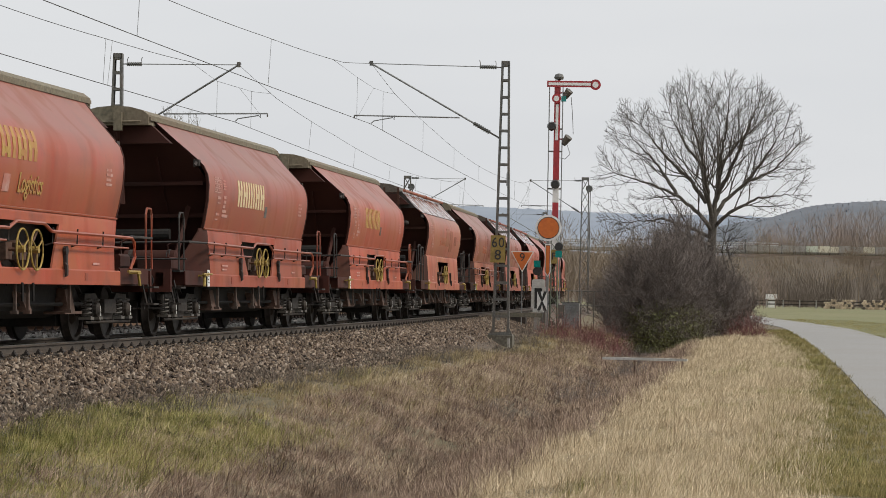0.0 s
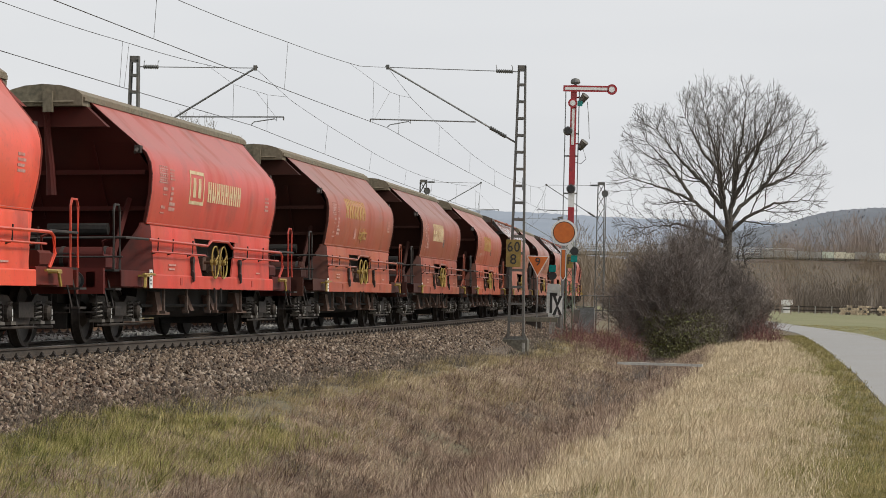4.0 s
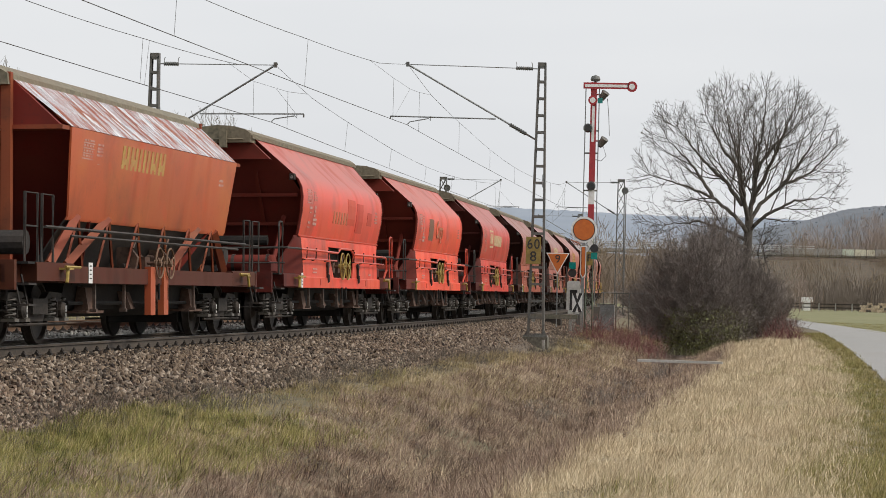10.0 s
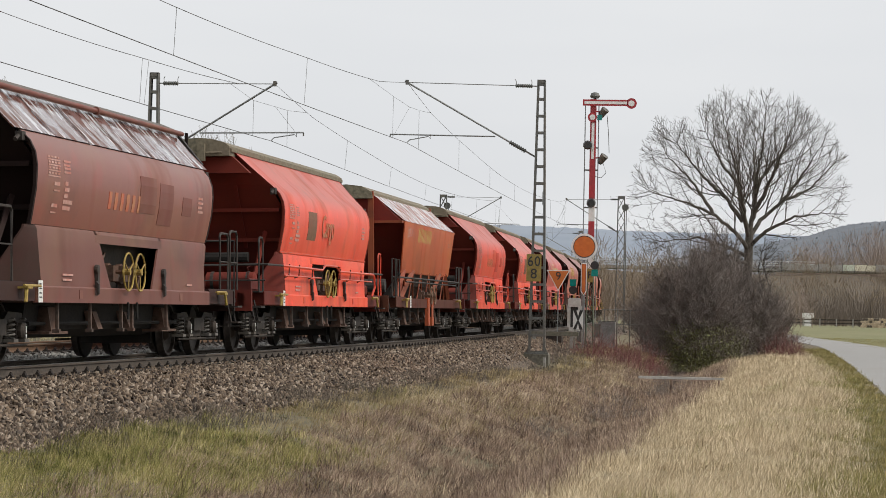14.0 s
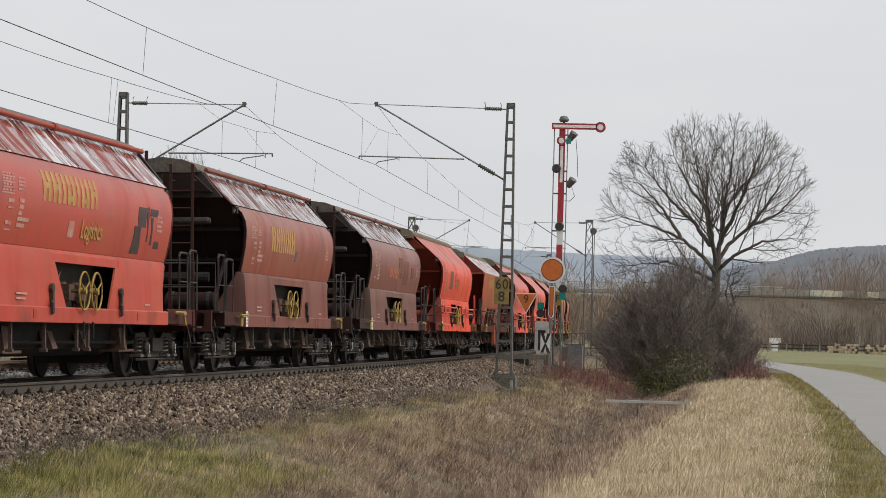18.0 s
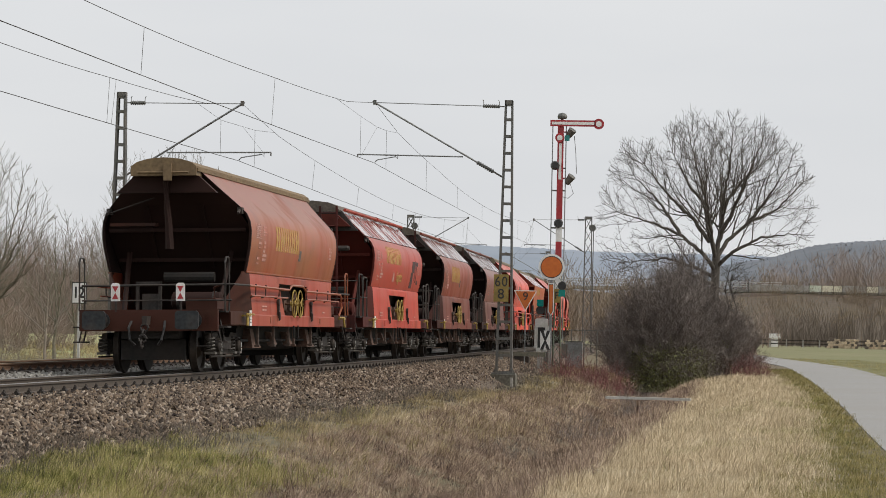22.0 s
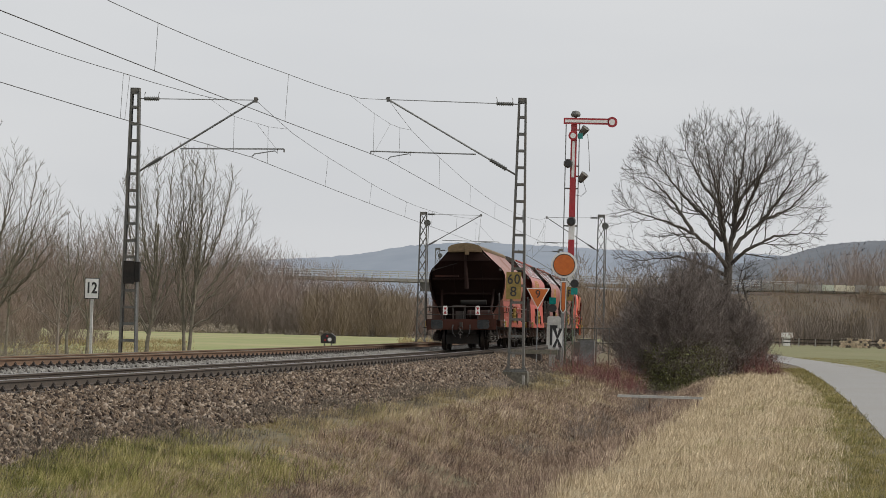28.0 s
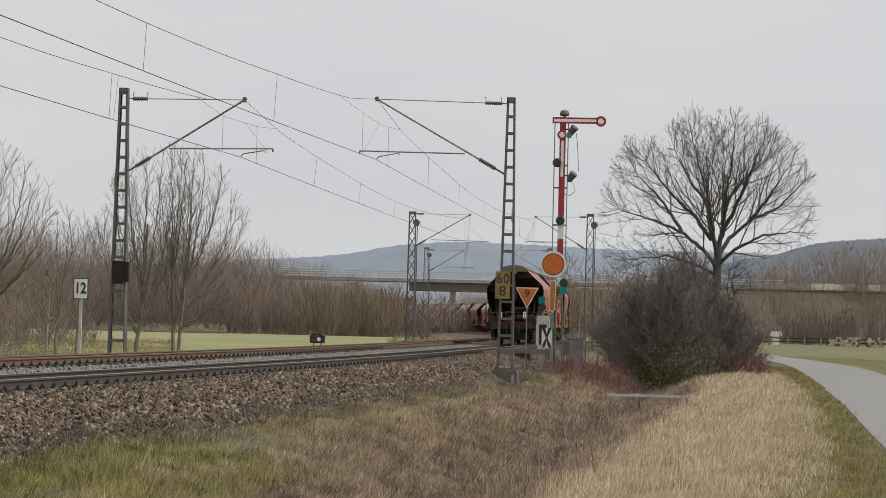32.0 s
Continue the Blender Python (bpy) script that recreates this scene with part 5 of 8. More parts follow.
def build_train():
    makers = {"capped": build_capped, "laddered": build_laddered, "angular": build_angular}
    plain, wagons = {}, []
    for n, (kind, colour, style, label) in enumerate(TRAIN):
        if kind not in plain:
            w = plain[kind] = makers[kind](wagon_pose(n, 0))
        else:
            w = copy_thing(plain[kind], wagon_pose(n, 0))
        wagons.append(w)
    for n, (kind, colour, style, label) in enumerate(TRAIN):
        w = wagons[n]
        tagged(w, label)
        side_marks(w, style, kind == "angular")
        # Darkening differs by wagon: the shade in the ends is put into this colour.
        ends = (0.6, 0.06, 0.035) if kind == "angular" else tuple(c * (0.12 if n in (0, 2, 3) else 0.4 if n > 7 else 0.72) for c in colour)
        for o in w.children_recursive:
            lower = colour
            if o.active_material == LOWER_PAINT and n in (0, 2, 3):
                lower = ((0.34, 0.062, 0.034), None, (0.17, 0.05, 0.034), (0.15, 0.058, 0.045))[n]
            o.color = (*(ends if o.active_material == SHADED_END else lower), 1)
    graffito = surface("dark_spray_paint", (0.03, 0.02, 0.02), (0.06, 0.04, 0.035), 12, 2.0, (0.12, 0.03, 0.025), 0.6, bump=0.0)
    for y0, y1, a, b in ((2.5, 2.95, -0.42, 0.02), (2.75, 3.25, 0.02, 0.34), (3.3, 3.42, -0.2, 0.36), (3.5, 3.95, 0.22, 0.34), (3.55, 3.7, -0.25, 0.2), (3.85, 4.15, -0.3, -0.18)):
        zs = np.linspace(2.40 + a, 2.40 + b, 5)
        rows = [[Vector((float(np.interp(z, [p[1] for p in reversed(UPPER)], [p[0] for p in reversed(UPPER)])) + 0.006, y, z)) for y in (y0 + 0.05 * math.sin(9 * z), y1 + 0.05 * math.sin(7 * z))] for z in zs]
        part("graffito", Shape().sheet(rows, 0.004, (-1, 0, 0)), graffito, wagons[1], "dark sprayed graffito strokes")
    for o in wagons[0].children:
        if o.name.startswith("roof"):
            o.material_slots[0].link = 'OBJECT'
            o.material_slots[0].material = TANROOF
    # tail boards on the last wagon
    for x in (-0.62, 0.62):
        b = part("tail_board", Shape().slab([(x - 0.085, 1.30), (x + 0.085, 1.30), (x + 0.085, 1.60), (x + 0.05, 1.64), (x - 0.05, 1.64), (x - 0.085, 1.60)], -7.28, -7.26), WHITE, wagons[0], "white and red tail board")
        for pts in (((-0.06, 1.58), (0.06, 1.58), (0.0, 1.465)), ((-0.06, 1.34), (0.06, 1.34), (0.0, 1.455))):
            part("red_triangle", Shape().slab([(x + a, c) for a, c in pts], -7.288, -7.281), SIGNRED, b)
        part("bracket", Shape().box((x - 0.02, -7.25, 1.10), (x + 0.02, -7.22, 1.30)), DARK, b)
    return wagons


WAGONS = build_train()

# ---- overhead line ----
def lattice_mast(m, height, label, ladder=True, wide0=0.46, wide1=0.20, deep=0.22, rungs=15, zig=False, z0=-0.6):
    """A tapered mast of two channels with batten plates (or crossed lacing), standing on a concrete foot."""
    t = thing("catenary_mast", m, label, "mast", "overhead line masts")
    for side in (-1, 1):
        x0, x1 = side * wide0 / 2, side * wide1 / 2
        leg, ring = Shape(), []
        for z, x, k in ((z0, x0, 0.035), (height, x1, 0.03)):
            d = deep / 2
            ring.append([Vector((x + side * a, b, z)) for a, b in ((-k, -d), (k, -d), (k, d), (-k, d), (-k, d - 0.03), (k - 0.015, d - 0.03), (k - 0.015, -d + 0.03), (-k, -d + 0.03))])
        leg.add(ring[0] + ring[1], [tuple(range(7, -1, -1)), tuple(range(8, 16))] + [(q, (q + 1) % 8, (q + 1) % 8 + 8, q + 8) for q in range(8)])
        part("channel", leg, MAST, t)
    for k in range(rungs + 1):
        z = height - 0.06 - (height - z0 - 0.1) * k / rungs
        f = (z - z0) / (height - z0)
        w = (wide0 + (wide1 - wide0) * f) / 2
        if zig and k < rungs:
            zb = height - 0.06 - (height - z0 - 0.1) * (k + 1) / rungs
            wb = (wide0 + (wide1 - wide0) * (zb - z0) / (height - z0)) / 2
            for y in (-deep / 2 - 0.006, deep / 2 + 0.006):
                part("lacing", Shape().tube([(-w, y, z), (wb, y, zb)], 0.018, 4), MAST, t)
                part("lacing", Shape().tube([(w, y, z), (-wb, y, zb)], 0.018, 4), MAST, t)
        if not zig:
            part("batten", Shape().box((-w, -deep / 2 - 0.008, z - 0.04), (w, -deep / 2, z + 0.04)), MAST, t)
            part("batten", Shape().box((-w, deep / 2, z - 0.04), (w, deep / 2 + 0.008, z + 0.04)), MAST, t)
    part("mast_head", Shape().box((-wide1 / 2 - 0.03, -deep / 2, height - 0.16), (wide1 / 2 + 0.03, deep / 2, height + 0.02)), MAST, t)
    part("foot_plate", Shape().box((-wide0 / 2 - 0.14, -0.2, z0 - 0.02), (wide0 / 2 + 0.14, 0.2, z0 + 0.03)).slab([(-wide0 / 2 - 0.13, z0), (-wide0 / 2, z0), (-wide0 / 2, z0 + 0.28)], -0.02, 0.02).slab(
        [(wide0 / 2 + 0.13, z0), (wide0 / 2, z0), (wide0 / 2, z0 + 0.28)], -0.02, 0.02), MAST, t)
    part("concrete_foot", Shape().slab([(-0.42, z0 - 0.9), (0.42, z0 - 0.9), (0.40, z0 - 0.02), (-0.40, z0 - 0.02)], -0.4, 0.4), OLDCONCRETE, t, "dark mossy concrete foot")
    return t


def insulator(sh, a, b, r=0.065, n=7):
    a, b = Vector(a), Vector(b)
    pts, rad = [], []
    for k in range(2 * n + 1):
        pts.append(a.lerp(b, k / (2 * n)))
        rad.append(r if k % 2 else r * 0.55)
    return sh.tube(pts, rad, 8)


def cantilever(t, tie_z, tip, foot_z, joint, end, wire):
    """Top tie, raked strut, registration arm and steady arm of a mast; the places are (x, z) in the mast's own space."""
    sx = 1 if tip[0] > 0 else -1
    at = lambda p, y=0.0: Vector((p[0], y, p[1]))
    root, e = Vector((sx * 0.12, 0, tie_z)), at(tip)
    part("top_tie", Shape().tube([root.lerp(e, 0.16), e], 0.014, 5), GALV, t)
    part("tie_link", Shape().tube([root, root.lerp(e, 0.045)], 0.018, 5), MAST, t)
    part("insulator", insulator(Shape(), root.lerp(e, 0.04), root.lerp(e, 0.17), 0.07, 8), CERAMIC, t, "grey ribbed rod insulator")
    for f in (0.045, 0.165):
        p = root.lerp(e, f)
        part("arcing_horn", Shape().tube([p, p + Vector((0, 0, 0.14)), p + Vector((sx * 0.03, 0, 0.20))], 0.010, 4), MAST, t)
    f = Vector((sx * 0.13, 0, foot_z))
    part("raked_strut", Shape().tube([f.lerp(e, 0.2), e, e + (e - f).normalized() * 0.08], 0.030, 7), GALV, t)
    part("strut_link", Shape().tube([f, f.lerp(e, 0.09)], 0.03, 5), MAST, t)
    part("insulator", insulator(Shape(), f.lerp(e, 0.08), f.lerp(e, 0.205), 0.075, 8), CERAMIC, t, "grey ribbed rod insulator")
    part("registration_arm", Shape().tube([at(joint), at(end)], 0.024, 6), GALV, t)
    part("end_drop", Shape().tube([at(end), (end[0], 0, end[1] - 0.10)], 0.022, 5), MAST, t)
    ay = end[1] + (joint[1] - end[1]) * 0.2
    k = (wire[0] - sx * 0.03) if abs(end[0]) < abs(wire[0]) + 0.2 else wire[0] + (0.76 if sx > 0 else 0.76)
    st = Shape().tube([(k, 0, ay + 0.02), (k, 0, ay - 0.12), (k - 0.06, 0, ay - 0.05), (wire[0] + 0.10, 0, wire[1] + 0.09), (wire[0] + 0.02, 0, wire[1] + 0.01)], 0.017, 5)
    part("steady_arm", st, GALV, t)
    part("clamp", Shape().box((tip[0] - 0.05, -0.03, tip[1] - 0.07), (tip[0] + 0.05, 0.03, tip[1] + 0.08)), MAST, t)


MASTS = []


def overhead_line():
    # side, s, u, height, crossed lacing; tie height, tip, strut foot, arm joint, arm end and wire, in the mast's own x and z
    specs = [("R", 89.0, 3.35, 8.13, False, 7.95, (-4.293, 8.034), 5.695, (-1.44, 6.34), (-4.806, 6.375), (-4.282, 6.112)),
             ("L", 80.8, -7.2, 7.52, False, 7.234, (3.545, 7.242), 5.10, (1.356, 5.804), (4.414, 5.847), (3.452, 5.60)),
             ("R", 172.1, 4.4, 8.14, True, 7.95, (-3.49, 7.90), 5.8, (-1.45, 6.30), (-4.05, 6.32), (-3.49, 6.20)),
             ("L", 176.7, -7.19, 8.24, True, 8.12, (3.775, 8.117), 5.95, (1.25, 6.43), (5.0, 6.40), (3.74, 6.26)),
             ("R", 14.0, 3.35, 7.3, False, 7.05, (-2.313, 7.099), 4.9, (-1.0, 5.50), (-2.9, 5.52), (-2.427, 5.294)),
             ("L", 24.0, -7.2, 8.3, False, 8.05, (3.27, 8.11), 5.3, (1.3, 5.8), (4.3, 5.83), (3.37, 5.588)),
             ("R", 246.0, 4.0, 8.1, True, 7.9, (-3.9, 7.9), 5.8, (-1.4, 6.3), (-4.4, 6.32), (-3.9, 6.15)),
             ("L", 252.0, -7.3, 8.1, True, 7.9, (3.5, 7.9), 5.8, (1.4, 6.3), (4.5, 6.32), (3.5, 6.15))]
    for side, s, u, h, zig, tie_z, tip, foot_z, joint, end, wire in specs:
        right = side == "R"
        lab = "tall grey lattice mast with a yellow distance plate" if (right and s == 89.0) else "grey steel overhead line mast on a concrete foot"
        z0 = -0.50 if right else -0.30
        t = lattice_mast(frame_at(s, u - ease(s)[0]), h, lab, rungs=16 if not zig else 11, zig=zig, wide0=0.47 if not zig else 0.55, wide1=0.20 if not zig else 0.40, z0=z0, deep=0.22 if not zig else 0.36)
        cantilever(t, tie_z, tip, foot_z, joint, end, wire)
        MASTS.append((side, s, t.matrix_world @ Vector((wire[0], 0, wire[1])), t.matrix_world @ Vector((tip[0], 0, tip[1])), t.matrix_world @ Vector((end[0], 0, end[1]))))
        if right and s == 89.0:
            km = part("distance_plate", Shape().box((-0.36, -0.16, 1.77), (0.11, -0.145, 2.63)), KMYELLOW, t, "faded yellow distance plate with black figures", pose(0.0, 0, 0))
            lettering("6", 0.44, BLACK, km, pose(-0.235, -0.163, 2.39) @ UPRIGHT, name="figure", squeeze=0.88, bold=0.008)
            lettering("0", 0.44, BLACK, km, pose(-0.015, -0.163, 2.39) @ UPRIGHT, name="figure", squeeze=0.88, bold=0.008)
            lettering("8", 0.44, BLACK, km, pose(-0.125, -0.163, 2.00) @ UPRIGHT, name="figure", bold=0.008)
            part("warning_band", Shape().box((0.10, -0.13, 4.2), (0.135, -0.10, 4.6)), GALV, t)
            part("marker_stake", Shape().box((0.30, -1.2, -1.3), (0.38, -1.12, -0.60)), CONCRETE, t)
        if not right and s == 80.8:
            bx = Shape().box((-0.16, -0.22, 1.86), (0.16, -0.14, 2.52), None, 0.02).box((0.17, -0.2, 1.92), (0.31, -0.05, 2.5))
            part("switch_box", bx, SHADE_BLACK, t, "black box on the mast")
            part("earth_rod", Shape().tube([(0.24, -0.13, -0.3), (0.20, -0.13, 6.0)], 0.022, 5), GALV, t)
        if zig:
            part("tension_weight_guide", Shape().tube([(0.32, 0.1, 0.0), (0.32, 0.1, h - 0.6)], 0.03, 5).turned([(-0.08, 0.22), (0.08, 0.22)], (0.25, 0.1, h - 0.7), "y", 14), MAST, t)


overhead_line()


def wires():
    """Contact wire, messenger, droppers and the stitch wires at the supports, hung between the masts."""
    def hang(name, pts, r, label):
        return tagged(new(name, Shape().tube(pts, r, 4).mesh(name, WIRE)), label, "wire", "overhead wires")

    sags = {"R": (1.032, 1.125, 1.0), "L": (1.142, 1.125, 0.9)}
    drops = {("R", 0): (0.12, 0.27, 0.42, 0.5664, 0.756), ("R", 1): (0.1956, 0.3528, 0.5122, 0.6696, 0.82), ("L", 0): (0.25, 0.5, 0.749, 0.756), ("L", 1): (0.1738, 0.3207, 0.4741, 0.62, 0.79)}
    stitch = {"R": (0.8937, 0.9593, 7.333, 0.0389, 7.387, 0.0805, 0.0079, 7.30), "L": (0.896, 0.9594, 6.578, 0.0326, 6.713, 0.0689, 0.0079, 6.64)}
    for side in ("R", "L"):
        row = sorted([m for m in MASTS if m[0] == side], key=lambda m: m[1])

        def contact(i, f):
            return row[i][2].lerp(row[i + 1][2], f) - Vector((0, 0, 0.3 * f * (1 - f)))

        def messenger(i, f):
            p = row[i][3].lerp(row[i + 1][3], f)
            g = min(f, 1 - f)
            p.z -= 4 * f * (1 - f) * sags[side][i] + 0.12 * min(g / 0.08, max(0.0, 1 - (g - 0.08) / 0.17))
            return p

        cpts, mpts = [], []
        for i in range(len(row) - 1):
            for k in range(51):
                cpts.append(contact(i, k / 50))
                mpts.append(messenger(i, k / 50))
            for f in drops.get((side, i), (0.2, 0.4, 0.6, 0.8)):
                hang("dropper", [contact(i, f), messenger(i, f + (0.003 if f == 0.756 else 0))], 0.005, "thin dropper wire between messenger and contact wire")
        hang("contact_wire", cpts, 0.009, "dark copper contact wire over the track")
        hang("messenger_wire", mpts, 0.0075, "sagging messenger wire over the track")
        a, b, zb, c, zc, d, e, ze = stitch[side]
        lift = lambda p, z: Vector((p.x, p.y, z))
        for i in (0, 1):
            if i == 1:
                zb, zc, ze = (zb + 0.05, zc + 0.05, ze + 0.05) if side == "R" else (zb + 0.85, zc + 0.75, ze + 0.8)
            p, q, h = lift(contact(i, b), zb), lift(contact(i + 1, c), zc), lift(contact(i + 1, e), ze)
            hang("stitch_wire", [messenger(i, a), p, h, q, messenger(i + 1, d)], 0.005, "thin stitch wire under the messenger at a mast")
            hang("dropper", [contact(i, b), p], 0.005, "thin dropper wire below a stitch wire")
            hang("dropper", [contact(i + 1, c), q], 0.005, "thin dropper wire below a stitch wire")
            hang("arm_hanger", [h, row[i + 1][4].lerp(row[i + 1][2], 0.2)], 0.005, "thin wire that holds up the registration arm")


wires()


# ---- signals and boards beside the near track ----
def home_signal():
    t = thing("semaphore_signal", frame_at(111.1, 3.74, 0, turn=1.0), "red and white semaphore signal, arm level, on a lattice mast", "railway signal")
    mast = Shape()
    for x in (-0.16, 0.16):
        for y in (-0.12, 0.12):
            mast.tube([(x, y, -0.7), (x * 0.62, y * 0.62, 3.2)], 0.03, 4)
    for k in range(9):
        z = -0.5 + 0.42 * k
        mast.tube([(-0.15, -0.12, z), (0.14, -0.12, z + 0.42)], 0.012, 4).tube([(0.15, -0.12, z), (-0.14, -0.12, z + 0.42)], 0.012, 4)
    part("lattice_base", mast, GREEN, t)
    bands = [(2.4, 3.55, WHITE), (3.55, 4.45, SIGNRED), (4.45, 5.35, WHITE), (5.35, 6.85, SIGNRED), (6.85, 8.6, SIGNRED), (8.6, 9.35, SIGNRED)]
    for z0, z1, mt in bands:
        part("mast_band", Shape().box((-0.12, -0.11, z0), (0.12, 0.11, z1)), mt, t)
    part("white_stripe", Shape().box((-0.055, -0.125, 6.95), (0.055, -0.112, 8.4)), WHITE, t)
    for x in (-0.32, 0.22):
        part("guide_rod", Shape().tube([(x, -0.06, -0.4), (x, -0.06, 9.2)], 0.022, 5), GALV, t)
    for z in (5.0, 6.5, 7.4):
        part("rod_bracket", Shape().box((-0.33, -0.08, z - 0.03), (0.23, -0.04, z + 0.03)), MAST, t)
    part("mast_cap", Shape().turned([(9.30, 0.05), (9.38, 0.05), (9.40, 0.17), (9.48, 0.20), (9.60, 0.15), (9.64, 0.03)], (0.05, 0, 0), "z", 12), MAST, t)
    arm = part("signal_arm", Shape().box((-0.42, -0.20, 9.08), (1.38, -0.185, 9.33)), SIGNRED, t, "red-bordered white semaphore arm", pose(0, 0, 0))
    part("arm_field", Shape().box((-0.36, -0.208, 9.15), (1.34, -0.202, 9.26)), WHITE, arm)
    part("arm_disc", Shape().turned([(-0.20, 0.215), (-0.185, 0.215)], (1.52, 0, 9.19), "y", 24), SIGNRED, arm)
    part("disc_field", Shape().turned([(-0.208, 0.12), (-0.202, 0.12)], (1.52, 0, 9.19), "y", 24), WHITE, arm)
    low = part("lower_disc", Shape().turned([(-0.22, 0.185), (-0.20, 0.185)], (-0.03, 0, 8.62), "y", 24), SIGNRED, t)
    part("disc_field", Shape().turned([(-0.228, 0.11), (-0.222, 0.11)], (-0.03, 0, 8.62), "y", 24), WHITE, low)
    for z, x in ((8.86, 0.42), (7.0, 0.42)):
        lp = part("signal_lamp", Shape().turned([(-0.22, 0.12), (0.0, 0.15), (0.12, 0.17), (0.14, 0.10)], (0, 0, 0), "x", 14), MAST, t, "dark lamp housing", pose(x, -0.05, z, 0, -50, -30))
        part("lens", Shape().turned([(-0.28, 0.09), (-0.23, 0.11)], (0, 0, 0), "x", 12), BLACK, lp)
        part("lamp_arm", Shape().tube([(0.1, 0, z), (x, -0.04, z)], 0.03, 5), SIGNRED, t)
    sp = part("spectacle", Shape().box((0.16, -0.17, 8.50), (0.36, -0.155, 8.72)), TEAL, t, "blue-green spectacle glass")
    for z, x in ((5.18, -0.02), (7.5, -0.2)):
        part("crank_box", Shape().turned([(-0.16, 0.14), (0.0, 0.19), (0.16, 0.12)], (x, -0.2, z), "y", 10), BLACK, t)
    cab = Shape().tube([(0.55, -0.05, 8.7), (0.62, -0.05, 8.0), (0.66, -0.05, 7.2)], 0.012, 4).tube([(0.40, -0.05, 6.85), (0.55, -0.05, 6.4), (0.35, -0.05, 6.2), (0.12, -0.05, 6.25)], 0.012, 4)
    part("lamp_cable", cab, WIRE, t)
    part("pulley_frame", Shape().box((-0.5, -0.3, -0.4), (-0.2, -0.2, 0.6)).box((0.2, -0.3, -0.2), (0.45, -0.2, 0.35)), MAST, t)
    band = part("mast_plate", Shape().box((-0.17, -0.18, 2.0), (0.12, -0.165, 2.55)), KMYELLOW, t)
    lettering("F", 0.40, BLACK, band, pose(-0.025, -0.184, 2.28) @ UPRIGHT, name="letter", bold=0.01)


def distant_signal():
    t = thing("distant_signal", frame_at(109.1, 3.59, 0), "distant signal with orange disc and orange bar on a post", "railway signal")
    part("post", Shape().box((-0.05, -0.02, -0.8), (0.05, 0.08, 3.4)), GALV, t)
    disc = part("disc_border", Shape().turned([(-0.05, 0.515), (-0.02, 0.515)], (0, 0, 3.38), "y", 40), WHITE, t, "white-rimmed orange disc")
    part("black_ring", Shape().turned([(-0.058, 0.435), (-0.051, 0.435)], (0, 0, 3.38), "y", 40), BLACK, disc)
    part("orange_field", Shape().turned([(-0.066, 0.405), (-0.059, 0.405)], (0, 0, 3.38), "y", 40), ORANGE, disc)
    out = [(-0.115, 1.62), (0, 1.46), (0.115, 1.62), (0.115, 2.74), (-0.115, 2.74)]
    bar = part("bar_border", Shape().slab(out, -0.06, -0.03), WHITE, t, "white-edged orange bar")
    part("black_edge", Shape().slab([(x * 0.72, 2.1 + (z - 2.1) * 0.94) for x, z in out], -0.068, -0.061), BLACK, bar)
    part("orange_field", Shape().slab([(x * 0.58, 2.1 + (z - 2.1) * 0.91) for x, z in out], -0.076, -0.069), ORANGE, bar)
    for x, z, mt in ((-0.42, 1.95, TEAL), (0.42, 2.35, TEAL)):
        lp = part("glass_lamp", Shape().box((x - 0.13, -0.02, z - 0.13), (x + 0.13, 0.03, z + 0.14)), mt, t, "blue-green lamp glass")
        part("lamp_housing", Shape().turned([(0.03, 0.17), (0.25, 0.15), (0.28, 0.05)], (x, 0, z - 0.28 if x < 0 else z + 0.3), "y", 12), BLACK, lp)
    drive = part("drive_box", Shape().box((-0.55, -0.10, 0.05), (-0.12, 0.2, 0.2)).box((-0.62, -0.1, 0.2), (-0.5, 0.2, 1.05)).box((-0.2, -0.1, 0.2), (-0.08, 0.2, 1.05)).box((-0.6, -0.12, 1.0), (-0.1, 0.2, 1.35), None, 0.05), BLEACHED, t, "bleached white drive frame")
    part("drive_case", Shape().box((-0.5, 0.0, 0.2), (-0.2, 0.18, 1.0)), BLACK, drive, "black drive case")


def triangle_board():
    t = thing("speed_board", frame_at(105.0, 2.86, 0), "orange triangular speed board with a black figure on a thin post", "railway sign")
    part("post", Shape().tube([(0.0, 0.03, -0.8), (0, 0.03, 2.3)], 0.025, 6), GALV, t)
    out = [(-0.44, 2.38), (0.44, 2.38), (0.0, 1.58)]
    b = part("board", Shape().slab(out, -0.02, 0.0), WHITE, t)
    f = part("orange_field", Shape().slab([(x * 0.88, 2.11 + (z - 2.11) * 0.88) for x, z in out], -0.028, -0.021), ORANGE, b)
    lettering("9", 0.44, BLACK, b, pose(0, -0.034, 2.14) @ UPRIGHT, name="figure", bold=0.0)


def plate_board():
    t = thing("stop_plate", frame_at(105.1, 3.63, 0, turn=0), "small white board with crossed black wedges on two posts", "railway sign")
    for x in (-0.12, 0.16):
        part("post", Shape().box((x - 0.03, 0.0, -0.9), (x + 0.03, 0.05, 0.25)), CONCRETE, t)
    b = part("board", Shape().box((-0.19, -0.03, 0.16), (0.19, 0.0, 0.88)), WHITE, t)
    part("black_wedge", Shape().slab([(-0.19, 0.88), (-0.06, 0.88), (0.0, 0.64), (0.06, 0.88), (0.19, 0.88), (0.03, 0.50), (-0.03, 0.50)], -0.038, -0.031), BLACK, b)
    part("black_wedge", Shape().slab([(-0.19, 0.16), (-0.06, 0.16), (0.0, 0.38), (0.06, 0.16), (0.19, 0.16), (0.03, 0.496), (-0.03, 0.496)], -0.038, -0.031), BLACK, b)


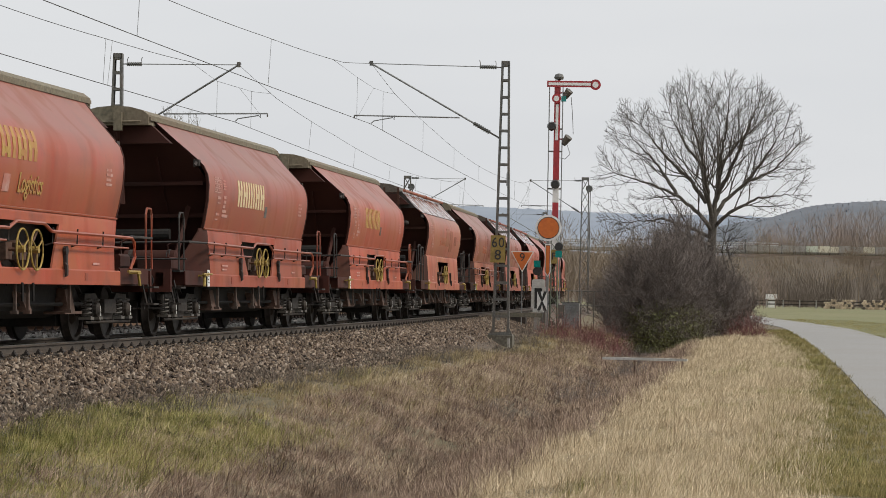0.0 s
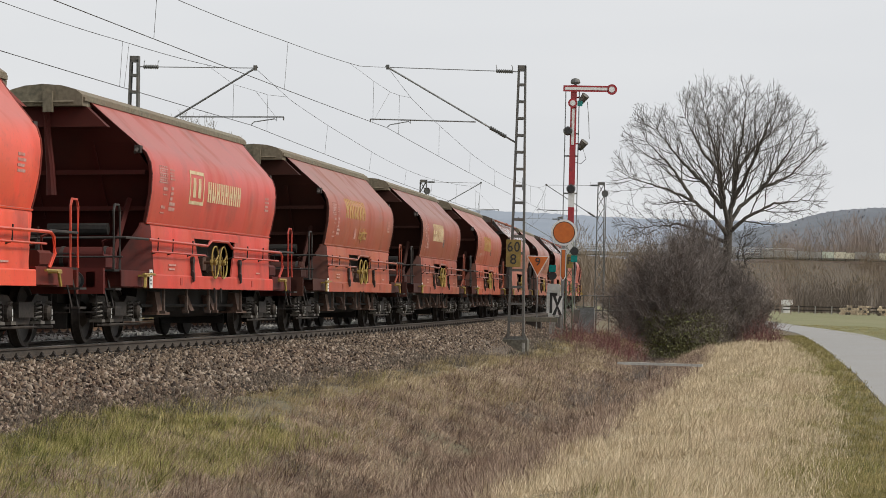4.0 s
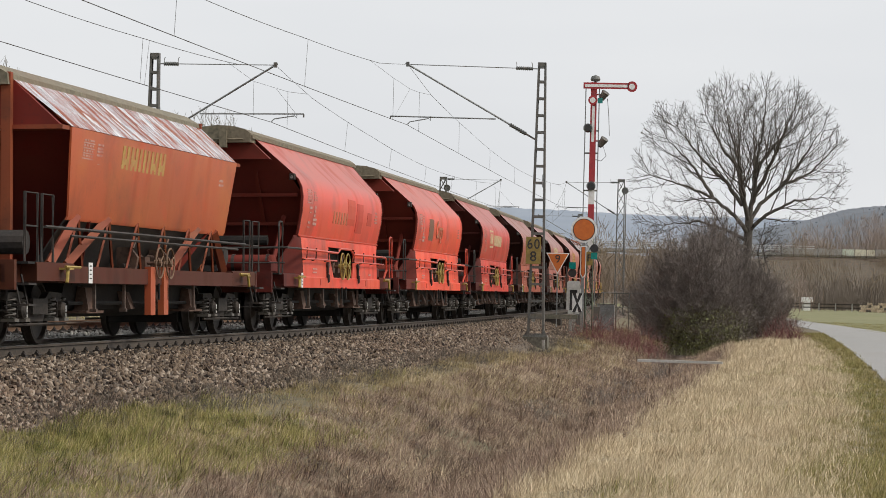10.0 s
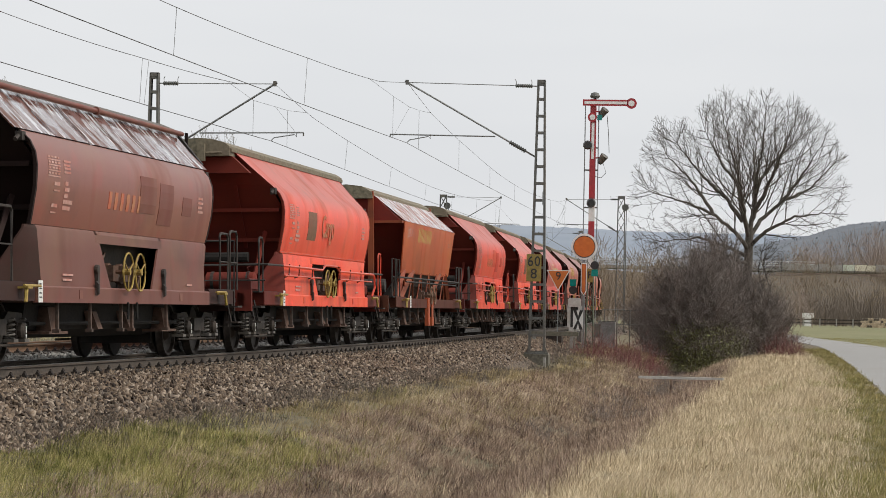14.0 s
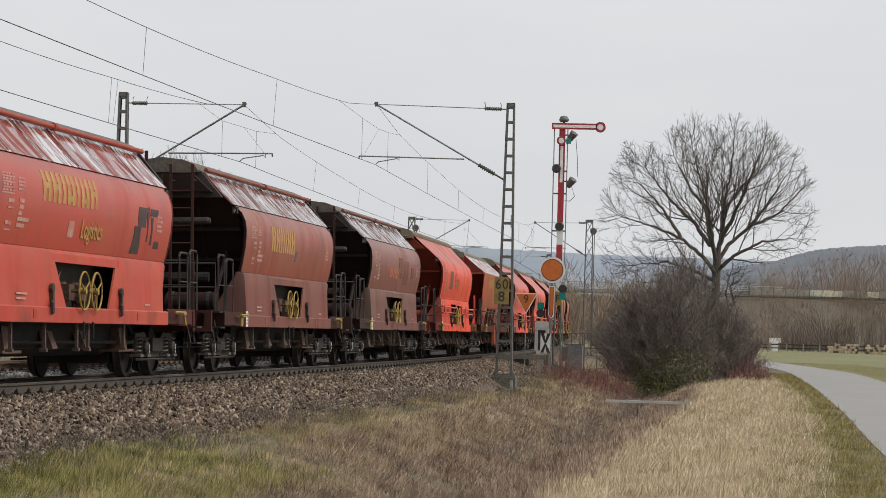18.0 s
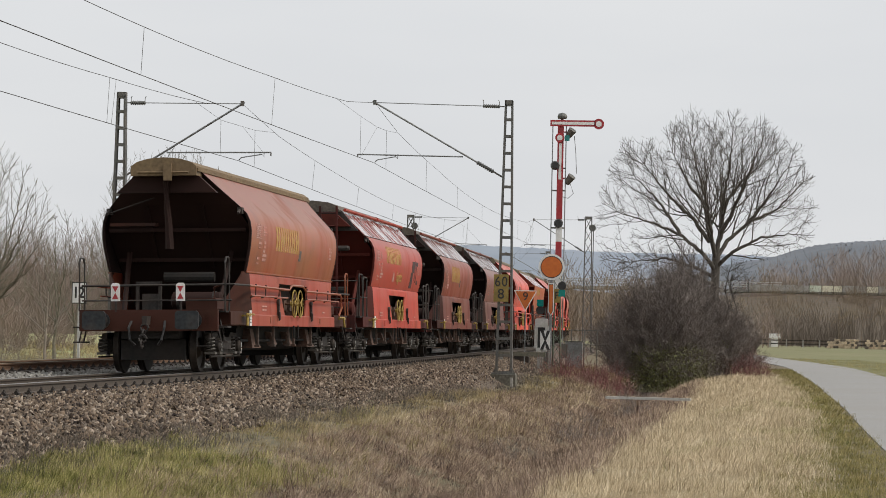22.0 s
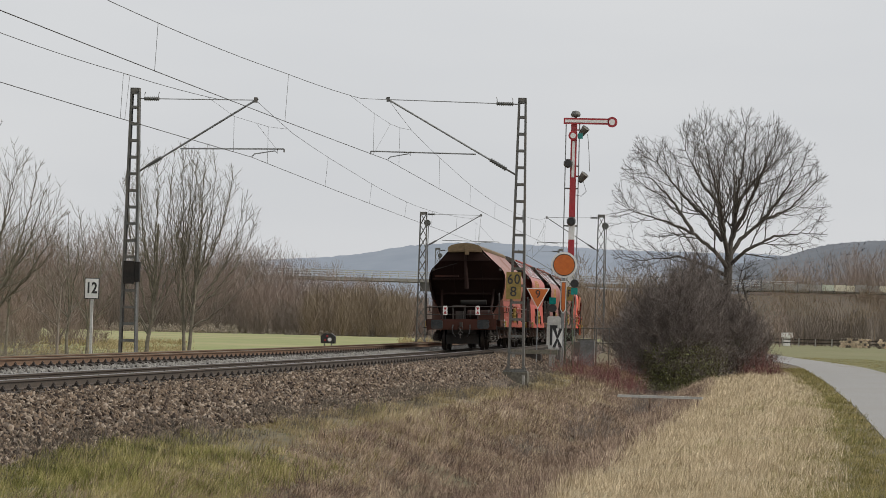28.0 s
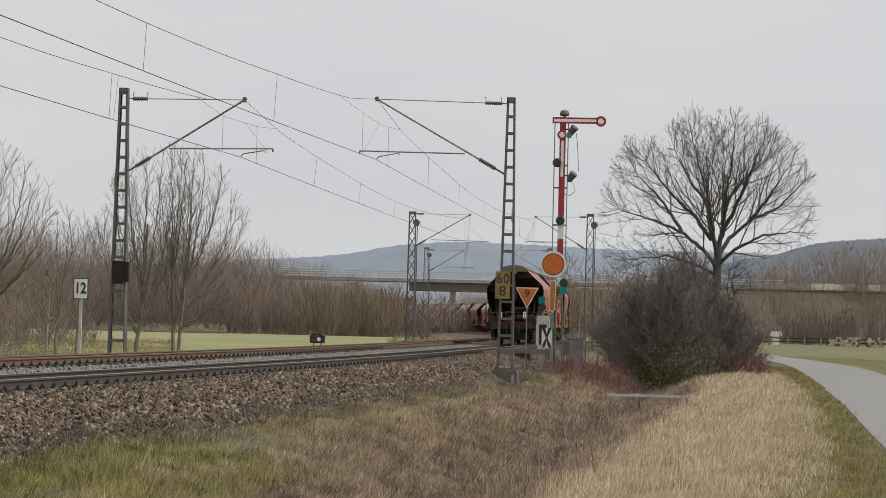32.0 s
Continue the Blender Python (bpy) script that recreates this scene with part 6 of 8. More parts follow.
def low_fence():
    t = thing("low_barrier", frame_at(104.2, 2.75, 0, turn=0), "low weathered timber barrier beside the track", "barrier")
    for x in (-0.7, 0.7):
        part("post", Shape().box((x - 0.06, -0.06, -0.9), (x + 0.06, 0.06, -0.05)), CONCRETE, t)
    part("plank", Shape().box((-0.95, -0.08, -0.10), (0.95, 0.08, 0.06)), TIMBER, t)
    p = thing("point_motor", frame_at(108.0, 2.55, -0.4), "small dark signal wire pulley box in the grass", "trackside box")
    part("case", Shape().box((-0.3, -0.35, -0.4), (0.3, 0.35, 0.28), None, 0.05), DARK, p)
    part("lid", Shape().box((-0.32, -0.37, 0.285), (0.32, 0.37, 0.32)), MAST, p)
    f = thing("pipe_railing", frame_at(118.0, 4.6, 0), "thin grey pipe railing behind the signal", "railing")
    for k in range(6):
        part("post", Shape().tube([(-0.6 + 0.55 * k, 0, -0.9), (-0.6 + 0.55 * k, 0, 0.95)], 0.025, 5), MAST, f)
    for z in (0.3, 0.92):
        part("rail", Shape().tube([(-0.7, 0, z), (2.3, 0, z)], 0.022, 5), MAST, f)
    c = thing("cable_cabinet", frame_at(114.0, 4.25, 0), "small pale grey cabinet behind the signal", "cabinet")
    part("case", Shape().box((-0.3, -0.2, -0.8), (0.4, 0.2, 0.42), None, 0.02), GALV, c)
    part("roof", Shape().box((-0.34, -0.24, 0.425), (0.44, 0.24, 0.47)), MAST, c)


def small_boards():
    t = thing("number_board", frame_at(77.6, -7.49, 0), "white board with the black number twelve on a pale post", "railway sign")
    part("post", Shape().box((-0.034, 0.0, -0.9), (0.034, 0.06, 1.4)), BLEACHED, t)
    b = part("board", Shape().box((-0.21, -0.03, 1.37), (0.21, 0.0, 1.96)), BLACK, t)
    f = part("white_field", Shape().box((-0.185, -0.038, 1.395), (0.185, -0.031, 1.935)), WHITE, b)
    lettering("1", 0.42, BLACK, b, pose(-0.092, -0.042, 1.665) @ UPRIGHT, name="figure", squeeze=0.78)
    lettering("2", 0.42, BLACK, b, pose(0.075, -0.042, 1.665) @ UPRIGHT, name="figure", squeeze=0.78)
    g = thing("ground_signal", frame_at(126.1, -8.15, -0.5), "small dark ground signal box with white lights on legs", "railway signal")
    part("case", Shape().slab([(-0.32, 0.40), (0.32, 0.40), (0.34, 0.72), (0.18, 0.86), (-0.18, 0.86), (-0.34, 0.72)], -0.15, 0.25), BLACK, g)
    for x in (-0.16, 0.16):
        part("leg", Shape().box((x - 0.03, -0.03, -0.3), (x + 0.03, 0.03, 0.4)), GALV, g)
    part("lens", Shape().turned([(-0.18, 0.09), (-0.15, 0.09)], (0.09, 0, 0.58), "y", 12), WHITE, g)
    for x, z in ((-0.12, 0.55), (-0.02, 0.74)):
        part("red_lens", Shape().turned([(-0.17, 0.05), (-0.15, 0.05)], (x, 0, z), "y", 10), SIGNRED, g)


def ditch_pipe():
    t = thing("ditch_rail", frame_at(67.6, 8.75, -0.62, turn=-3), "pale weathered rail laid across the ditch", "pipe")
    part("beam", Shape().box((-1.05, -0.06, -0.028), (0.92, 0.06, 0.028), None, 0.01), BLEACHED, t)
    for x in (-0.3, 0.8):
        part("post", Shape().box((x - 0.02, 0.0, -1.0), (x + 0.02, 0.04, -0.029)), DULLGRASS, t)


home_signal()
distant_signal()
triangle_board()
plate_board()
low_fence()
small_boards()
ditch_pipe()

# ---- grass ----
MOSS = mixed("brown_moss", [(0.05, 0.03, 0.015), (0.12, 0.065, 0.025), (0.20, 0.11, 0.04), (0.16, 0.14, 0.05)], 2.5, 0.5, 0.6)
DEADSTALK = mixed("dead_stalks", [(0.07, 0.05, 0.04), (0.125, 0.09, 0.068), (0.19, 0.14, 0.105), (0.28, 0.215, 0.155)], 2.0, 0.7, 0.5)
WEED = mixed("dark_dead_weeds", [(0.054, 0.0472, 0.0401), (0.102, 0.0873, 0.0708), (0.168, 0.142, 0.112), (0.264, 0.224, 0.177)], 1.6, 0.5, 0.6)
OLIVESTRAW = mixed("olive_straw_grass", [(0.159, 0.126, 0.0649), (0.293, 0.234, 0.124), (0.415, 0.336, 0.183), (0.549, 0.45, 0.26)], 1.6, 0.45, 0.6)
def blades(name, count, s_rng, u_rng, height, mat, label, seed, clump=0.10, per=14, lean=0.35, power=1.5, width=1.0, keep=None):
    """Blades of grass in tufts, one object of stuff."""
    rng = np.random.default_rng(seed)
    nc = count // per
    cs = s_rng[0] + (s_rng[1] - s_rng[0]) * rng.random(nc) ** power
    cu = u_rng[0] + (u_rng[1] - u_rng[0]) * rng.random(nc)
    if keep is not None:
        ok = keep(cs, cu, rng.random(nc))
        cs, cu = cs[ok], cu[ok]
        nc = len(cs)
    hgt = height * (0.30 + 1.05 * rng.random(nc) ** 1.5) * (0.75 + 0.25 * np.sin(cs * 0.8) * np.sin(cu * 1.9 + cs * 0.3))
    la = rng.random(nc) * 6.28
    s = np.repeat(cs, per) + rng.normal(0, clump * 1.6, nc * per)
    u = np.repeat(cu, per) + rng.normal(0, clump, nc * per)
    h = np.repeat(hgt, per) * (0.5 + 0.7 * rng.random(nc * per))
    z = ground_z(s, u) - 0.02
    x, y = on_np(s, u)
    n = len(s)
    w = (0.0021 + 0.000066 * np.clip(y, 20, 130)) * (0.5 + 0.9 * rng.random(n)) * width
    a = np.arctan2(u - np.repeat(cu, per), s - np.repeat(cs, per)) + 1.3 + rng.normal(0, 0.7, n)
    k = np.clip(np.abs(rng.normal(lean, 0.42, n)), 0, 1.45)      # radians from upright
    tuft = np.repeat(rng.normal(0, 0.30, (nc, 2)) + np.array([0.20, 0.0]), per, 0)      # each tuft leans its own way, most to the right
    tx, ty, tz = (np.cos(a) * np.sin(k) + tuft[:, 0]) * h, (np.sin(a) * np.sin(k) + tuft[:, 1]) * h, np.cos(k) * h
    b = rng.random(n) * 3.14
    dx, dy = np.cos(b) * w, np.sin(b) * w * 0.5
    droop = np.where(k > 0.7, 0.6, 1.0) * rng.uniform(0.85, 1.0, n)
    v = np.stack([np.stack([x - dx, y - dy, z], -1), np.stack([x + dx, y + dy, z], -1), np.stack([x + tx, y + ty, z + tz * droop + 0.03], -1)], 1).reshape(-1, 3)
    f = (np.arange(n) * 3)[:, None] + np.arange(3)
    return tagged(new(name, mesh_np(name, v, f, mat)), label, "grass", kind="stuff")


def grasses():
    patch = lambda s, u: np.sin(s * 0.55 + 1.1) * np.sin(u * 1.3 + s * 0.21) + 0.5 * np.sin(s * 1.3 - u * 2.1)
    blades("green_grass", 190000, (28, 56), (3.8, 6.0), 0.19, FRESH, "short green grass tufts at the foot of the ballast", 11, 0.06, 22, 0.6, 1.1,
           keep=lambda s, u, r: r < np.clip((42 - s) / 2.5, 0.02, 1) * np.clip(0.85 + 0.6 * patch(s, u), 0.12, 1))
    blades("ballast_edge_grass", 90000, (30, 120), (3.2, 4.5), 0.20, WEED, "dark grey dead weeds at the ballast's edge", 12, 0.10, 18, 0.7, keep=lambda s, u, r: r < np.clip(0.7 + 0.6 * patch(s * 1.3, u), 0.1, 1))
    blades("pale_edge_grass", 110000, (34, 120), (3.9, 6.4), 0.22, OLIVESTRAW, "yellowish dry grass on the berm below the ballast", 13, 0.10, 20, 0.6, 1.2,
           keep=lambda s, u, r: r < np.clip(0.7 + 0.6 * patch(s, u), 0.15, 1) * np.where(s < 45, 0.6, 1.0))
    blades("ditch_grass", 390000, (28, 108), (5.0, 9.5), 0.30, DULLGRASS, "tangled dead brown grass in the ditch", 14, 0.09, 22, 0.85,
           keep=lambda s, u, r: (s > 42 + 2.5 * np.sin(u * 3)) | (u > 6.0) | (r < 0.35))
    blades("ditch_straw", 150000, (28, 110), (4.6, 9.4), 0.30, STRAW, "bleached straw tufts in the ditch", 15, 0.11, 24, 0.8,
           keep=lambda s, u, r: r < np.clip(0.9 * patch(s * 0.8 + 3, u * 0.8), 0.08, 1) * ((s > 47) | (u > 6.6)))
    blades("bank_straw", 520000, (27, 122), (9.3, 12.5), 0.25, STRAW, "straw-coloured dry grass on the bank", 16, 0.10, 22, 0.85,
           keep=lambda s, u, r: r < np.clip((12.6 - u) / 0.9, 0, 1) * np.clip(0.9 + 0.4 * patch(s, u), 0.3, 1))
    blades("verge_grass", 210000, (30, 130), (11.6, 14.6), 0.12, VERGE, "short olive and straw verge beside the road", 17, 0.06, 18, 0.6, 1.9,
           keep=lambda s, u, r: u < road_u(s) - 0.06)
    blades("bank_green", 90000, (29, 75), (10.2, 12.8), 0.15, FRESH, "green grass showing between the straw on the bank", 19, 0.10, 20, 0.7, 1.1,
           keep=lambda s, u, r: r < np.clip(patch(s + 1.5, u * 1.2) + 0.05, 0, 1))
    blades("moss_mat", 24000, (28, 37), (3.5, 4.7), 0.035, MOSS, "low brown and orange moss at the ballast's foot", 20, 0.10, 30, 0.9, 1.0, 2.0,
           keep=lambda s, u, r: r < np.clip(patch(s * 2.1, u * 2) - 0.1, 0, 1))
    blades("meadow_edge_grass", 70000, (96, 200), (-40, -11), 0.55, OLIVESTRAW, "rough yellowish grass beyond the far track", 25, 0.25, 20, 0.5, 1.0, 1.6,
           keep=lambda s, u, r: (on_np(s, u)[0] / on_np(s, u)[1] < -0.098) & (r < np.clip(0.6 + 0.6 * patch(s * 0.3, u * 0.5), 0.1, 1)))
    blades("far_verge", 30000, (70, 190), (16.9, 24), 0.10, VERGE, "short olive grass across the road", 18, 0.2, 16, 0.5, 1.0)


grasses()


# ---- twigs, shrubs and trees ----
def tubes(segs, mat, name, sides=3):
    """Tapered twigs from a list of (from, to, radius, radius)."""
    a = np.array([s[0] for s in segs], float)
    b = np.array([s[1] for s in segs], float)
    ra = np.array([s[2] for s in segs], float)[:, None]
    rb = np.array([s[3] for s in segs], float)[:, None]
    d = b - a
    d /= np.maximum(np.linalg.norm(d, axis=1, keepdims=True), 1e-9)
    ref = np.where(np.abs(d[:, 2:3]) > 0.9, [[1.0, 0, 0]], [[0, 0, 1.0]])
    e = np.cross(d, ref)
    e /= np.linalg.norm(e, axis=1, keepdims=True)
    g = np.cross(d, e)
    v = []
    for p, r in ((a, ra), (b, rb)):
        for k in range(sides):
            q = 2 * math.pi * k / sides
            v.append(p + (e * math.cos(q) + g * math.sin(q)) * r)
    n = len(a)
    v = np.stack(v, 1).reshape(-1, 3)
    i = np.arange(n) * 2 * sides
    f = np.concatenate([np.stack([i + k, i + (k + 1) % sides, i + sides + (k + 1) % sides, i + sides + k], -1) for k in range(sides)])
    return mesh_np(name, v, f, mat)


def grow(segs, p, d, length, r, level, rnd, up=0.12, kids=1.25, steps=4, spread=0.75, wob=0.16, thin=0.003):
    p, d = Vector(p), Vector(d).normalized()
    for k in range(steps):
        q = p + d * (length / steps)
        r2 = max(r * (0.82 if level else 0.7), thin)
        segs.append((p[:], q[:], r, r2))
        p, r = q, r2
        d = (d + Vector((rnd.gauss(0, wob), rnd.gauss(0, wob), rnd.gauss(0, wob) + up))).normalized()
        if level and (k or level < 3):
            for _ in range(int(kids) + (rnd.random() < kids % 1)):
                side = d.orthogonal().normalized()
                side.rotate(Matrix.Rotation(rnd.random() * 6.283, 3, d))
                c = (d + side * spread * rnd.uniform(0.7, 1.3)).normalized()
                grow(segs, p, c, length * rnd.uniform(0.38, 0.60), r * 0.66, level - 1, rnd, up, kids, max(steps - 1, 2), spread, wob, thin)


def crown_tree(name, m, trunk, radii, limbs, room, centre, label, seed, limb_r=0.06, scale=1.0, up=0.05, outward=0.07, angle=(0.5, 0.95), bark=None, group="", first=3, dense=0.66, fine=1.0):
    """A bare tree. limbs: paths of the main limbs; room: upper and lower outline of the crown over x, and its depth; shoots fork off and bend
    outwards and upwards until they leave that room."""
    rnd = random.Random(seed)
    bark = bark or BARK
    t = thing(name, m, label, "tree", group)
    top, low, deep = room
    tops, lows = ([p[0] for p in top], [p[1] for p in top]), ([p[0] for p in low], [p[1] for p in low])
    heart = Vector(centre)
    stout, slim = [], []

    def inside(p, slack):
        return tops[0][0] + slack < p.x < tops[0][-1] - slack and abs(p.y) < deep and np.interp(p.x, *lows) < p.z < np.interp(p.x, *tops) - slack

    def fork(p, d, turn, r, level, f):
        side = d.orthogonal().normalized()
        side.rotate(Matrix.Rotation(turn, 3, d))
        a = rnd.uniform(*angle)
        reach = (0.0, 0.40, 0.95, 2.1)[level] * rnd.uniform(0.6, 1.2) * (1.15 - 0.5 * f) * scale
        shoot(p, (d * math.cos(a) + side * math.sin(a)).normalized(), reach, max(r * 0.5, (0.0, 0.0062, 0.0088, 0.014)[level] * fine), level - 1)

    def shoot(p, d, length, r, level):
        n = max(2, round(length / 0.17))
        turn, slack = rnd.random() * 6.283, min(0.9, rnd.expovariate(2.6)) - 0.12
        for k in range(n):
            f = (k + 1) / n
            q = p + d * (length / n)
            ra, rb = r * (1 - 0.55 * k / n), r * (1 - 0.55 * f)
            slim.append((p[:], q[:], ra, rb))
            if not inside(q, slack):
                return
            p = q
            d = (d + (p - heart).normalized() * outward + Vector((rnd.gauss(0, 0.07), rnd.gauss(0, 0.07), rnd.gauss(0, 0.07) + up))).normalized()
            if level and f > 0.15 and rnd.random() < (0, 0.62, 0.66)[level]:
                turn += 2.4 + rnd.gauss(0, 0.5)
                fork(p, d, turn, rb, level, f)
        if level:
            for k in (0, 1):
                fork(p, d, turn + 3.14 * k, rb, level, 0.6)

    for path in limbs:
        pts = [Vector(q) for q in path]
        whole = sum((b - a).length for a, b in zip(pts, pts[1:]))
        gone, turn, last, r = 0.0, rnd.random() * 6.283, pts[0], limb_r * min(1.2, 0.35 + 0.2 * whole)
        for a, b in zip(pts, pts[1:]):
            n = max(1, round((b - a).length / 0.2))
            for k in range(n):
                q = a.lerp(b, (k + 1) / n) + Vector([rnd.gauss(0, 0.022) for _ in range(3)])
                f0, f1 = gone / whole, (gone + (q - last).length) / whole
                ra, rb = r * (1 - 0.82 * f0), r * (1 - 0.82 * f1)
                (stout if rb > 0.03 else slim).append((last[:], q[:], ra, rb))
                d = (q - last).normalized()
                gone += (q - last).length
                last = q
                if f1 > 0.2 and rnd.random() < dense:
                    turn += 2.4 + rnd.gauss(0, 0.5)
                    fork(q, d, turn, rb, first, f1)
        for k in range(3):
            fork(last, d, turn + 2.1 * k, 0.014 * fine, first, 0.5)
    n = len(trunk)
    girth = [radii[0] + (radii[1] - radii[0]) * k / (n - 1) for k in range(n)]
    part("trunk", tubes([(trunk[k], trunk[k + 1], girth[k], girth[k + 1]) for k in range(n - 1)], bark, "trunk", 12), None, t)
    if stout:
        part("limb_wood", tubes(stout, bark, "limb_wood", 8), None, t, "stout bare limbs")
    part("crown", tubes(slim, bark, "crown"), None, t, "bare branching twigs")
    return t


def big_ash():
    top = [(-5.2, 7.0), (-4.6, 8.9), (-4.0, 10.1), (-2.4, 10.1), (-1.7, 11.2), (0.5, 11.5), (2.1, 11.0), (2.7, 10.3), (3.5, 9.7), (4.4, 7.9)]
    low = [(-5.2, 5.6), (-4.8, 4.2), (-3.0, 3.9), (-1.0, 4.6), (0.0, 5.0), (1.0, 4.8), (2.6, 4.8), (3.9, 5.6), (4.4, 6.6)]
    trunk = [(0, 0, -0.5), (0.0, 0, 1.2), (-0.06, 0, 2.8), (-0.02, 0.0, 4.2), (0.02, 0.05, 5.2)]
    limbs = [[(0, 0, 5.0), (0.22, 0.1, 6.2), (0.30, 0.2, 7.6), (0.55, 0.1, 9.0), (0.62, 0.1, 10.4)], [(0, 0, 5.0), (-0.40, -0.2, 6.2), (-0.52, -0.3, 7.6), (-0.95, -0.2, 9.0), (-1.25, -0.2, 10.2)],
             [(0, 0, 4.3), (-0.5, -0.4, 5.0), (-1.6, -0.7, 5.9), (-2.9, -0.8, 6.4), (-4.3, -0.8, 6.8)], [(-0.3, 0, 5.6), (-1.0, 0.5, 6.6), (-2.0, 0.9, 7.5), (-3.2, 1.0, 9.0)],
             [(0, 0, 4.9), (0.5, 0.4, 5.7), (1.4, 0.8, 6.5), (2.6, 1.0, 7.1), (3.7, 1.0, 8.3)], [(0, 0, 4.5), (0.7, -0.5, 5.2), (1.9, -0.9, 5.8), (3.4, -1.0, 6.0)],
             [(0.2, 0, 6.0), (0.7, -0.4, 7.0), (1.3, -0.8, 8.4), (1.9, -0.9, 10.0)], [(0, 0, 5.1), (0.2, 1.0, 6.4), (0.2, 2.0, 7.8), (0.3, 2.6, 9.2)], [(0, 0, 4.9), (-0.3, -1.0, 6.2), (-0.5, -2.0, 7.5), (-0.8, -2.5, 8.8)],
             [(0, 0, 4.0), (-0.9, 0.4, 4.5), (-2.2, 0.7, 4.9), (-3.6, 0.8, 4.7)], [(0.3, 0.1, 7.2), (1.0, 0.6, 8.2), (2.2, 0.9, 9.4)], [(-0.5, -0.3, 7.2), (-1.2, -0.5, 8.0), (-2.0, -0.6, 9.4)],
             [(-1.6, -0.7, 5.9), (-2.4, -0.4, 7.2), (-3.6, -0.2, 8.4)], [(1.4, 0.8, 6.5), (2.2, 0.2, 7.6), (3.0, 0.0, 8.9)], [(0.1, 0, 3.6), (-0.8, -0.6, 4.1), (-1.9, -0.9, 4.2), (-3.0, -1.0, 3.9)]]
    t = crown_tree("ash_tree", frame_at(119.7, 10.2, -0.75), trunk, (0.24, 0.17), limbs, (top, low, 4.0), (0.0, 0.0, 5.2), "tall bare ash tree with a wide rounded crown", 22, 0.085)
    rnd = random.Random(5)
    stems = [[(0.25, -0.4, -0.4), (0.48, -0.4, 1.2), (0.30, -0.4, 2.0), (0.62, -0.4, 2.7), (0.40, -0.4, 3.5), (0.55, -0.4, 4.3)],
             [(0.45, -0.5, -0.4), (0.75, -0.5, 1.6), (0.62, -0.5, 2.2), (0.95, -0.5, 2.6), (0.72, -0.5, 3.3), (0.60, -0.4, 3.9)],
             [(-0.3, -0.4, -0.4), (-0.42, -0.4, 1.4), (-0.28, -0.4, 2.4), (-0.55, -0.4, 3.2), (-0.45, -0.4, 4.0)]]
    shoots = []
    for path in stems:
        part("side_stem", Shape().tube(path, [0.11 - 0.018 * k for k in range(len(path))], 7), BARK, t, "gnarled side stem")
        for q in path[2:]:
            for _ in range(4):
                grow(shoots, q, (rnd.uniform(-1, 1), rnd.uniform(-1, 0.3), rnd.uniform(0.1, 0.9)), rnd.uniform(0.5, 1.1), 0.016, 2, rnd, 0.05, 1.2, 4, 0.8, 0.22, 0.005)
    part("side_growth", tubes(shoots, BARK, "side_growth"), None, t, "tangled shoots round the trunk")


big_ash()


def shrub(name, m, count, rx, ry, h, mat, label, seed, level=2, r=0.02, up=0.10, kids=1.0, flat=0.5, ivy=0, cat="shrub"):
    rnd = random.Random(seed)
    t = thing(name, m, label, cat)
    segs = []
    for _ in range(count):
        a, q = rnd.random() * 6.283, math.sqrt(rnd.random())
        x, y = rx * q * math.cos(a), ry * q * math.sin(a)
        top = h * math.sqrt(max(1 - q * q, 0.04)) * rnd.uniform(0.55, 1.0)
        d = (x / rx * flat + rnd.gauss(0, 0.25), y / ry * flat + rnd.gauss(0, 0.25), 1.0)
        grow(segs, (x * 0.8, y * 0.8, -0.25), d, top * 0.60, r * rnd.uniform(0.5, 1.2), level, rnd, up, kids, 3, 0.95, 0.2)
    part("crown", tubes(segs, mat, "crown"), None, t, "dense bare twigs")
    if ivy:
        rng = np.random.default_rng(seed)
        n = ivy
        a, q = rng.random(n) * 6.283, np.sqrt(rng.random(n))
        x, y = rx * 0.62 * q * np.cos(a) + 0.35, -ry * 0.98 * np.abs(np.sin(a)) * (0.75 + 0.25 * q)
        z = 2.6 * rng.random(n) ** 1.6 * (1 - 0.45 * q * np.abs(np.cos(a))) * (0.75 + 0.25 * np.sin(3.1 * x + seed))
        c = np.stack([x, y, z], -1)
        g = rng.normal(0, 1, (n, 2, 3)) * 0.015
        v = np.stack([c - g[:, 0], c + g[:, 1], c + g[:, 0], c - g[:, 1]], 1).reshape(-1, 3)
        fc = (np.arange(n) * 4)[:, None] + np.arange(4)
        canes = []
        for _ in range(ivy // 60):
            p = Vector((rx * rnd.uniform(-0.45, 0.65) + 0.2, -ry * rnd.uniform(0.7, 0.98), -0.2))
            dx, hz = rnd.uniform(-0.9, 0.9), rnd.uniform(0.7, 2.3)
            arch = [p + Vector((dx * f, -0.25 * f, hz * math.sin(f * rnd.uniform(1.9, 2.3)))) for f in (0, 0.25, 0.5, 0.75, 1.0)]
            canes += [(q0[:], q1[:], 0.0065, 0.005) for q0, q1 in zip(arch, arch[1:])]
        part("canes", tubes(canes, IVY, "canes"), None, t, "arching green bramble canes")
        part("leaves", mesh_np("leaves", v, f, IVY), None, t, "dark evergreen bramble leaves")
    return t


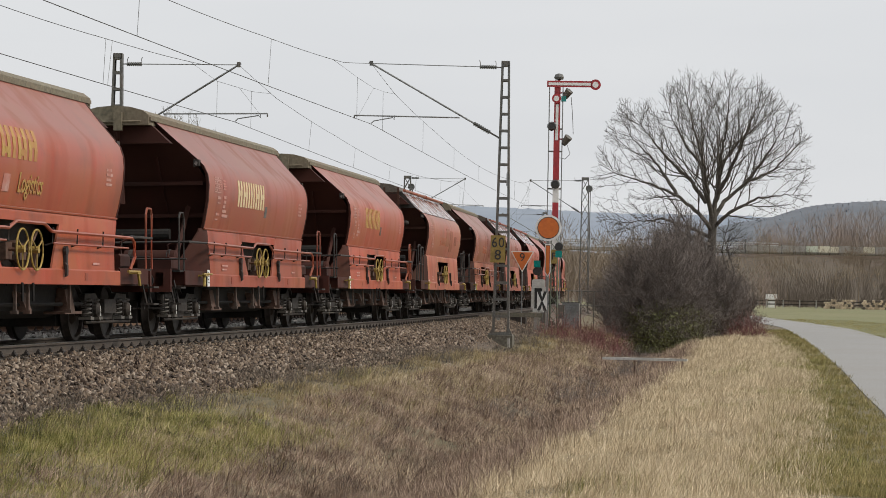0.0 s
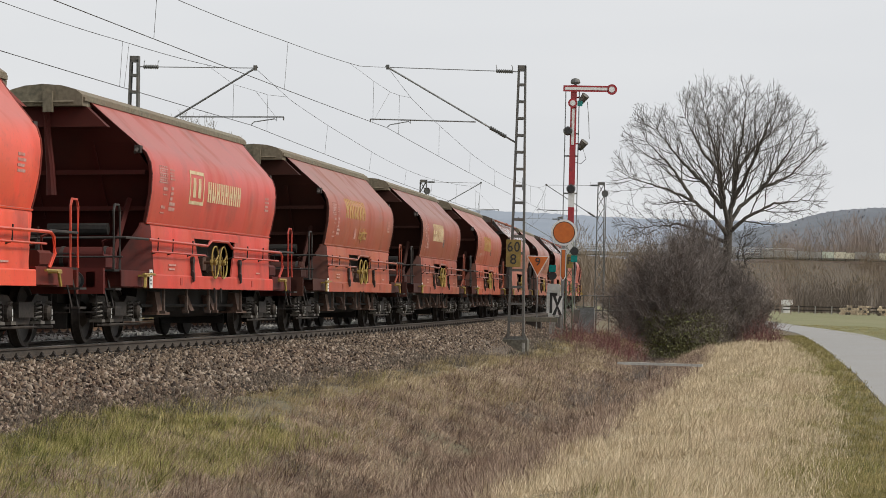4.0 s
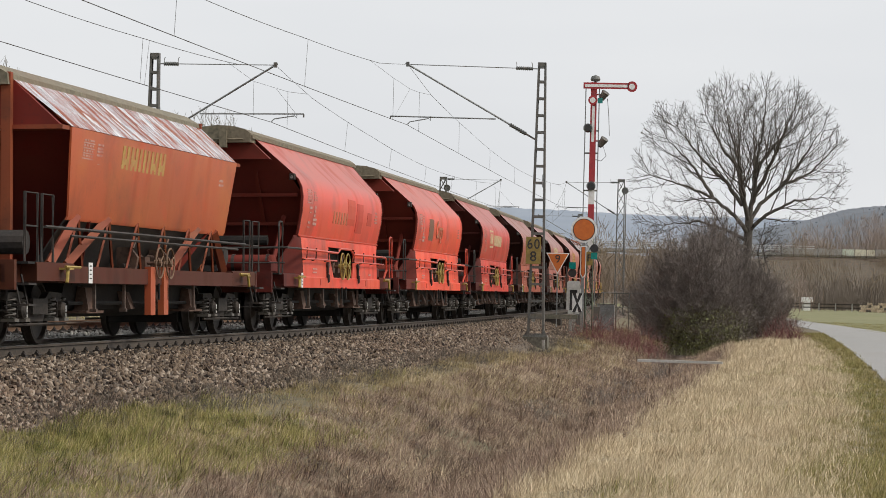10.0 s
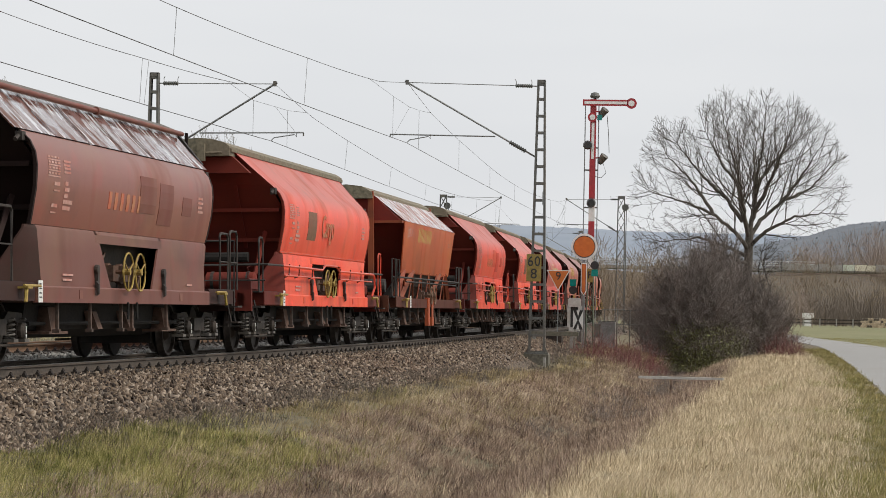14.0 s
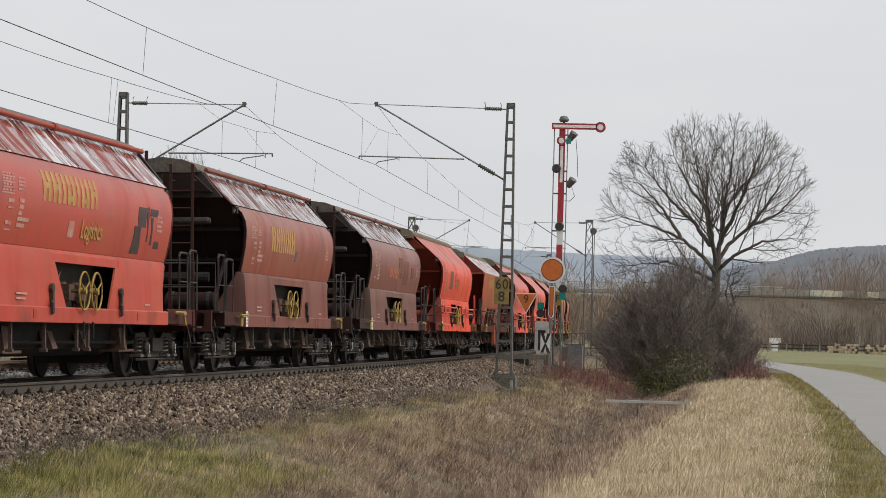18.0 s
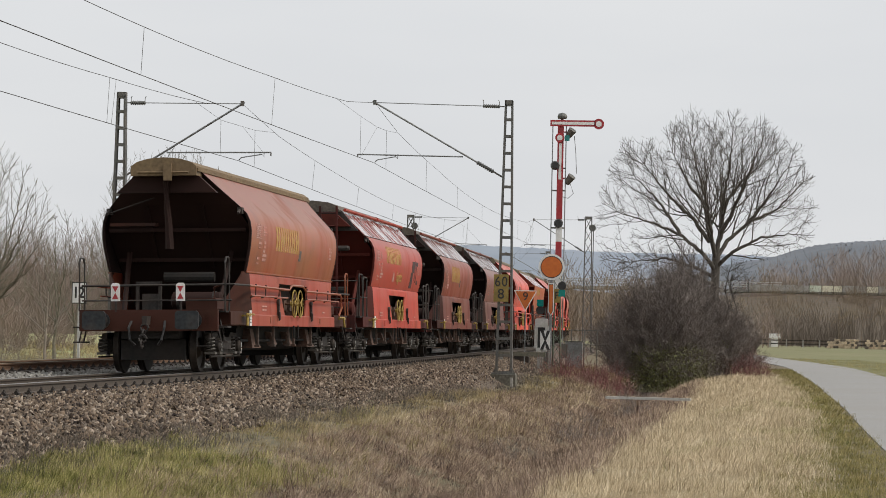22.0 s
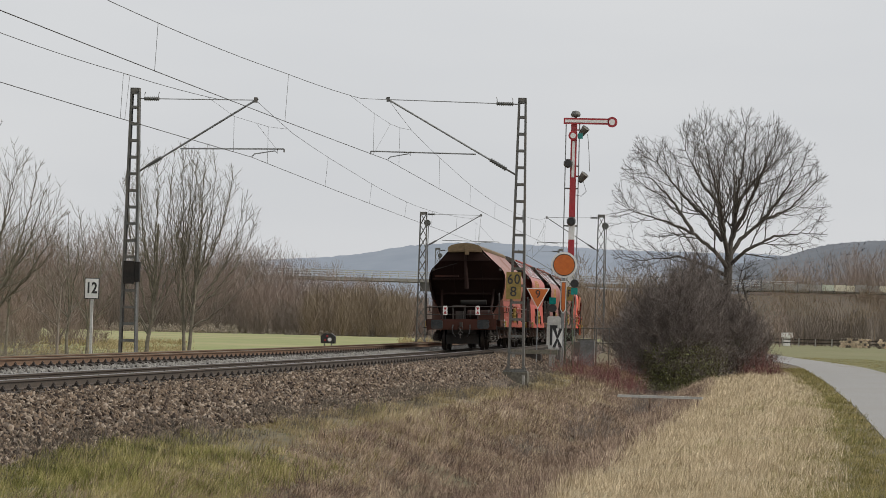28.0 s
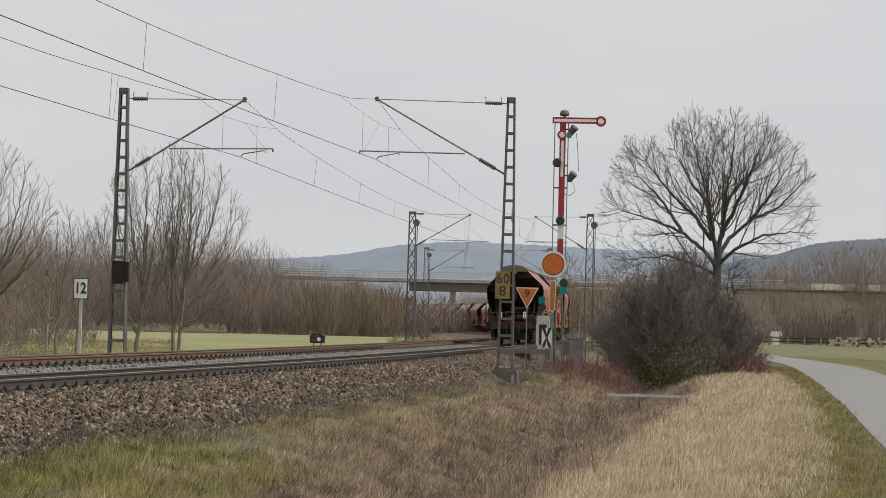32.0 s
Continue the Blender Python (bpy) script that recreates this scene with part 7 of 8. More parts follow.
def dome_bush(m, rx, ry, h, stems, twigs, mat, label, seed, ivy=0, lean=0.0, base=0.25):
    """A thick bush: stems that fan out from the ground and a haze of fine twigs along their outer halves."""
    rnd = random.Random(seed)
    rng = np.random.default_rng(seed)
    t = thing("thorn_bush", m, label, "shrub")
    segs, ends = [], []
    for _ in range(stems):
        a, q = rnd.random() * 6.283, rnd.random() ** 0.5
        el = math.acos(min(q, 0.99))
        k = rnd.uniform(0.72, 1.04)
        tip = Vector((rx * math.cos(a) * math.cos(el) * k + lean * math.sin(el), ry * math.sin(a) * math.cos(el) * k, max(h * math.sin(el) * k, 0.5)))
        p = Vector((tip.x * base, tip.y * base, -0.3))
        last = p
        for i in range(1, 6):
            f = i / 5
            c = p.lerp(tip, f) + Vector((-tip.x * 0.16, -tip.y * 0.16, h * 0.10)) * math.sin(f * 3.14) + Vector([rnd.gauss(0, 0.09) for _ in range(3)])
            segs.append((last[:], c[:], 0.022 * (1.15 - f) + 0.004, 0.022 * (0.95 - f) + 0.005))
            if i > 1:
                ends.append((last[:], c[:]))
            last = c
    part("wood", tubes(segs, mat, "wood"), None, t, "thin grey-brown stems")
    e = np.array(ends)
    pick = rng.integers(0, len(e), twigs)
    f = rng.random(twigs)[:, None]
    p0 = e[pick, 0] * (1 - f) + e[pick, 1] * f
    out = p0 / np.array([rx, ry, h])
    d = out * 0.6 + rng.normal(0, 0.55, (twigs, 3)) + np.array([0, 0, 0.35])
    d /= np.linalg.norm(d, axis=1, keepdims=True)
    ln = rng.uniform(0.12, 0.45, (twigs, 1))
    p1 = p0 + d * ln
    side = np.cross(d, rng.normal(0, 1, (twigs, 3)))
    side *= rng.uniform(0.0028, 0.0056, (twigs, 1)) / np.linalg.norm(side, axis=1, keepdims=True)
    v = np.stack([p0 - side, p0 + side, p1 + side * 0.4, p1 - side * 0.4], 1).reshape(-1, 3)
    fc = (np.arange(twigs) * 4)[:, None] + np.arange(4)
    part("crown", mesh_np("crown", v, fc, mat), None, t, "haze of fine bare twigs")
    if ivy:
        n = ivy
        a, q = rng.random(n) * 6.283, np.sqrt(rng.random(n))
        x, y = rx * 0.62 * q * np.cos(a) + 0.35, -ry * 0.95 * np.abs(q * np.sin(a))
        z = 2.4 * rng.random(n) ** 1.8 * (1 - 0.4 * q)
        c = np.stack([x, y, z], -1)
        g = rng.normal(0, 1, (n, 2, 3)) * 0.016
        v = np.stack([c - g[:, 0], c + g[:, 1], c + g[:, 0], c - g[:, 1]], 1).reshape(-1, 3)
        fc = (np.arange(n) * 4)[:, None] + np.arange(4)
        part("leaves", mesh_np("leaves", v, fc, IVY), None, t, "dark green bramble leaves")
    return t


def shrubs():
    dome_bush(frame_at(103.5, 8.0, -1.25), 2.75, 3.2, 4.65, 480, 84000, TWIG, "large dense thorn bush, bare and grey-brown", 31, 11000, 0.0)
    dome_bush(frame_at(112.0, 8.75, -0.9), 2.0, 2.2, 5.6, 240, 46000, TWIG, "dense bare thorn bush under the ash tree", 32, 0, 0.0)
    dome_bush(frame_at(107.5, 9.5, -0.95), 1.75, 2.2, 4.0, 200, 34000, TWIG, "dense bare thorn bush at the ash tree's foot", 39, 2500, 0.0)
    dome_bush(frame_at(107.0, 10.3, -0.85), 1.5, 2.2, 2.9, 150, 22000, TWIG, "bare brown bush beside the road bank", 33)
    dome_bush(frame_at(121.0, 6.2, -0.8), 2.4, 3.0, 3.0, 150, 16000, TWIG, "low bare bush behind the signals", 37)
    dome_bush(frame_at(124.0, 11.6, -0.8), 1.2, 2.6, 2.6, 90, 10000, TWIG, "bare brown bush beyond the ash tree", 38)
    shrub("dogwood", frame_at(95.5, 5.9, -1.0), 230, 1.8, 4.2, 1.9, REDTWIG, "low shrub of dark red twigs beside the track", 34, 1, 0.010, 0.06, 1.3, 0.4)
    shrub("dogwood", frame_at(100.0, 5.0, -0.85), 220, 1.6, 4.2, 2.1, REDTWIG, "low shrub of dark red twigs by the signal", 35, 1, 0.010, 0.06, 1.3, 0.4)
    shrub("dogwood", frame_at(107.0, 11.3, -0.8), 260, 1.1, 3.0, 2.3, REDTWIG, "reddish brown shrub on the bank by the road", 36, 1, 0.010, 0.06, 1.3, 0.4)
    for k, (s, u, h) in enumerate(((70, 6.6, 1.0), (78, 8.0, 1.1), (62, 7.5, 0.9), (86, 5.6, 1.0), (54, 6.6, 0.8), (90, 7.6, 1.2))):
        shrub("dead_weeds", frame_at(s, u, -1.2), 110, 1.2, 2.6, h * 0.85, TWIG, "brown dead weed stalks in the ditch", 40 + k, 1, 0.006, 0.04, 1.2, 0.35, cat="weeds")
    for k, (s, u, h) in enumerate(((36, 6.7, 0.55), (38.5, 7.4, 0.6), (41, 6.9, 0.6), (44, 7.9, 0.65), (33.5, 7.1, 0.5), (48, 7.2, 0.65), (52, 8.0, 0.7))):
        shrub("dead_weeds", frame_at(s, u, float(ground_z(s, u)) + 0.1), 130, 0.9, 1.8, h, DEADSTALK, "dark brown dead weed stalks in the ditch", 70 + k, 1, 0.004, 0.05, 1.3, 0.5, cat="weeds")
    shrub("dead_weeds", frame_at(40, 3.9, -0.65), 60, 0.7, 3.0, 0.42, TWIG, "dark dead weeds at the foot of the ballast", 50, 1, 0.005, 0.02, 1.4, 0.6, cat="weeds")
    shrub("dead_weeds", frame_at(50, 3.6, -0.6), 60, 0.6, 4.0, 0.40, TWIG, "dark dead weeds at the foot of the ballast", 51, 1, 0.005, 0.02, 1.4, 0.6, cat="weeds")


shrubs()


def left_trees():
    """Bare trees with steep limbs behind the far track."""
    def alder(s, u, seed, label, x_rng, top, low, trunk, count, deep=1.4, bark=None, thick=1.0, size=1.0):
        """Steep limbs fan from the trunk to the crown's outline; the outer ones leave it lower down."""
        rnd = random.Random(seed)
        limbs = []
        mid, half = (x_rng[0] + x_rng[1]) / 2, (x_rng[1] - x_rng[0]) / 2
        for k in range(count):
            x = x_rng[0] + 2 * half * (k + 0.5 + rnd.uniform(-0.3, 0.3)) / count
            crown = float(np.interp(x, [q[0] for q in top], [q[1] for q in top]))
            z1 = crown * (rnd.uniform(0.62, 0.82) if k % 3 == 1 else rnd.uniform(0.86, 0.98))
            f = min(max(0.15 + 0.65 * (1 - abs(x - mid) / half) + rnd.uniform(-0.2, 0.1), 0.0), 0.95)
            i = min(int(f * (len(trunk) - 2)) + 1, len(trunk) - 2)
            root = Vector(trunk[i]).lerp(Vector(trunk[i + 1]), rnd.random())
            tip_at = Vector((x, rnd.uniform(-0.8, 0.8) * deep, max(z1, root.z + 0.8)))
            side = Vector(((x - root.x) * 0.16, tip_at.y * 0.16, 0.0))
            limbs.append([tuple(root)] + [tuple(root.lerp(tip_at, g) + side * math.sin(g * 3.14)) for g in (0.25, 0.5, 0.75, 1.0)])
        low = [(a, min(b, 1.2)) for a, b in low]
        top = [(top[0][0] - 0.5, top[0][1] - 1.0)] + top + [(top[-1][0] + 0.5, top[-1][1] - 1.0)]
        crown_tree("alder_tree", frame_at(s, u, -0.75), trunk, (0.085 * thick, 0.03 * thick), limbs, (top, low, deep + 0.4), (trunk[-1][0], 0, 1.0), label, seed, 0.033 * thick, size, 0.10, 0.05, (0.35, 0.7), bark or ALDERBARK,
                   "trackside trees", 2, 0.9, 1.0)

    lab = "slim bare tree with steep limbs behind the tracks"
    alder(104, -11.92, 61, lab, (-1.6, 1.5), [(-1.6, 5.0), (-1.2, 7.0), (0.0, 8.0), (1.0, 8.1), (1.5, 7.0)], [(-1.6, 3.5), (0, 2.8), (1.5, 4.0)],
          [(0, 0, -0.4), (0.05, 0, 0.7), (0.2, 0, 1.6), (0.3, 0.05, 3.2), (0.35, 0.05, 5.2)], 14, thick=1.1)
    alder(105, -10.62, 62, lab, (-0.9, 0.9), [(-0.9, 6.4), (-0.3, 8.5), (0.3, 8.4), (0.9, 6.8)], [(-0.9, 5.0), (0, 3.6), (0.9, 5.2)],
          [(0, 0, -0.4), (-0.06, 0, 1.0), (-0.12, 0, 3.0), (-0.1, 0.05, 4.6)], 9, 1.0)
    alder(104, -10.30, 63, lab, (-0.7, 2.7), [(-0.7, 7.0), (0.3, 8.1), (1.2, 8.0), (2.1, 6.6), (2.7, 4.9)], [(-0.7, 4.6), (0.2, 3.2), (1.6, 2.6), (2.7, 4.0)],
          [(0, 0, -0.4), (0.1, 0, 1.2), (0.22, 0, 2.6), (0.35, 0.05, 4.0)], 14)
    alder(92, -12.3, 64, "young pale-barked tree beside the number board", (-1.3, 1.4), [(-1.3, 2.8), (-0.6, 3.9), (0.2, 4.5), (0.8, 4.2), (1.4, 3.4)], [(-1.3, 1.6), (0, 1.2), (1.4, 1.8)],
          [(0, 0, -0.4), (0.02, 0, 0.5), (0.05, 0, 1.3), (0.1, 0, 2.6)], 7, 1.1, GREYTWIG, 0.7, 0.8)
    alder(85, -13.1, 65, "bare tree beyond the tracks", (-3.0, 2.9), [(-3.0, 7.0), (-1.0, 9.2), (0.4, 8.2), (1.6, 6.6), (2.9, 4.9)], [(-3, 3.5), (0, 2.2), (1.6, 2.4), (2.9, 3.6)],
          [(0, 0, -0.4), (0.05, 0, 0.8), (0.15, 0, 2.2), (0.3, 0, 4.0)], 16, 2.2, None, 1.5, 1.3)
    alder(118, -17.5, 67, "bare tree at the meadow's edge", (-1.6, 1.6), [(-1.6, 4.0), (0, 6.4), (1.6, 4.6)], [(-1.6, 2.6), (0, 2.0), (1.6, 2.8)], [(0, 0, -0.4), (0.05, 0, 0.8), (0.1, 0, 2.4)], 5)
    alder(112, -19.5, 68, "bare tree at the meadow's edge", (-1.6, 1.6), [(-1.6, 4.0), (0, 5.6), (1.6, 4.0)], [(-1.6, 2.4), (0, 1.8), (1.6, 2.4)], [(0, 0, -0.4), (0.05, 0, 0.8), (0.1, 0, 2.2)], 5)
    alder(101, -14.2, 69, "bare tree beyond the tracks", (-1.8, 1.6), [(-1.8, 3.6), (-0.8, 5.2), (0.4, 5.8), (1.6, 4.6)], [(-1.8, 2.0), (0, 1.6), (1.6, 2.2)], [(0, 0, -0.4), (-0.05, 0, 0.8), (0.1, 0, 2.0)], 5)
    shrub("meadow_shrub", frame_at(84, -13.4, -0.85), 60, 2.2, 3.0, 2.4, GREYTWIG, "bare grey-brown shrub beyond the tracks", 71, 2, 0.014, 0.06, 1.0, 0.6)
    shrub("meadow_shrub", frame_at(96, -16.5, -0.85), 60, 3.2, 3.0, 2.6, GREYTWIG, "bare grey-brown shrub beyond the tracks", 72, 2, 0.014, 0.06, 1.0, 0.6)


left_trees()


def left_shrubs():
    """Pale tangled shrubs between the far track and the meadow."""
    for k, (s, u, rx, h) in enumerate(((80, -13.2, 1.6, 2.6), (88, -12.6, 1.6, 2.2), (92, -15.5, 2.4, 3.4), (100, -14.2, 1.8, 2.0), (104, -17.5, 2.5, 3.0), (112, -15.2, 2.0, 1.6), (96, -19.0, 2.6, 3.6))):
        shrub("meadow_shrub", frame_at(s, u, -0.9), 46, rx, 2.2, h, GREYTWIG, "pale tangled shrub beyond the far track", 140 + k, 2, 0.010, 0.03, 1.5, 0.7)


left_shrubs()

# ---- distance ----
def thicket(name, n, x_rng, y_rng, h_rng, mat, label, seed, twigs=46, top=None, floor=-1.0, w=0.022, low=0.12, tangle=0.0):
    """Far bare woodland: thin stems and steep twigs, one object of stuff."""
    rng = np.random.default_rng(seed)
    tx = x_rng[0] + (x_rng[1] - x_rng[0]) * rng.random(n)
    ty = y_rng[0] + (y_rng[1] - y_rng[0]) * rng.random(n)
    hh = h_rng[0] + (h_rng[1] - h_rng[0]) * rng.random(n) ** 1.4
    if top is not None:
        hh = hh * np.interp(tx, top[0], top[1])
    x, y, h = (np.repeat(a, twigs) for a in (tx, ty, hh))
    m = n * twigs
    f = low + rng.random(m) ** (0.7 + tangle) * (0.92 - low)
    if callable(floor):
        floor = np.repeat(floor(tx, ty), twigs)
    first = np.arange(m) % twigs == 0
    f[first] = 0
    ln = h * np.where(first, 0.6 - 0.3 * tangle, (0.10 + 0.20 * rng.random(m)) * (1.05 - f * 0.5))
    a = rng.random(m) * 6.283
    lean = np.where(first, 0.05 + 0.5 * tangle, 0.25 + 0.7 * rng.random(m))
    ox, oy = (np.where(first, 0, rng.normal(0, 0.11, m)) * h * (0.35 + f) for _ in range(2))
    p0 = np.stack([x + ox, y + oy, floor + h * f * np.clip(1.08 - np.abs(ox) / h * 1.6, 0.5, 1)], -1)
    p1 = p0 + np.stack([np.cos(a) * lean * ln, np.sin(a) * lean * ln, ln * np.sqrt(np.clip(1 - lean ** 2, 0.2, 1))], -1)
    ww = np.where(first, w * 2.0, w * (0.5 + 0.8 * rng.random(m)))
    e = np.stack([ww, ww * 0, ww * 0], -1)
    v = np.stack([p0 - e, p0 + e, p1 + e * 0.35, p1 - e * 0.35], 1).reshape(-1, 3)
    fc = (np.arange(m) * 4)[:, None] + np.arange(4)
    return tagged(new(name, mesh_np(name, v, fc, mat)), label, "woods", kind="stuff")


FARWOOD = surface("far_bare_wood", (0.185, 0.145, 0.12), (0.30, 0.24, 0.20), 0.25, 0.06, (0.25, 0.175, 0.14), 0.95, bump=0.0, own="island", world_space=True, vary=(0.82, 1.12))
DARKWOOD = surface("dark_bare_wood", (0.105, 0.085, 0.07), (0.165, 0.135, 0.112), 0.3, 0.04, (0.14, 0.11, 0.088), 0.95, bump=0.0, own="island", world_space=True, vary=(0.88, 1.08))
UNDER = surface("leaf_litter_slope", (0.075, 0.06, 0.048), (0.13, 0.105, 0.08), 1.5, 0.1, (0.11, 0.09, 0.06), 0.95, bump=0.5, depth=0.2, world_space=True)
# Distance haze is put into the blue-grey of both hill colours.
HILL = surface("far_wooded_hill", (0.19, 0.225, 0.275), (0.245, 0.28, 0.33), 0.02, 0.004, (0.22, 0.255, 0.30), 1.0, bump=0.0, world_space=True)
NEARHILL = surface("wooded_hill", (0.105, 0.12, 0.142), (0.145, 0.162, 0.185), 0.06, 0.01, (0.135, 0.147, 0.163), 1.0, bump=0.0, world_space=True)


PALEBRUSH = surface("pale_cut_brushwood", (0.26, 0.225, 0.18), (0.42, 0.37, 0.31), 1.5, 0.3, (0.34, 0.27, 0.21), 0.95, bump=0.0, own="island", world_space=True)


def woods():
    thicket("far_wood", 620, (-75, -5), (335, 385), (6.0, 13.0), FARWOOD, "brown bare wood beyond the meadow", 81, 230,
            ([-75, -45, -30, -24, -20, -12, -6], [1.3, 1.2, 1.18, 1.1, 0.92, 0.8, 0.6]), w=0.016, low=0.02, tangle=0.45)
    thicket("wood_edge", 300, (-75, -6), (326, 338), (2.0, 6.0), DARKWOOD, "tangled brown scrub along the wood's edge", 95, 220, w=0.014, low=0.02, tangle=0.7)
    thicket("willow_scrub", 170, (-18, -4), (322, 345), (3.5, 8.0), TAN, "tan willow scrub at the edge of the wood", 82, 200, w=0.014, low=0.03, tangle=0.5)
    thicket("trackside_wood", 130, (-44, -21), (128, 172), (2.5, 6.5), FARWOOD, "bare scrub wood along the meadow", 83, 240, w=0.012, low=0.02, tangle=0.5)
    thicket("far_scrub", 160, (-6, 24), (380, 440), (3, 8), FARWOOD, "bare scrub under the bridge", 85, 80)
    thicket("roadside_wood", 430, (28, 118), (396, 440), (3.0, 7.0), DARKWOOD, "bare dark brown wood below the highway", 86, 150, low=0.02, tangle=0.45)
    thicket("pale_stems", 45, (44, 112), (396, 420), (6, 10.0), TAN, "pale bare stems in front of the wood", 99, 50, low=0.45, w=0.03)
    thicket("middle_wood", 120, (20, 46), (330, 400), (4, 8.0), FARWOOD, "bare wood behind the thorn bush", 87, 90)
    thicket("dead_bank_grass", 300, (-3.5, 3.6), (215, 245), (0.3, 0.9), OLIVESTRAW, "pale dead grass on the inside of the curve", 90, 24, w=0.03, low=0.0, tangle=0.5)
    thicket("curve_scrub", 300, (-16, 16), (345, 375), (3.5, 7.0), FARWOOD, "bare scrub beyond the curve", 91, 130, low=0.02, tangle=0.6)
    thicket("tan_fringe", 500, (-60, 0), (322, 332), (0.3, 0.9), GREYTWIG, "pale reeds at the meadow's far edge", 88, 20, w=0.06)
    thicket("brush_heap", 130, (-42, -25), (317, 321), (0.6, 1.5), PALEBRUSH, "pale heaps of cut brushwood at the meadow's far edge", 94, 60, w=0.04, low=0.0, tangle=1.0)
    thicket("signal_thicket", 16, (10.5, 19), (215, 240), (6, 9.0), TAN, "bare trees behind the signals", 89, 220, w=0.018)
    # the sloping ground under the woods
    for nm, x0, x1, y0, h in (("wood_floor", -110, -2, 350, 5.0), ("wood_floor_right", 24, 150, 440, 7.6)):
        rows = [[Vector((x, y0 + 25 * f, -1.0 + h * f * (0.97 + 0.03 * math.sin(x * 0.3)))) for x in np.linspace(x0, x1, 40)] for f in (0, 0.4, 0.8, 1.2)]
        ob = new(nm, Shape().sheet(rows, 0.5, (0, 0, -1)).mesh(nm, UNDER))
        tagged(ob, "wooded embankment covered with leaf litter", "embankment", kind="structure")


woods()


def highway():
    t = thing("highway_bridge", pose(0, 470, 0), "grey concrete highway bridge with a pale railing", "bridge")
    part("deck", Shape().box((-130, 0, 8.45), (190, 12, 9.0)), CONCRETE, t)
    part("girder", Shape().box((-4, 0.6, 6.9), (26, 11, 8.44)), MAST, t, "dark shaded girder")
    for x in (4.0, 17.0):
        part("pier", Shape().box((x - 0.5, 2, -1.2), (x + 0.5, 9, 6.89)), CONCRETE, t)
    for k in range(75):
        x = -56 + 1.6 * k
        part("railing_post", Shape().box((x - 0.06, 0.1, 9.0), (x + 0.06, 0.2, 10.3)), BLEACHED, t)
    for z in (9.45, 9.85, 10.25):
        part("railing_bar", Shape().box((-57, 0.08, z - 0.07), (64, 0.14, z + 0.07)), BLEACHED, t)
    rnd = random.Random(9)
    pal = [WHITE, CONCRETE, GALV, surface("pale_yellow_panel", (0.56, 0.53, 0.40), (0.66, 0.62, 0.48), 3, 0.4, (0.45, 0.42, 0.3), 0.8, bump=0.0),
           surface("pale_green_panel", (0.50, 0.54, 0.43), (0.60, 0.63, 0.52), 3, 0.4, (0.35, 0.4, 0.3), 0.8, bump=0.0)]
    x = 58.0
    while x < 130:
        wd = rnd.choice((1.6, 2.2, 2.2))
        part("barrier_panel", Shape().box((x, -0.3, 8.75), (x + wd - 0.12, 0.05, 9.9 + rnd.uniform(-0.1, 0.1))), pal[1 if x < 66 else rnd.choice((1, 3, 3, 4))], t)
        part("barrier_post", Shape().box((x - 0.14, -0.14, 8.4), (x - 0.0, 0.07, 10.2)), MAST, t)
        x += wd


highway()


def hills():
    def ridge(name, y, pts, depth, mat, label, seed):
        rng = np.random.default_rng(seed)
        xs = np.linspace(pts[0][0], pts[-1][0], 420)
        zs = np.interp(xs, [p[0] for p in pts], [p[1] for p in pts])
        for _ in range(60):
            zs[1:-1] = (zs[:-2] + 2 * zs[1:-1] + zs[2:]) / 4
        bump = rng.normal(0, 0.00015 * y, len(xs))
        rows = []
        for f, g in ((0, 0.0), (0.25, 0.35), (0.5, 0.72), (0.75, 0.93), (1.0, 1.0)):
            rows.append([Vector((a, y - depth * (1 - f), -2 + (b + 2) * g + (n if g == 1 else 0))) for a, b, n in zip(xs, zs, bump)])
        ob = new(name, Shape().sheet(rows, 3.0, (0, 0, -1)).mesh(name, mat, True))
        tagged(ob, label, "hill", kind="structure")

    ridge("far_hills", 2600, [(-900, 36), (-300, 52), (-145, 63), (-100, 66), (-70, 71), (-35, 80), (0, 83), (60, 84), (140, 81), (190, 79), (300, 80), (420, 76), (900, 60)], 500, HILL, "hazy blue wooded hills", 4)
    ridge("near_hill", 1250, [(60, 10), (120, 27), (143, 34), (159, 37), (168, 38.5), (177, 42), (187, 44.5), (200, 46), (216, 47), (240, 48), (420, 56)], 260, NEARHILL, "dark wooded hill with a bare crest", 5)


hills()


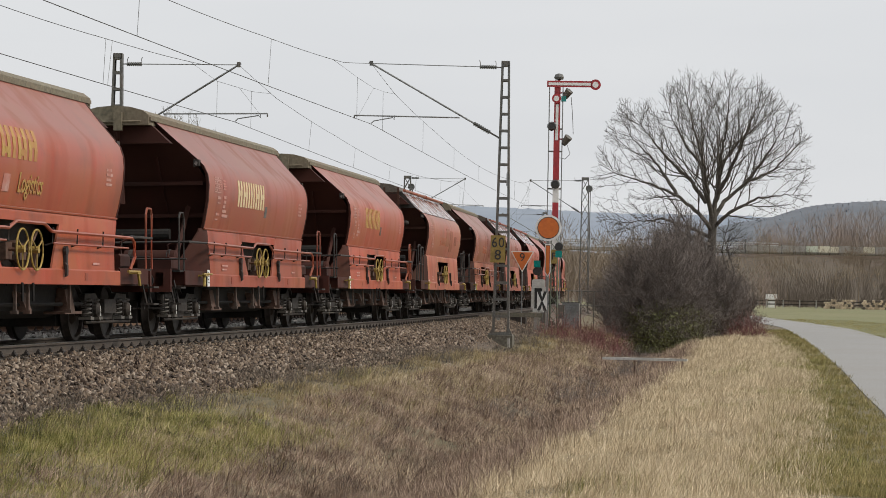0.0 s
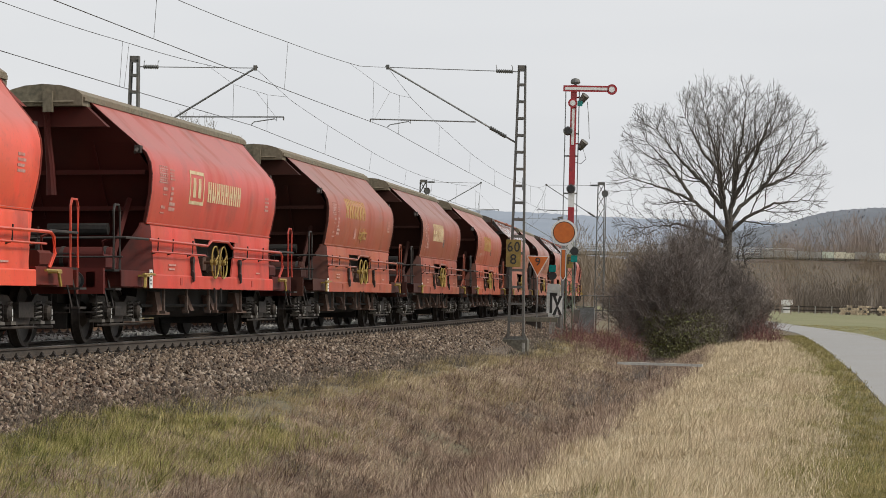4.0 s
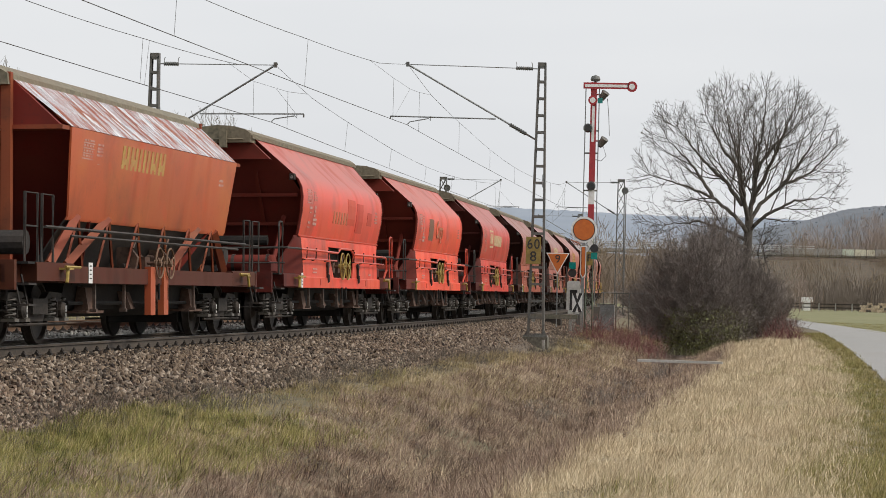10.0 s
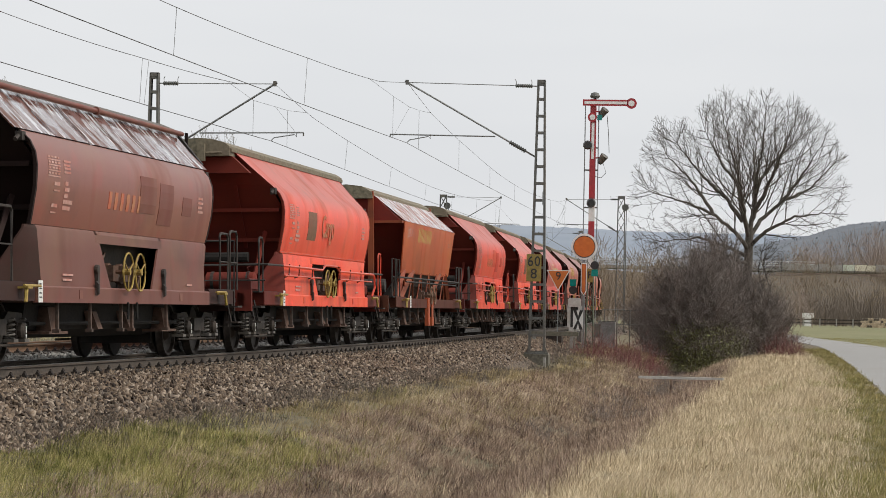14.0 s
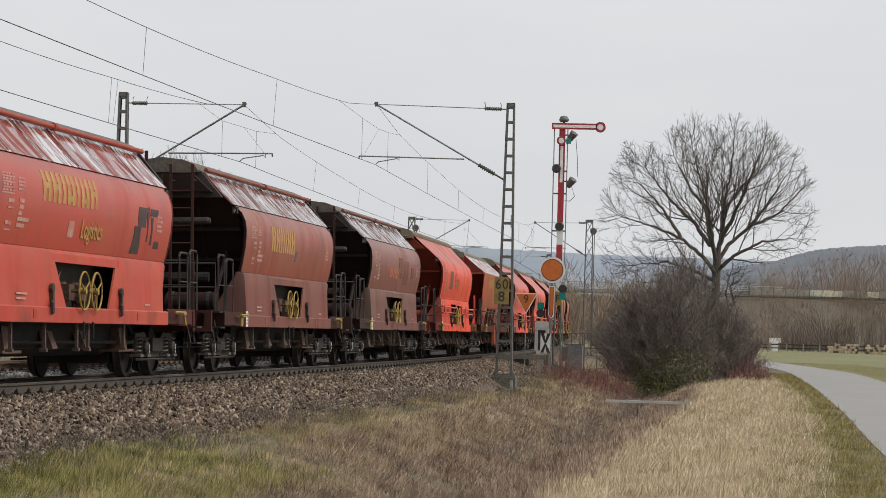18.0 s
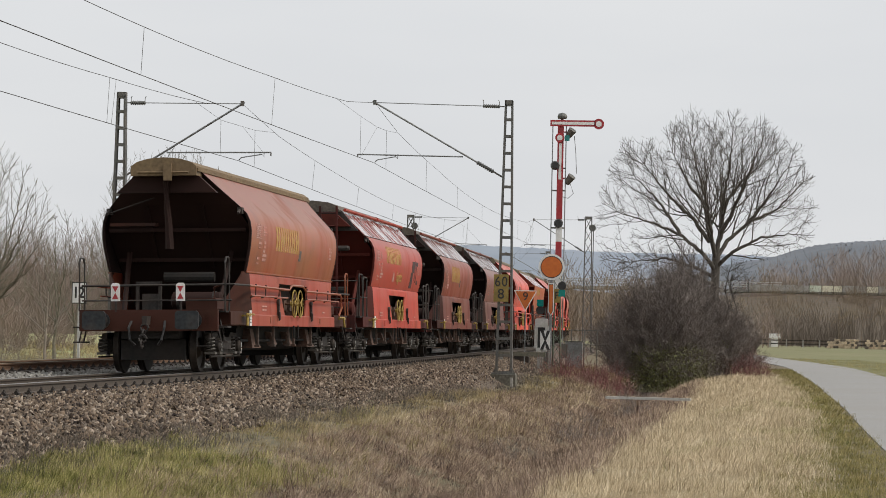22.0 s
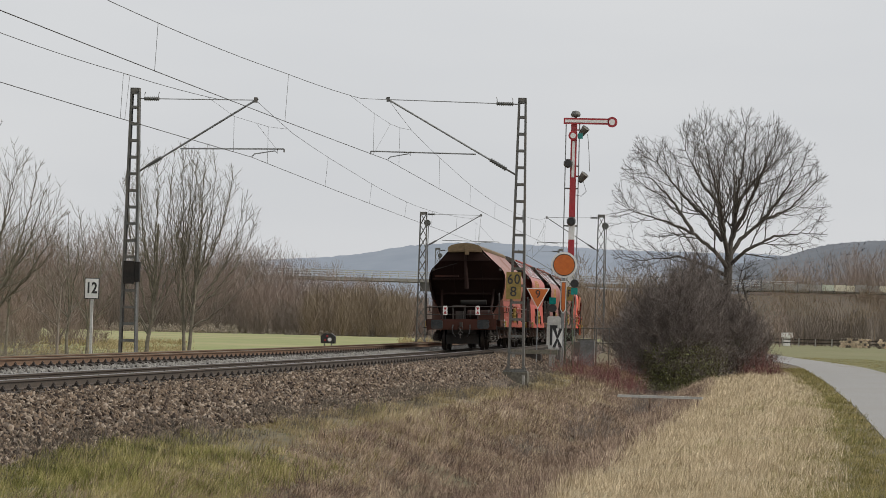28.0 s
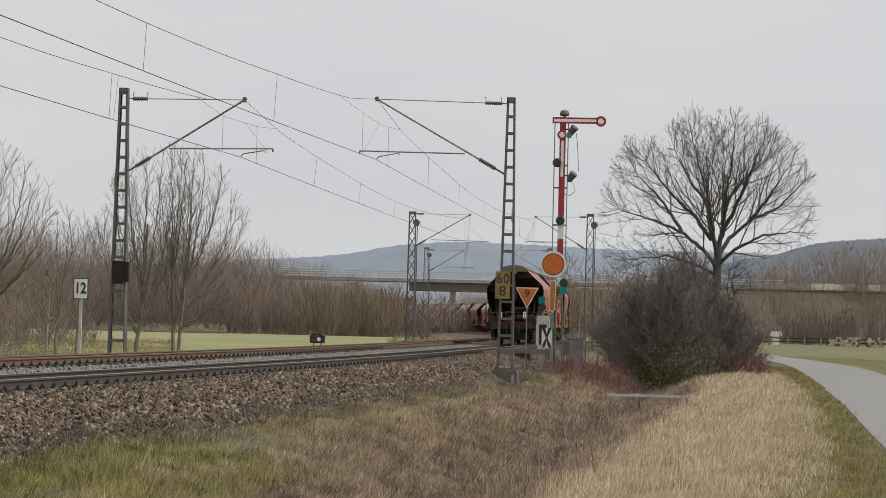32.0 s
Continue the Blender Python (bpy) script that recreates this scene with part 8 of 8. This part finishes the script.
def hill_woods():
    """The trees that cover the nearer hill and stand behind the highway."""
    slope = lambda x, y: np.interp(x, [60, 120, 143, 159, 168, 177, 187, 200, 216, 420], [6, 21, 29, 32.5, 34, 37.5, 40, 41.5, 42.5, 50]) * np.interp(y, [990, 1055, 1120, 1187, 1250], [0.0, 0.35, 0.72, 0.93, 1.0]) - 2.6
    # Tree tones follow the hill: distance haze is in their colour.
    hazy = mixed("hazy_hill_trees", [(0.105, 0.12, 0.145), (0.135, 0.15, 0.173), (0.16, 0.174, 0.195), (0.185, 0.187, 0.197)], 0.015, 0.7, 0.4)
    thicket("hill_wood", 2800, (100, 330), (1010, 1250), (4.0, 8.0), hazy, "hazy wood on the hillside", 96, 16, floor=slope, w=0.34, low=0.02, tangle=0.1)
    thicket("highway_wood", 230, (60, 140), (486, 530), (12.0, 20.0), FARWOOD, "tall bare trees behind the highway", 97, 240, ([60, 72, 84, 140], [0.8, 0.9, 1.05, 1.1]), w=0.024, low=0.2)
    thicket("slope_trees", 30, (58, 125), (455, 468), (9.0, 16.5), TAN, "pale bare trees in front of the highway", 98, 220, w=0.02, low=0.3)


hill_woods()


def far_things():
    b = thing("bee_hut", pose(50.8, 380, -1.0), "small white hut with a grey roof at the field's edge", "hut")
    part("wall", Shape().box((-0.45, -0.4, 0), (0.45, 0.4, 1.3)), WHITE, b)
    part("roof", Shape().slab([(-0.8, 1.3), (0.8, 1.3), (0.75, 2.0), (-0.75, 2.0)], -0.6, 0.6), WHITE, b)
    rnd = random.Random(12)
    end = surface("cut_log_ends", (0.42, 0.33, 0.22), (0.66, 0.55, 0.40), 6, 1.5, (0.25, 0.17, 0.11), 0.9, bump=0.2, own="object")
    for x0, n in ((57.5, 11), (63.0, 9)):
        p = thing("log_pile", pose(x0, 372, -0.98), "stacked pile of pale cut logs", "log pile", "log piles")
        for i in range(n):
            for j in range(4):
                r = 0.19 * rnd.uniform(0.8, 1.1)
                part("log", Shape().turned([(-0.6, r), (0.6, r)], (i * 0.40 + 0.2 * (j % 2), 0, 0.19 + 0.34 * j), "y", 8), end if rnd.random() < 0.75 else UNDER, p)
    f = thing("field_fence", pose(40, 376, -1.0), "grey post and rail fence at the field's edge", "fence")
    for k in range(16):
        part("post", Shape().box((-0.08 + 2.4 * k, -0.08, 0), (0.08 + 2.4 * k, 0.08, 1.2)), CONCRETE, f)
    for z in (0.55, 1.05):
        part("rail", Shape().box((0, -0.05, z - 0.08), (36, -0.0, z + 0.08)), BOGIE, f)


far_things()


# ---- what moves ----
def motions():
    times = [0.5 * k for k in range(65)]
    for n, w in enumerate(WAGONS):
        walk(w, [(t, wagon_pose(n, t)) for t in times])
    # the wheels of the wagons that pass close by roll along the rail
    clicks = [k / 15 for k in range(481)]
    for n in range(12):
        for axle in [o for o in WAGONS[n].children_recursive if o.name.startswith("wheelset")]:
            p = axle.location.copy()
            walk(axle, [(t, pose(*p, -math.degrees((progress(t) - progress(0)) / 0.46))) for t in clicks])


motions()
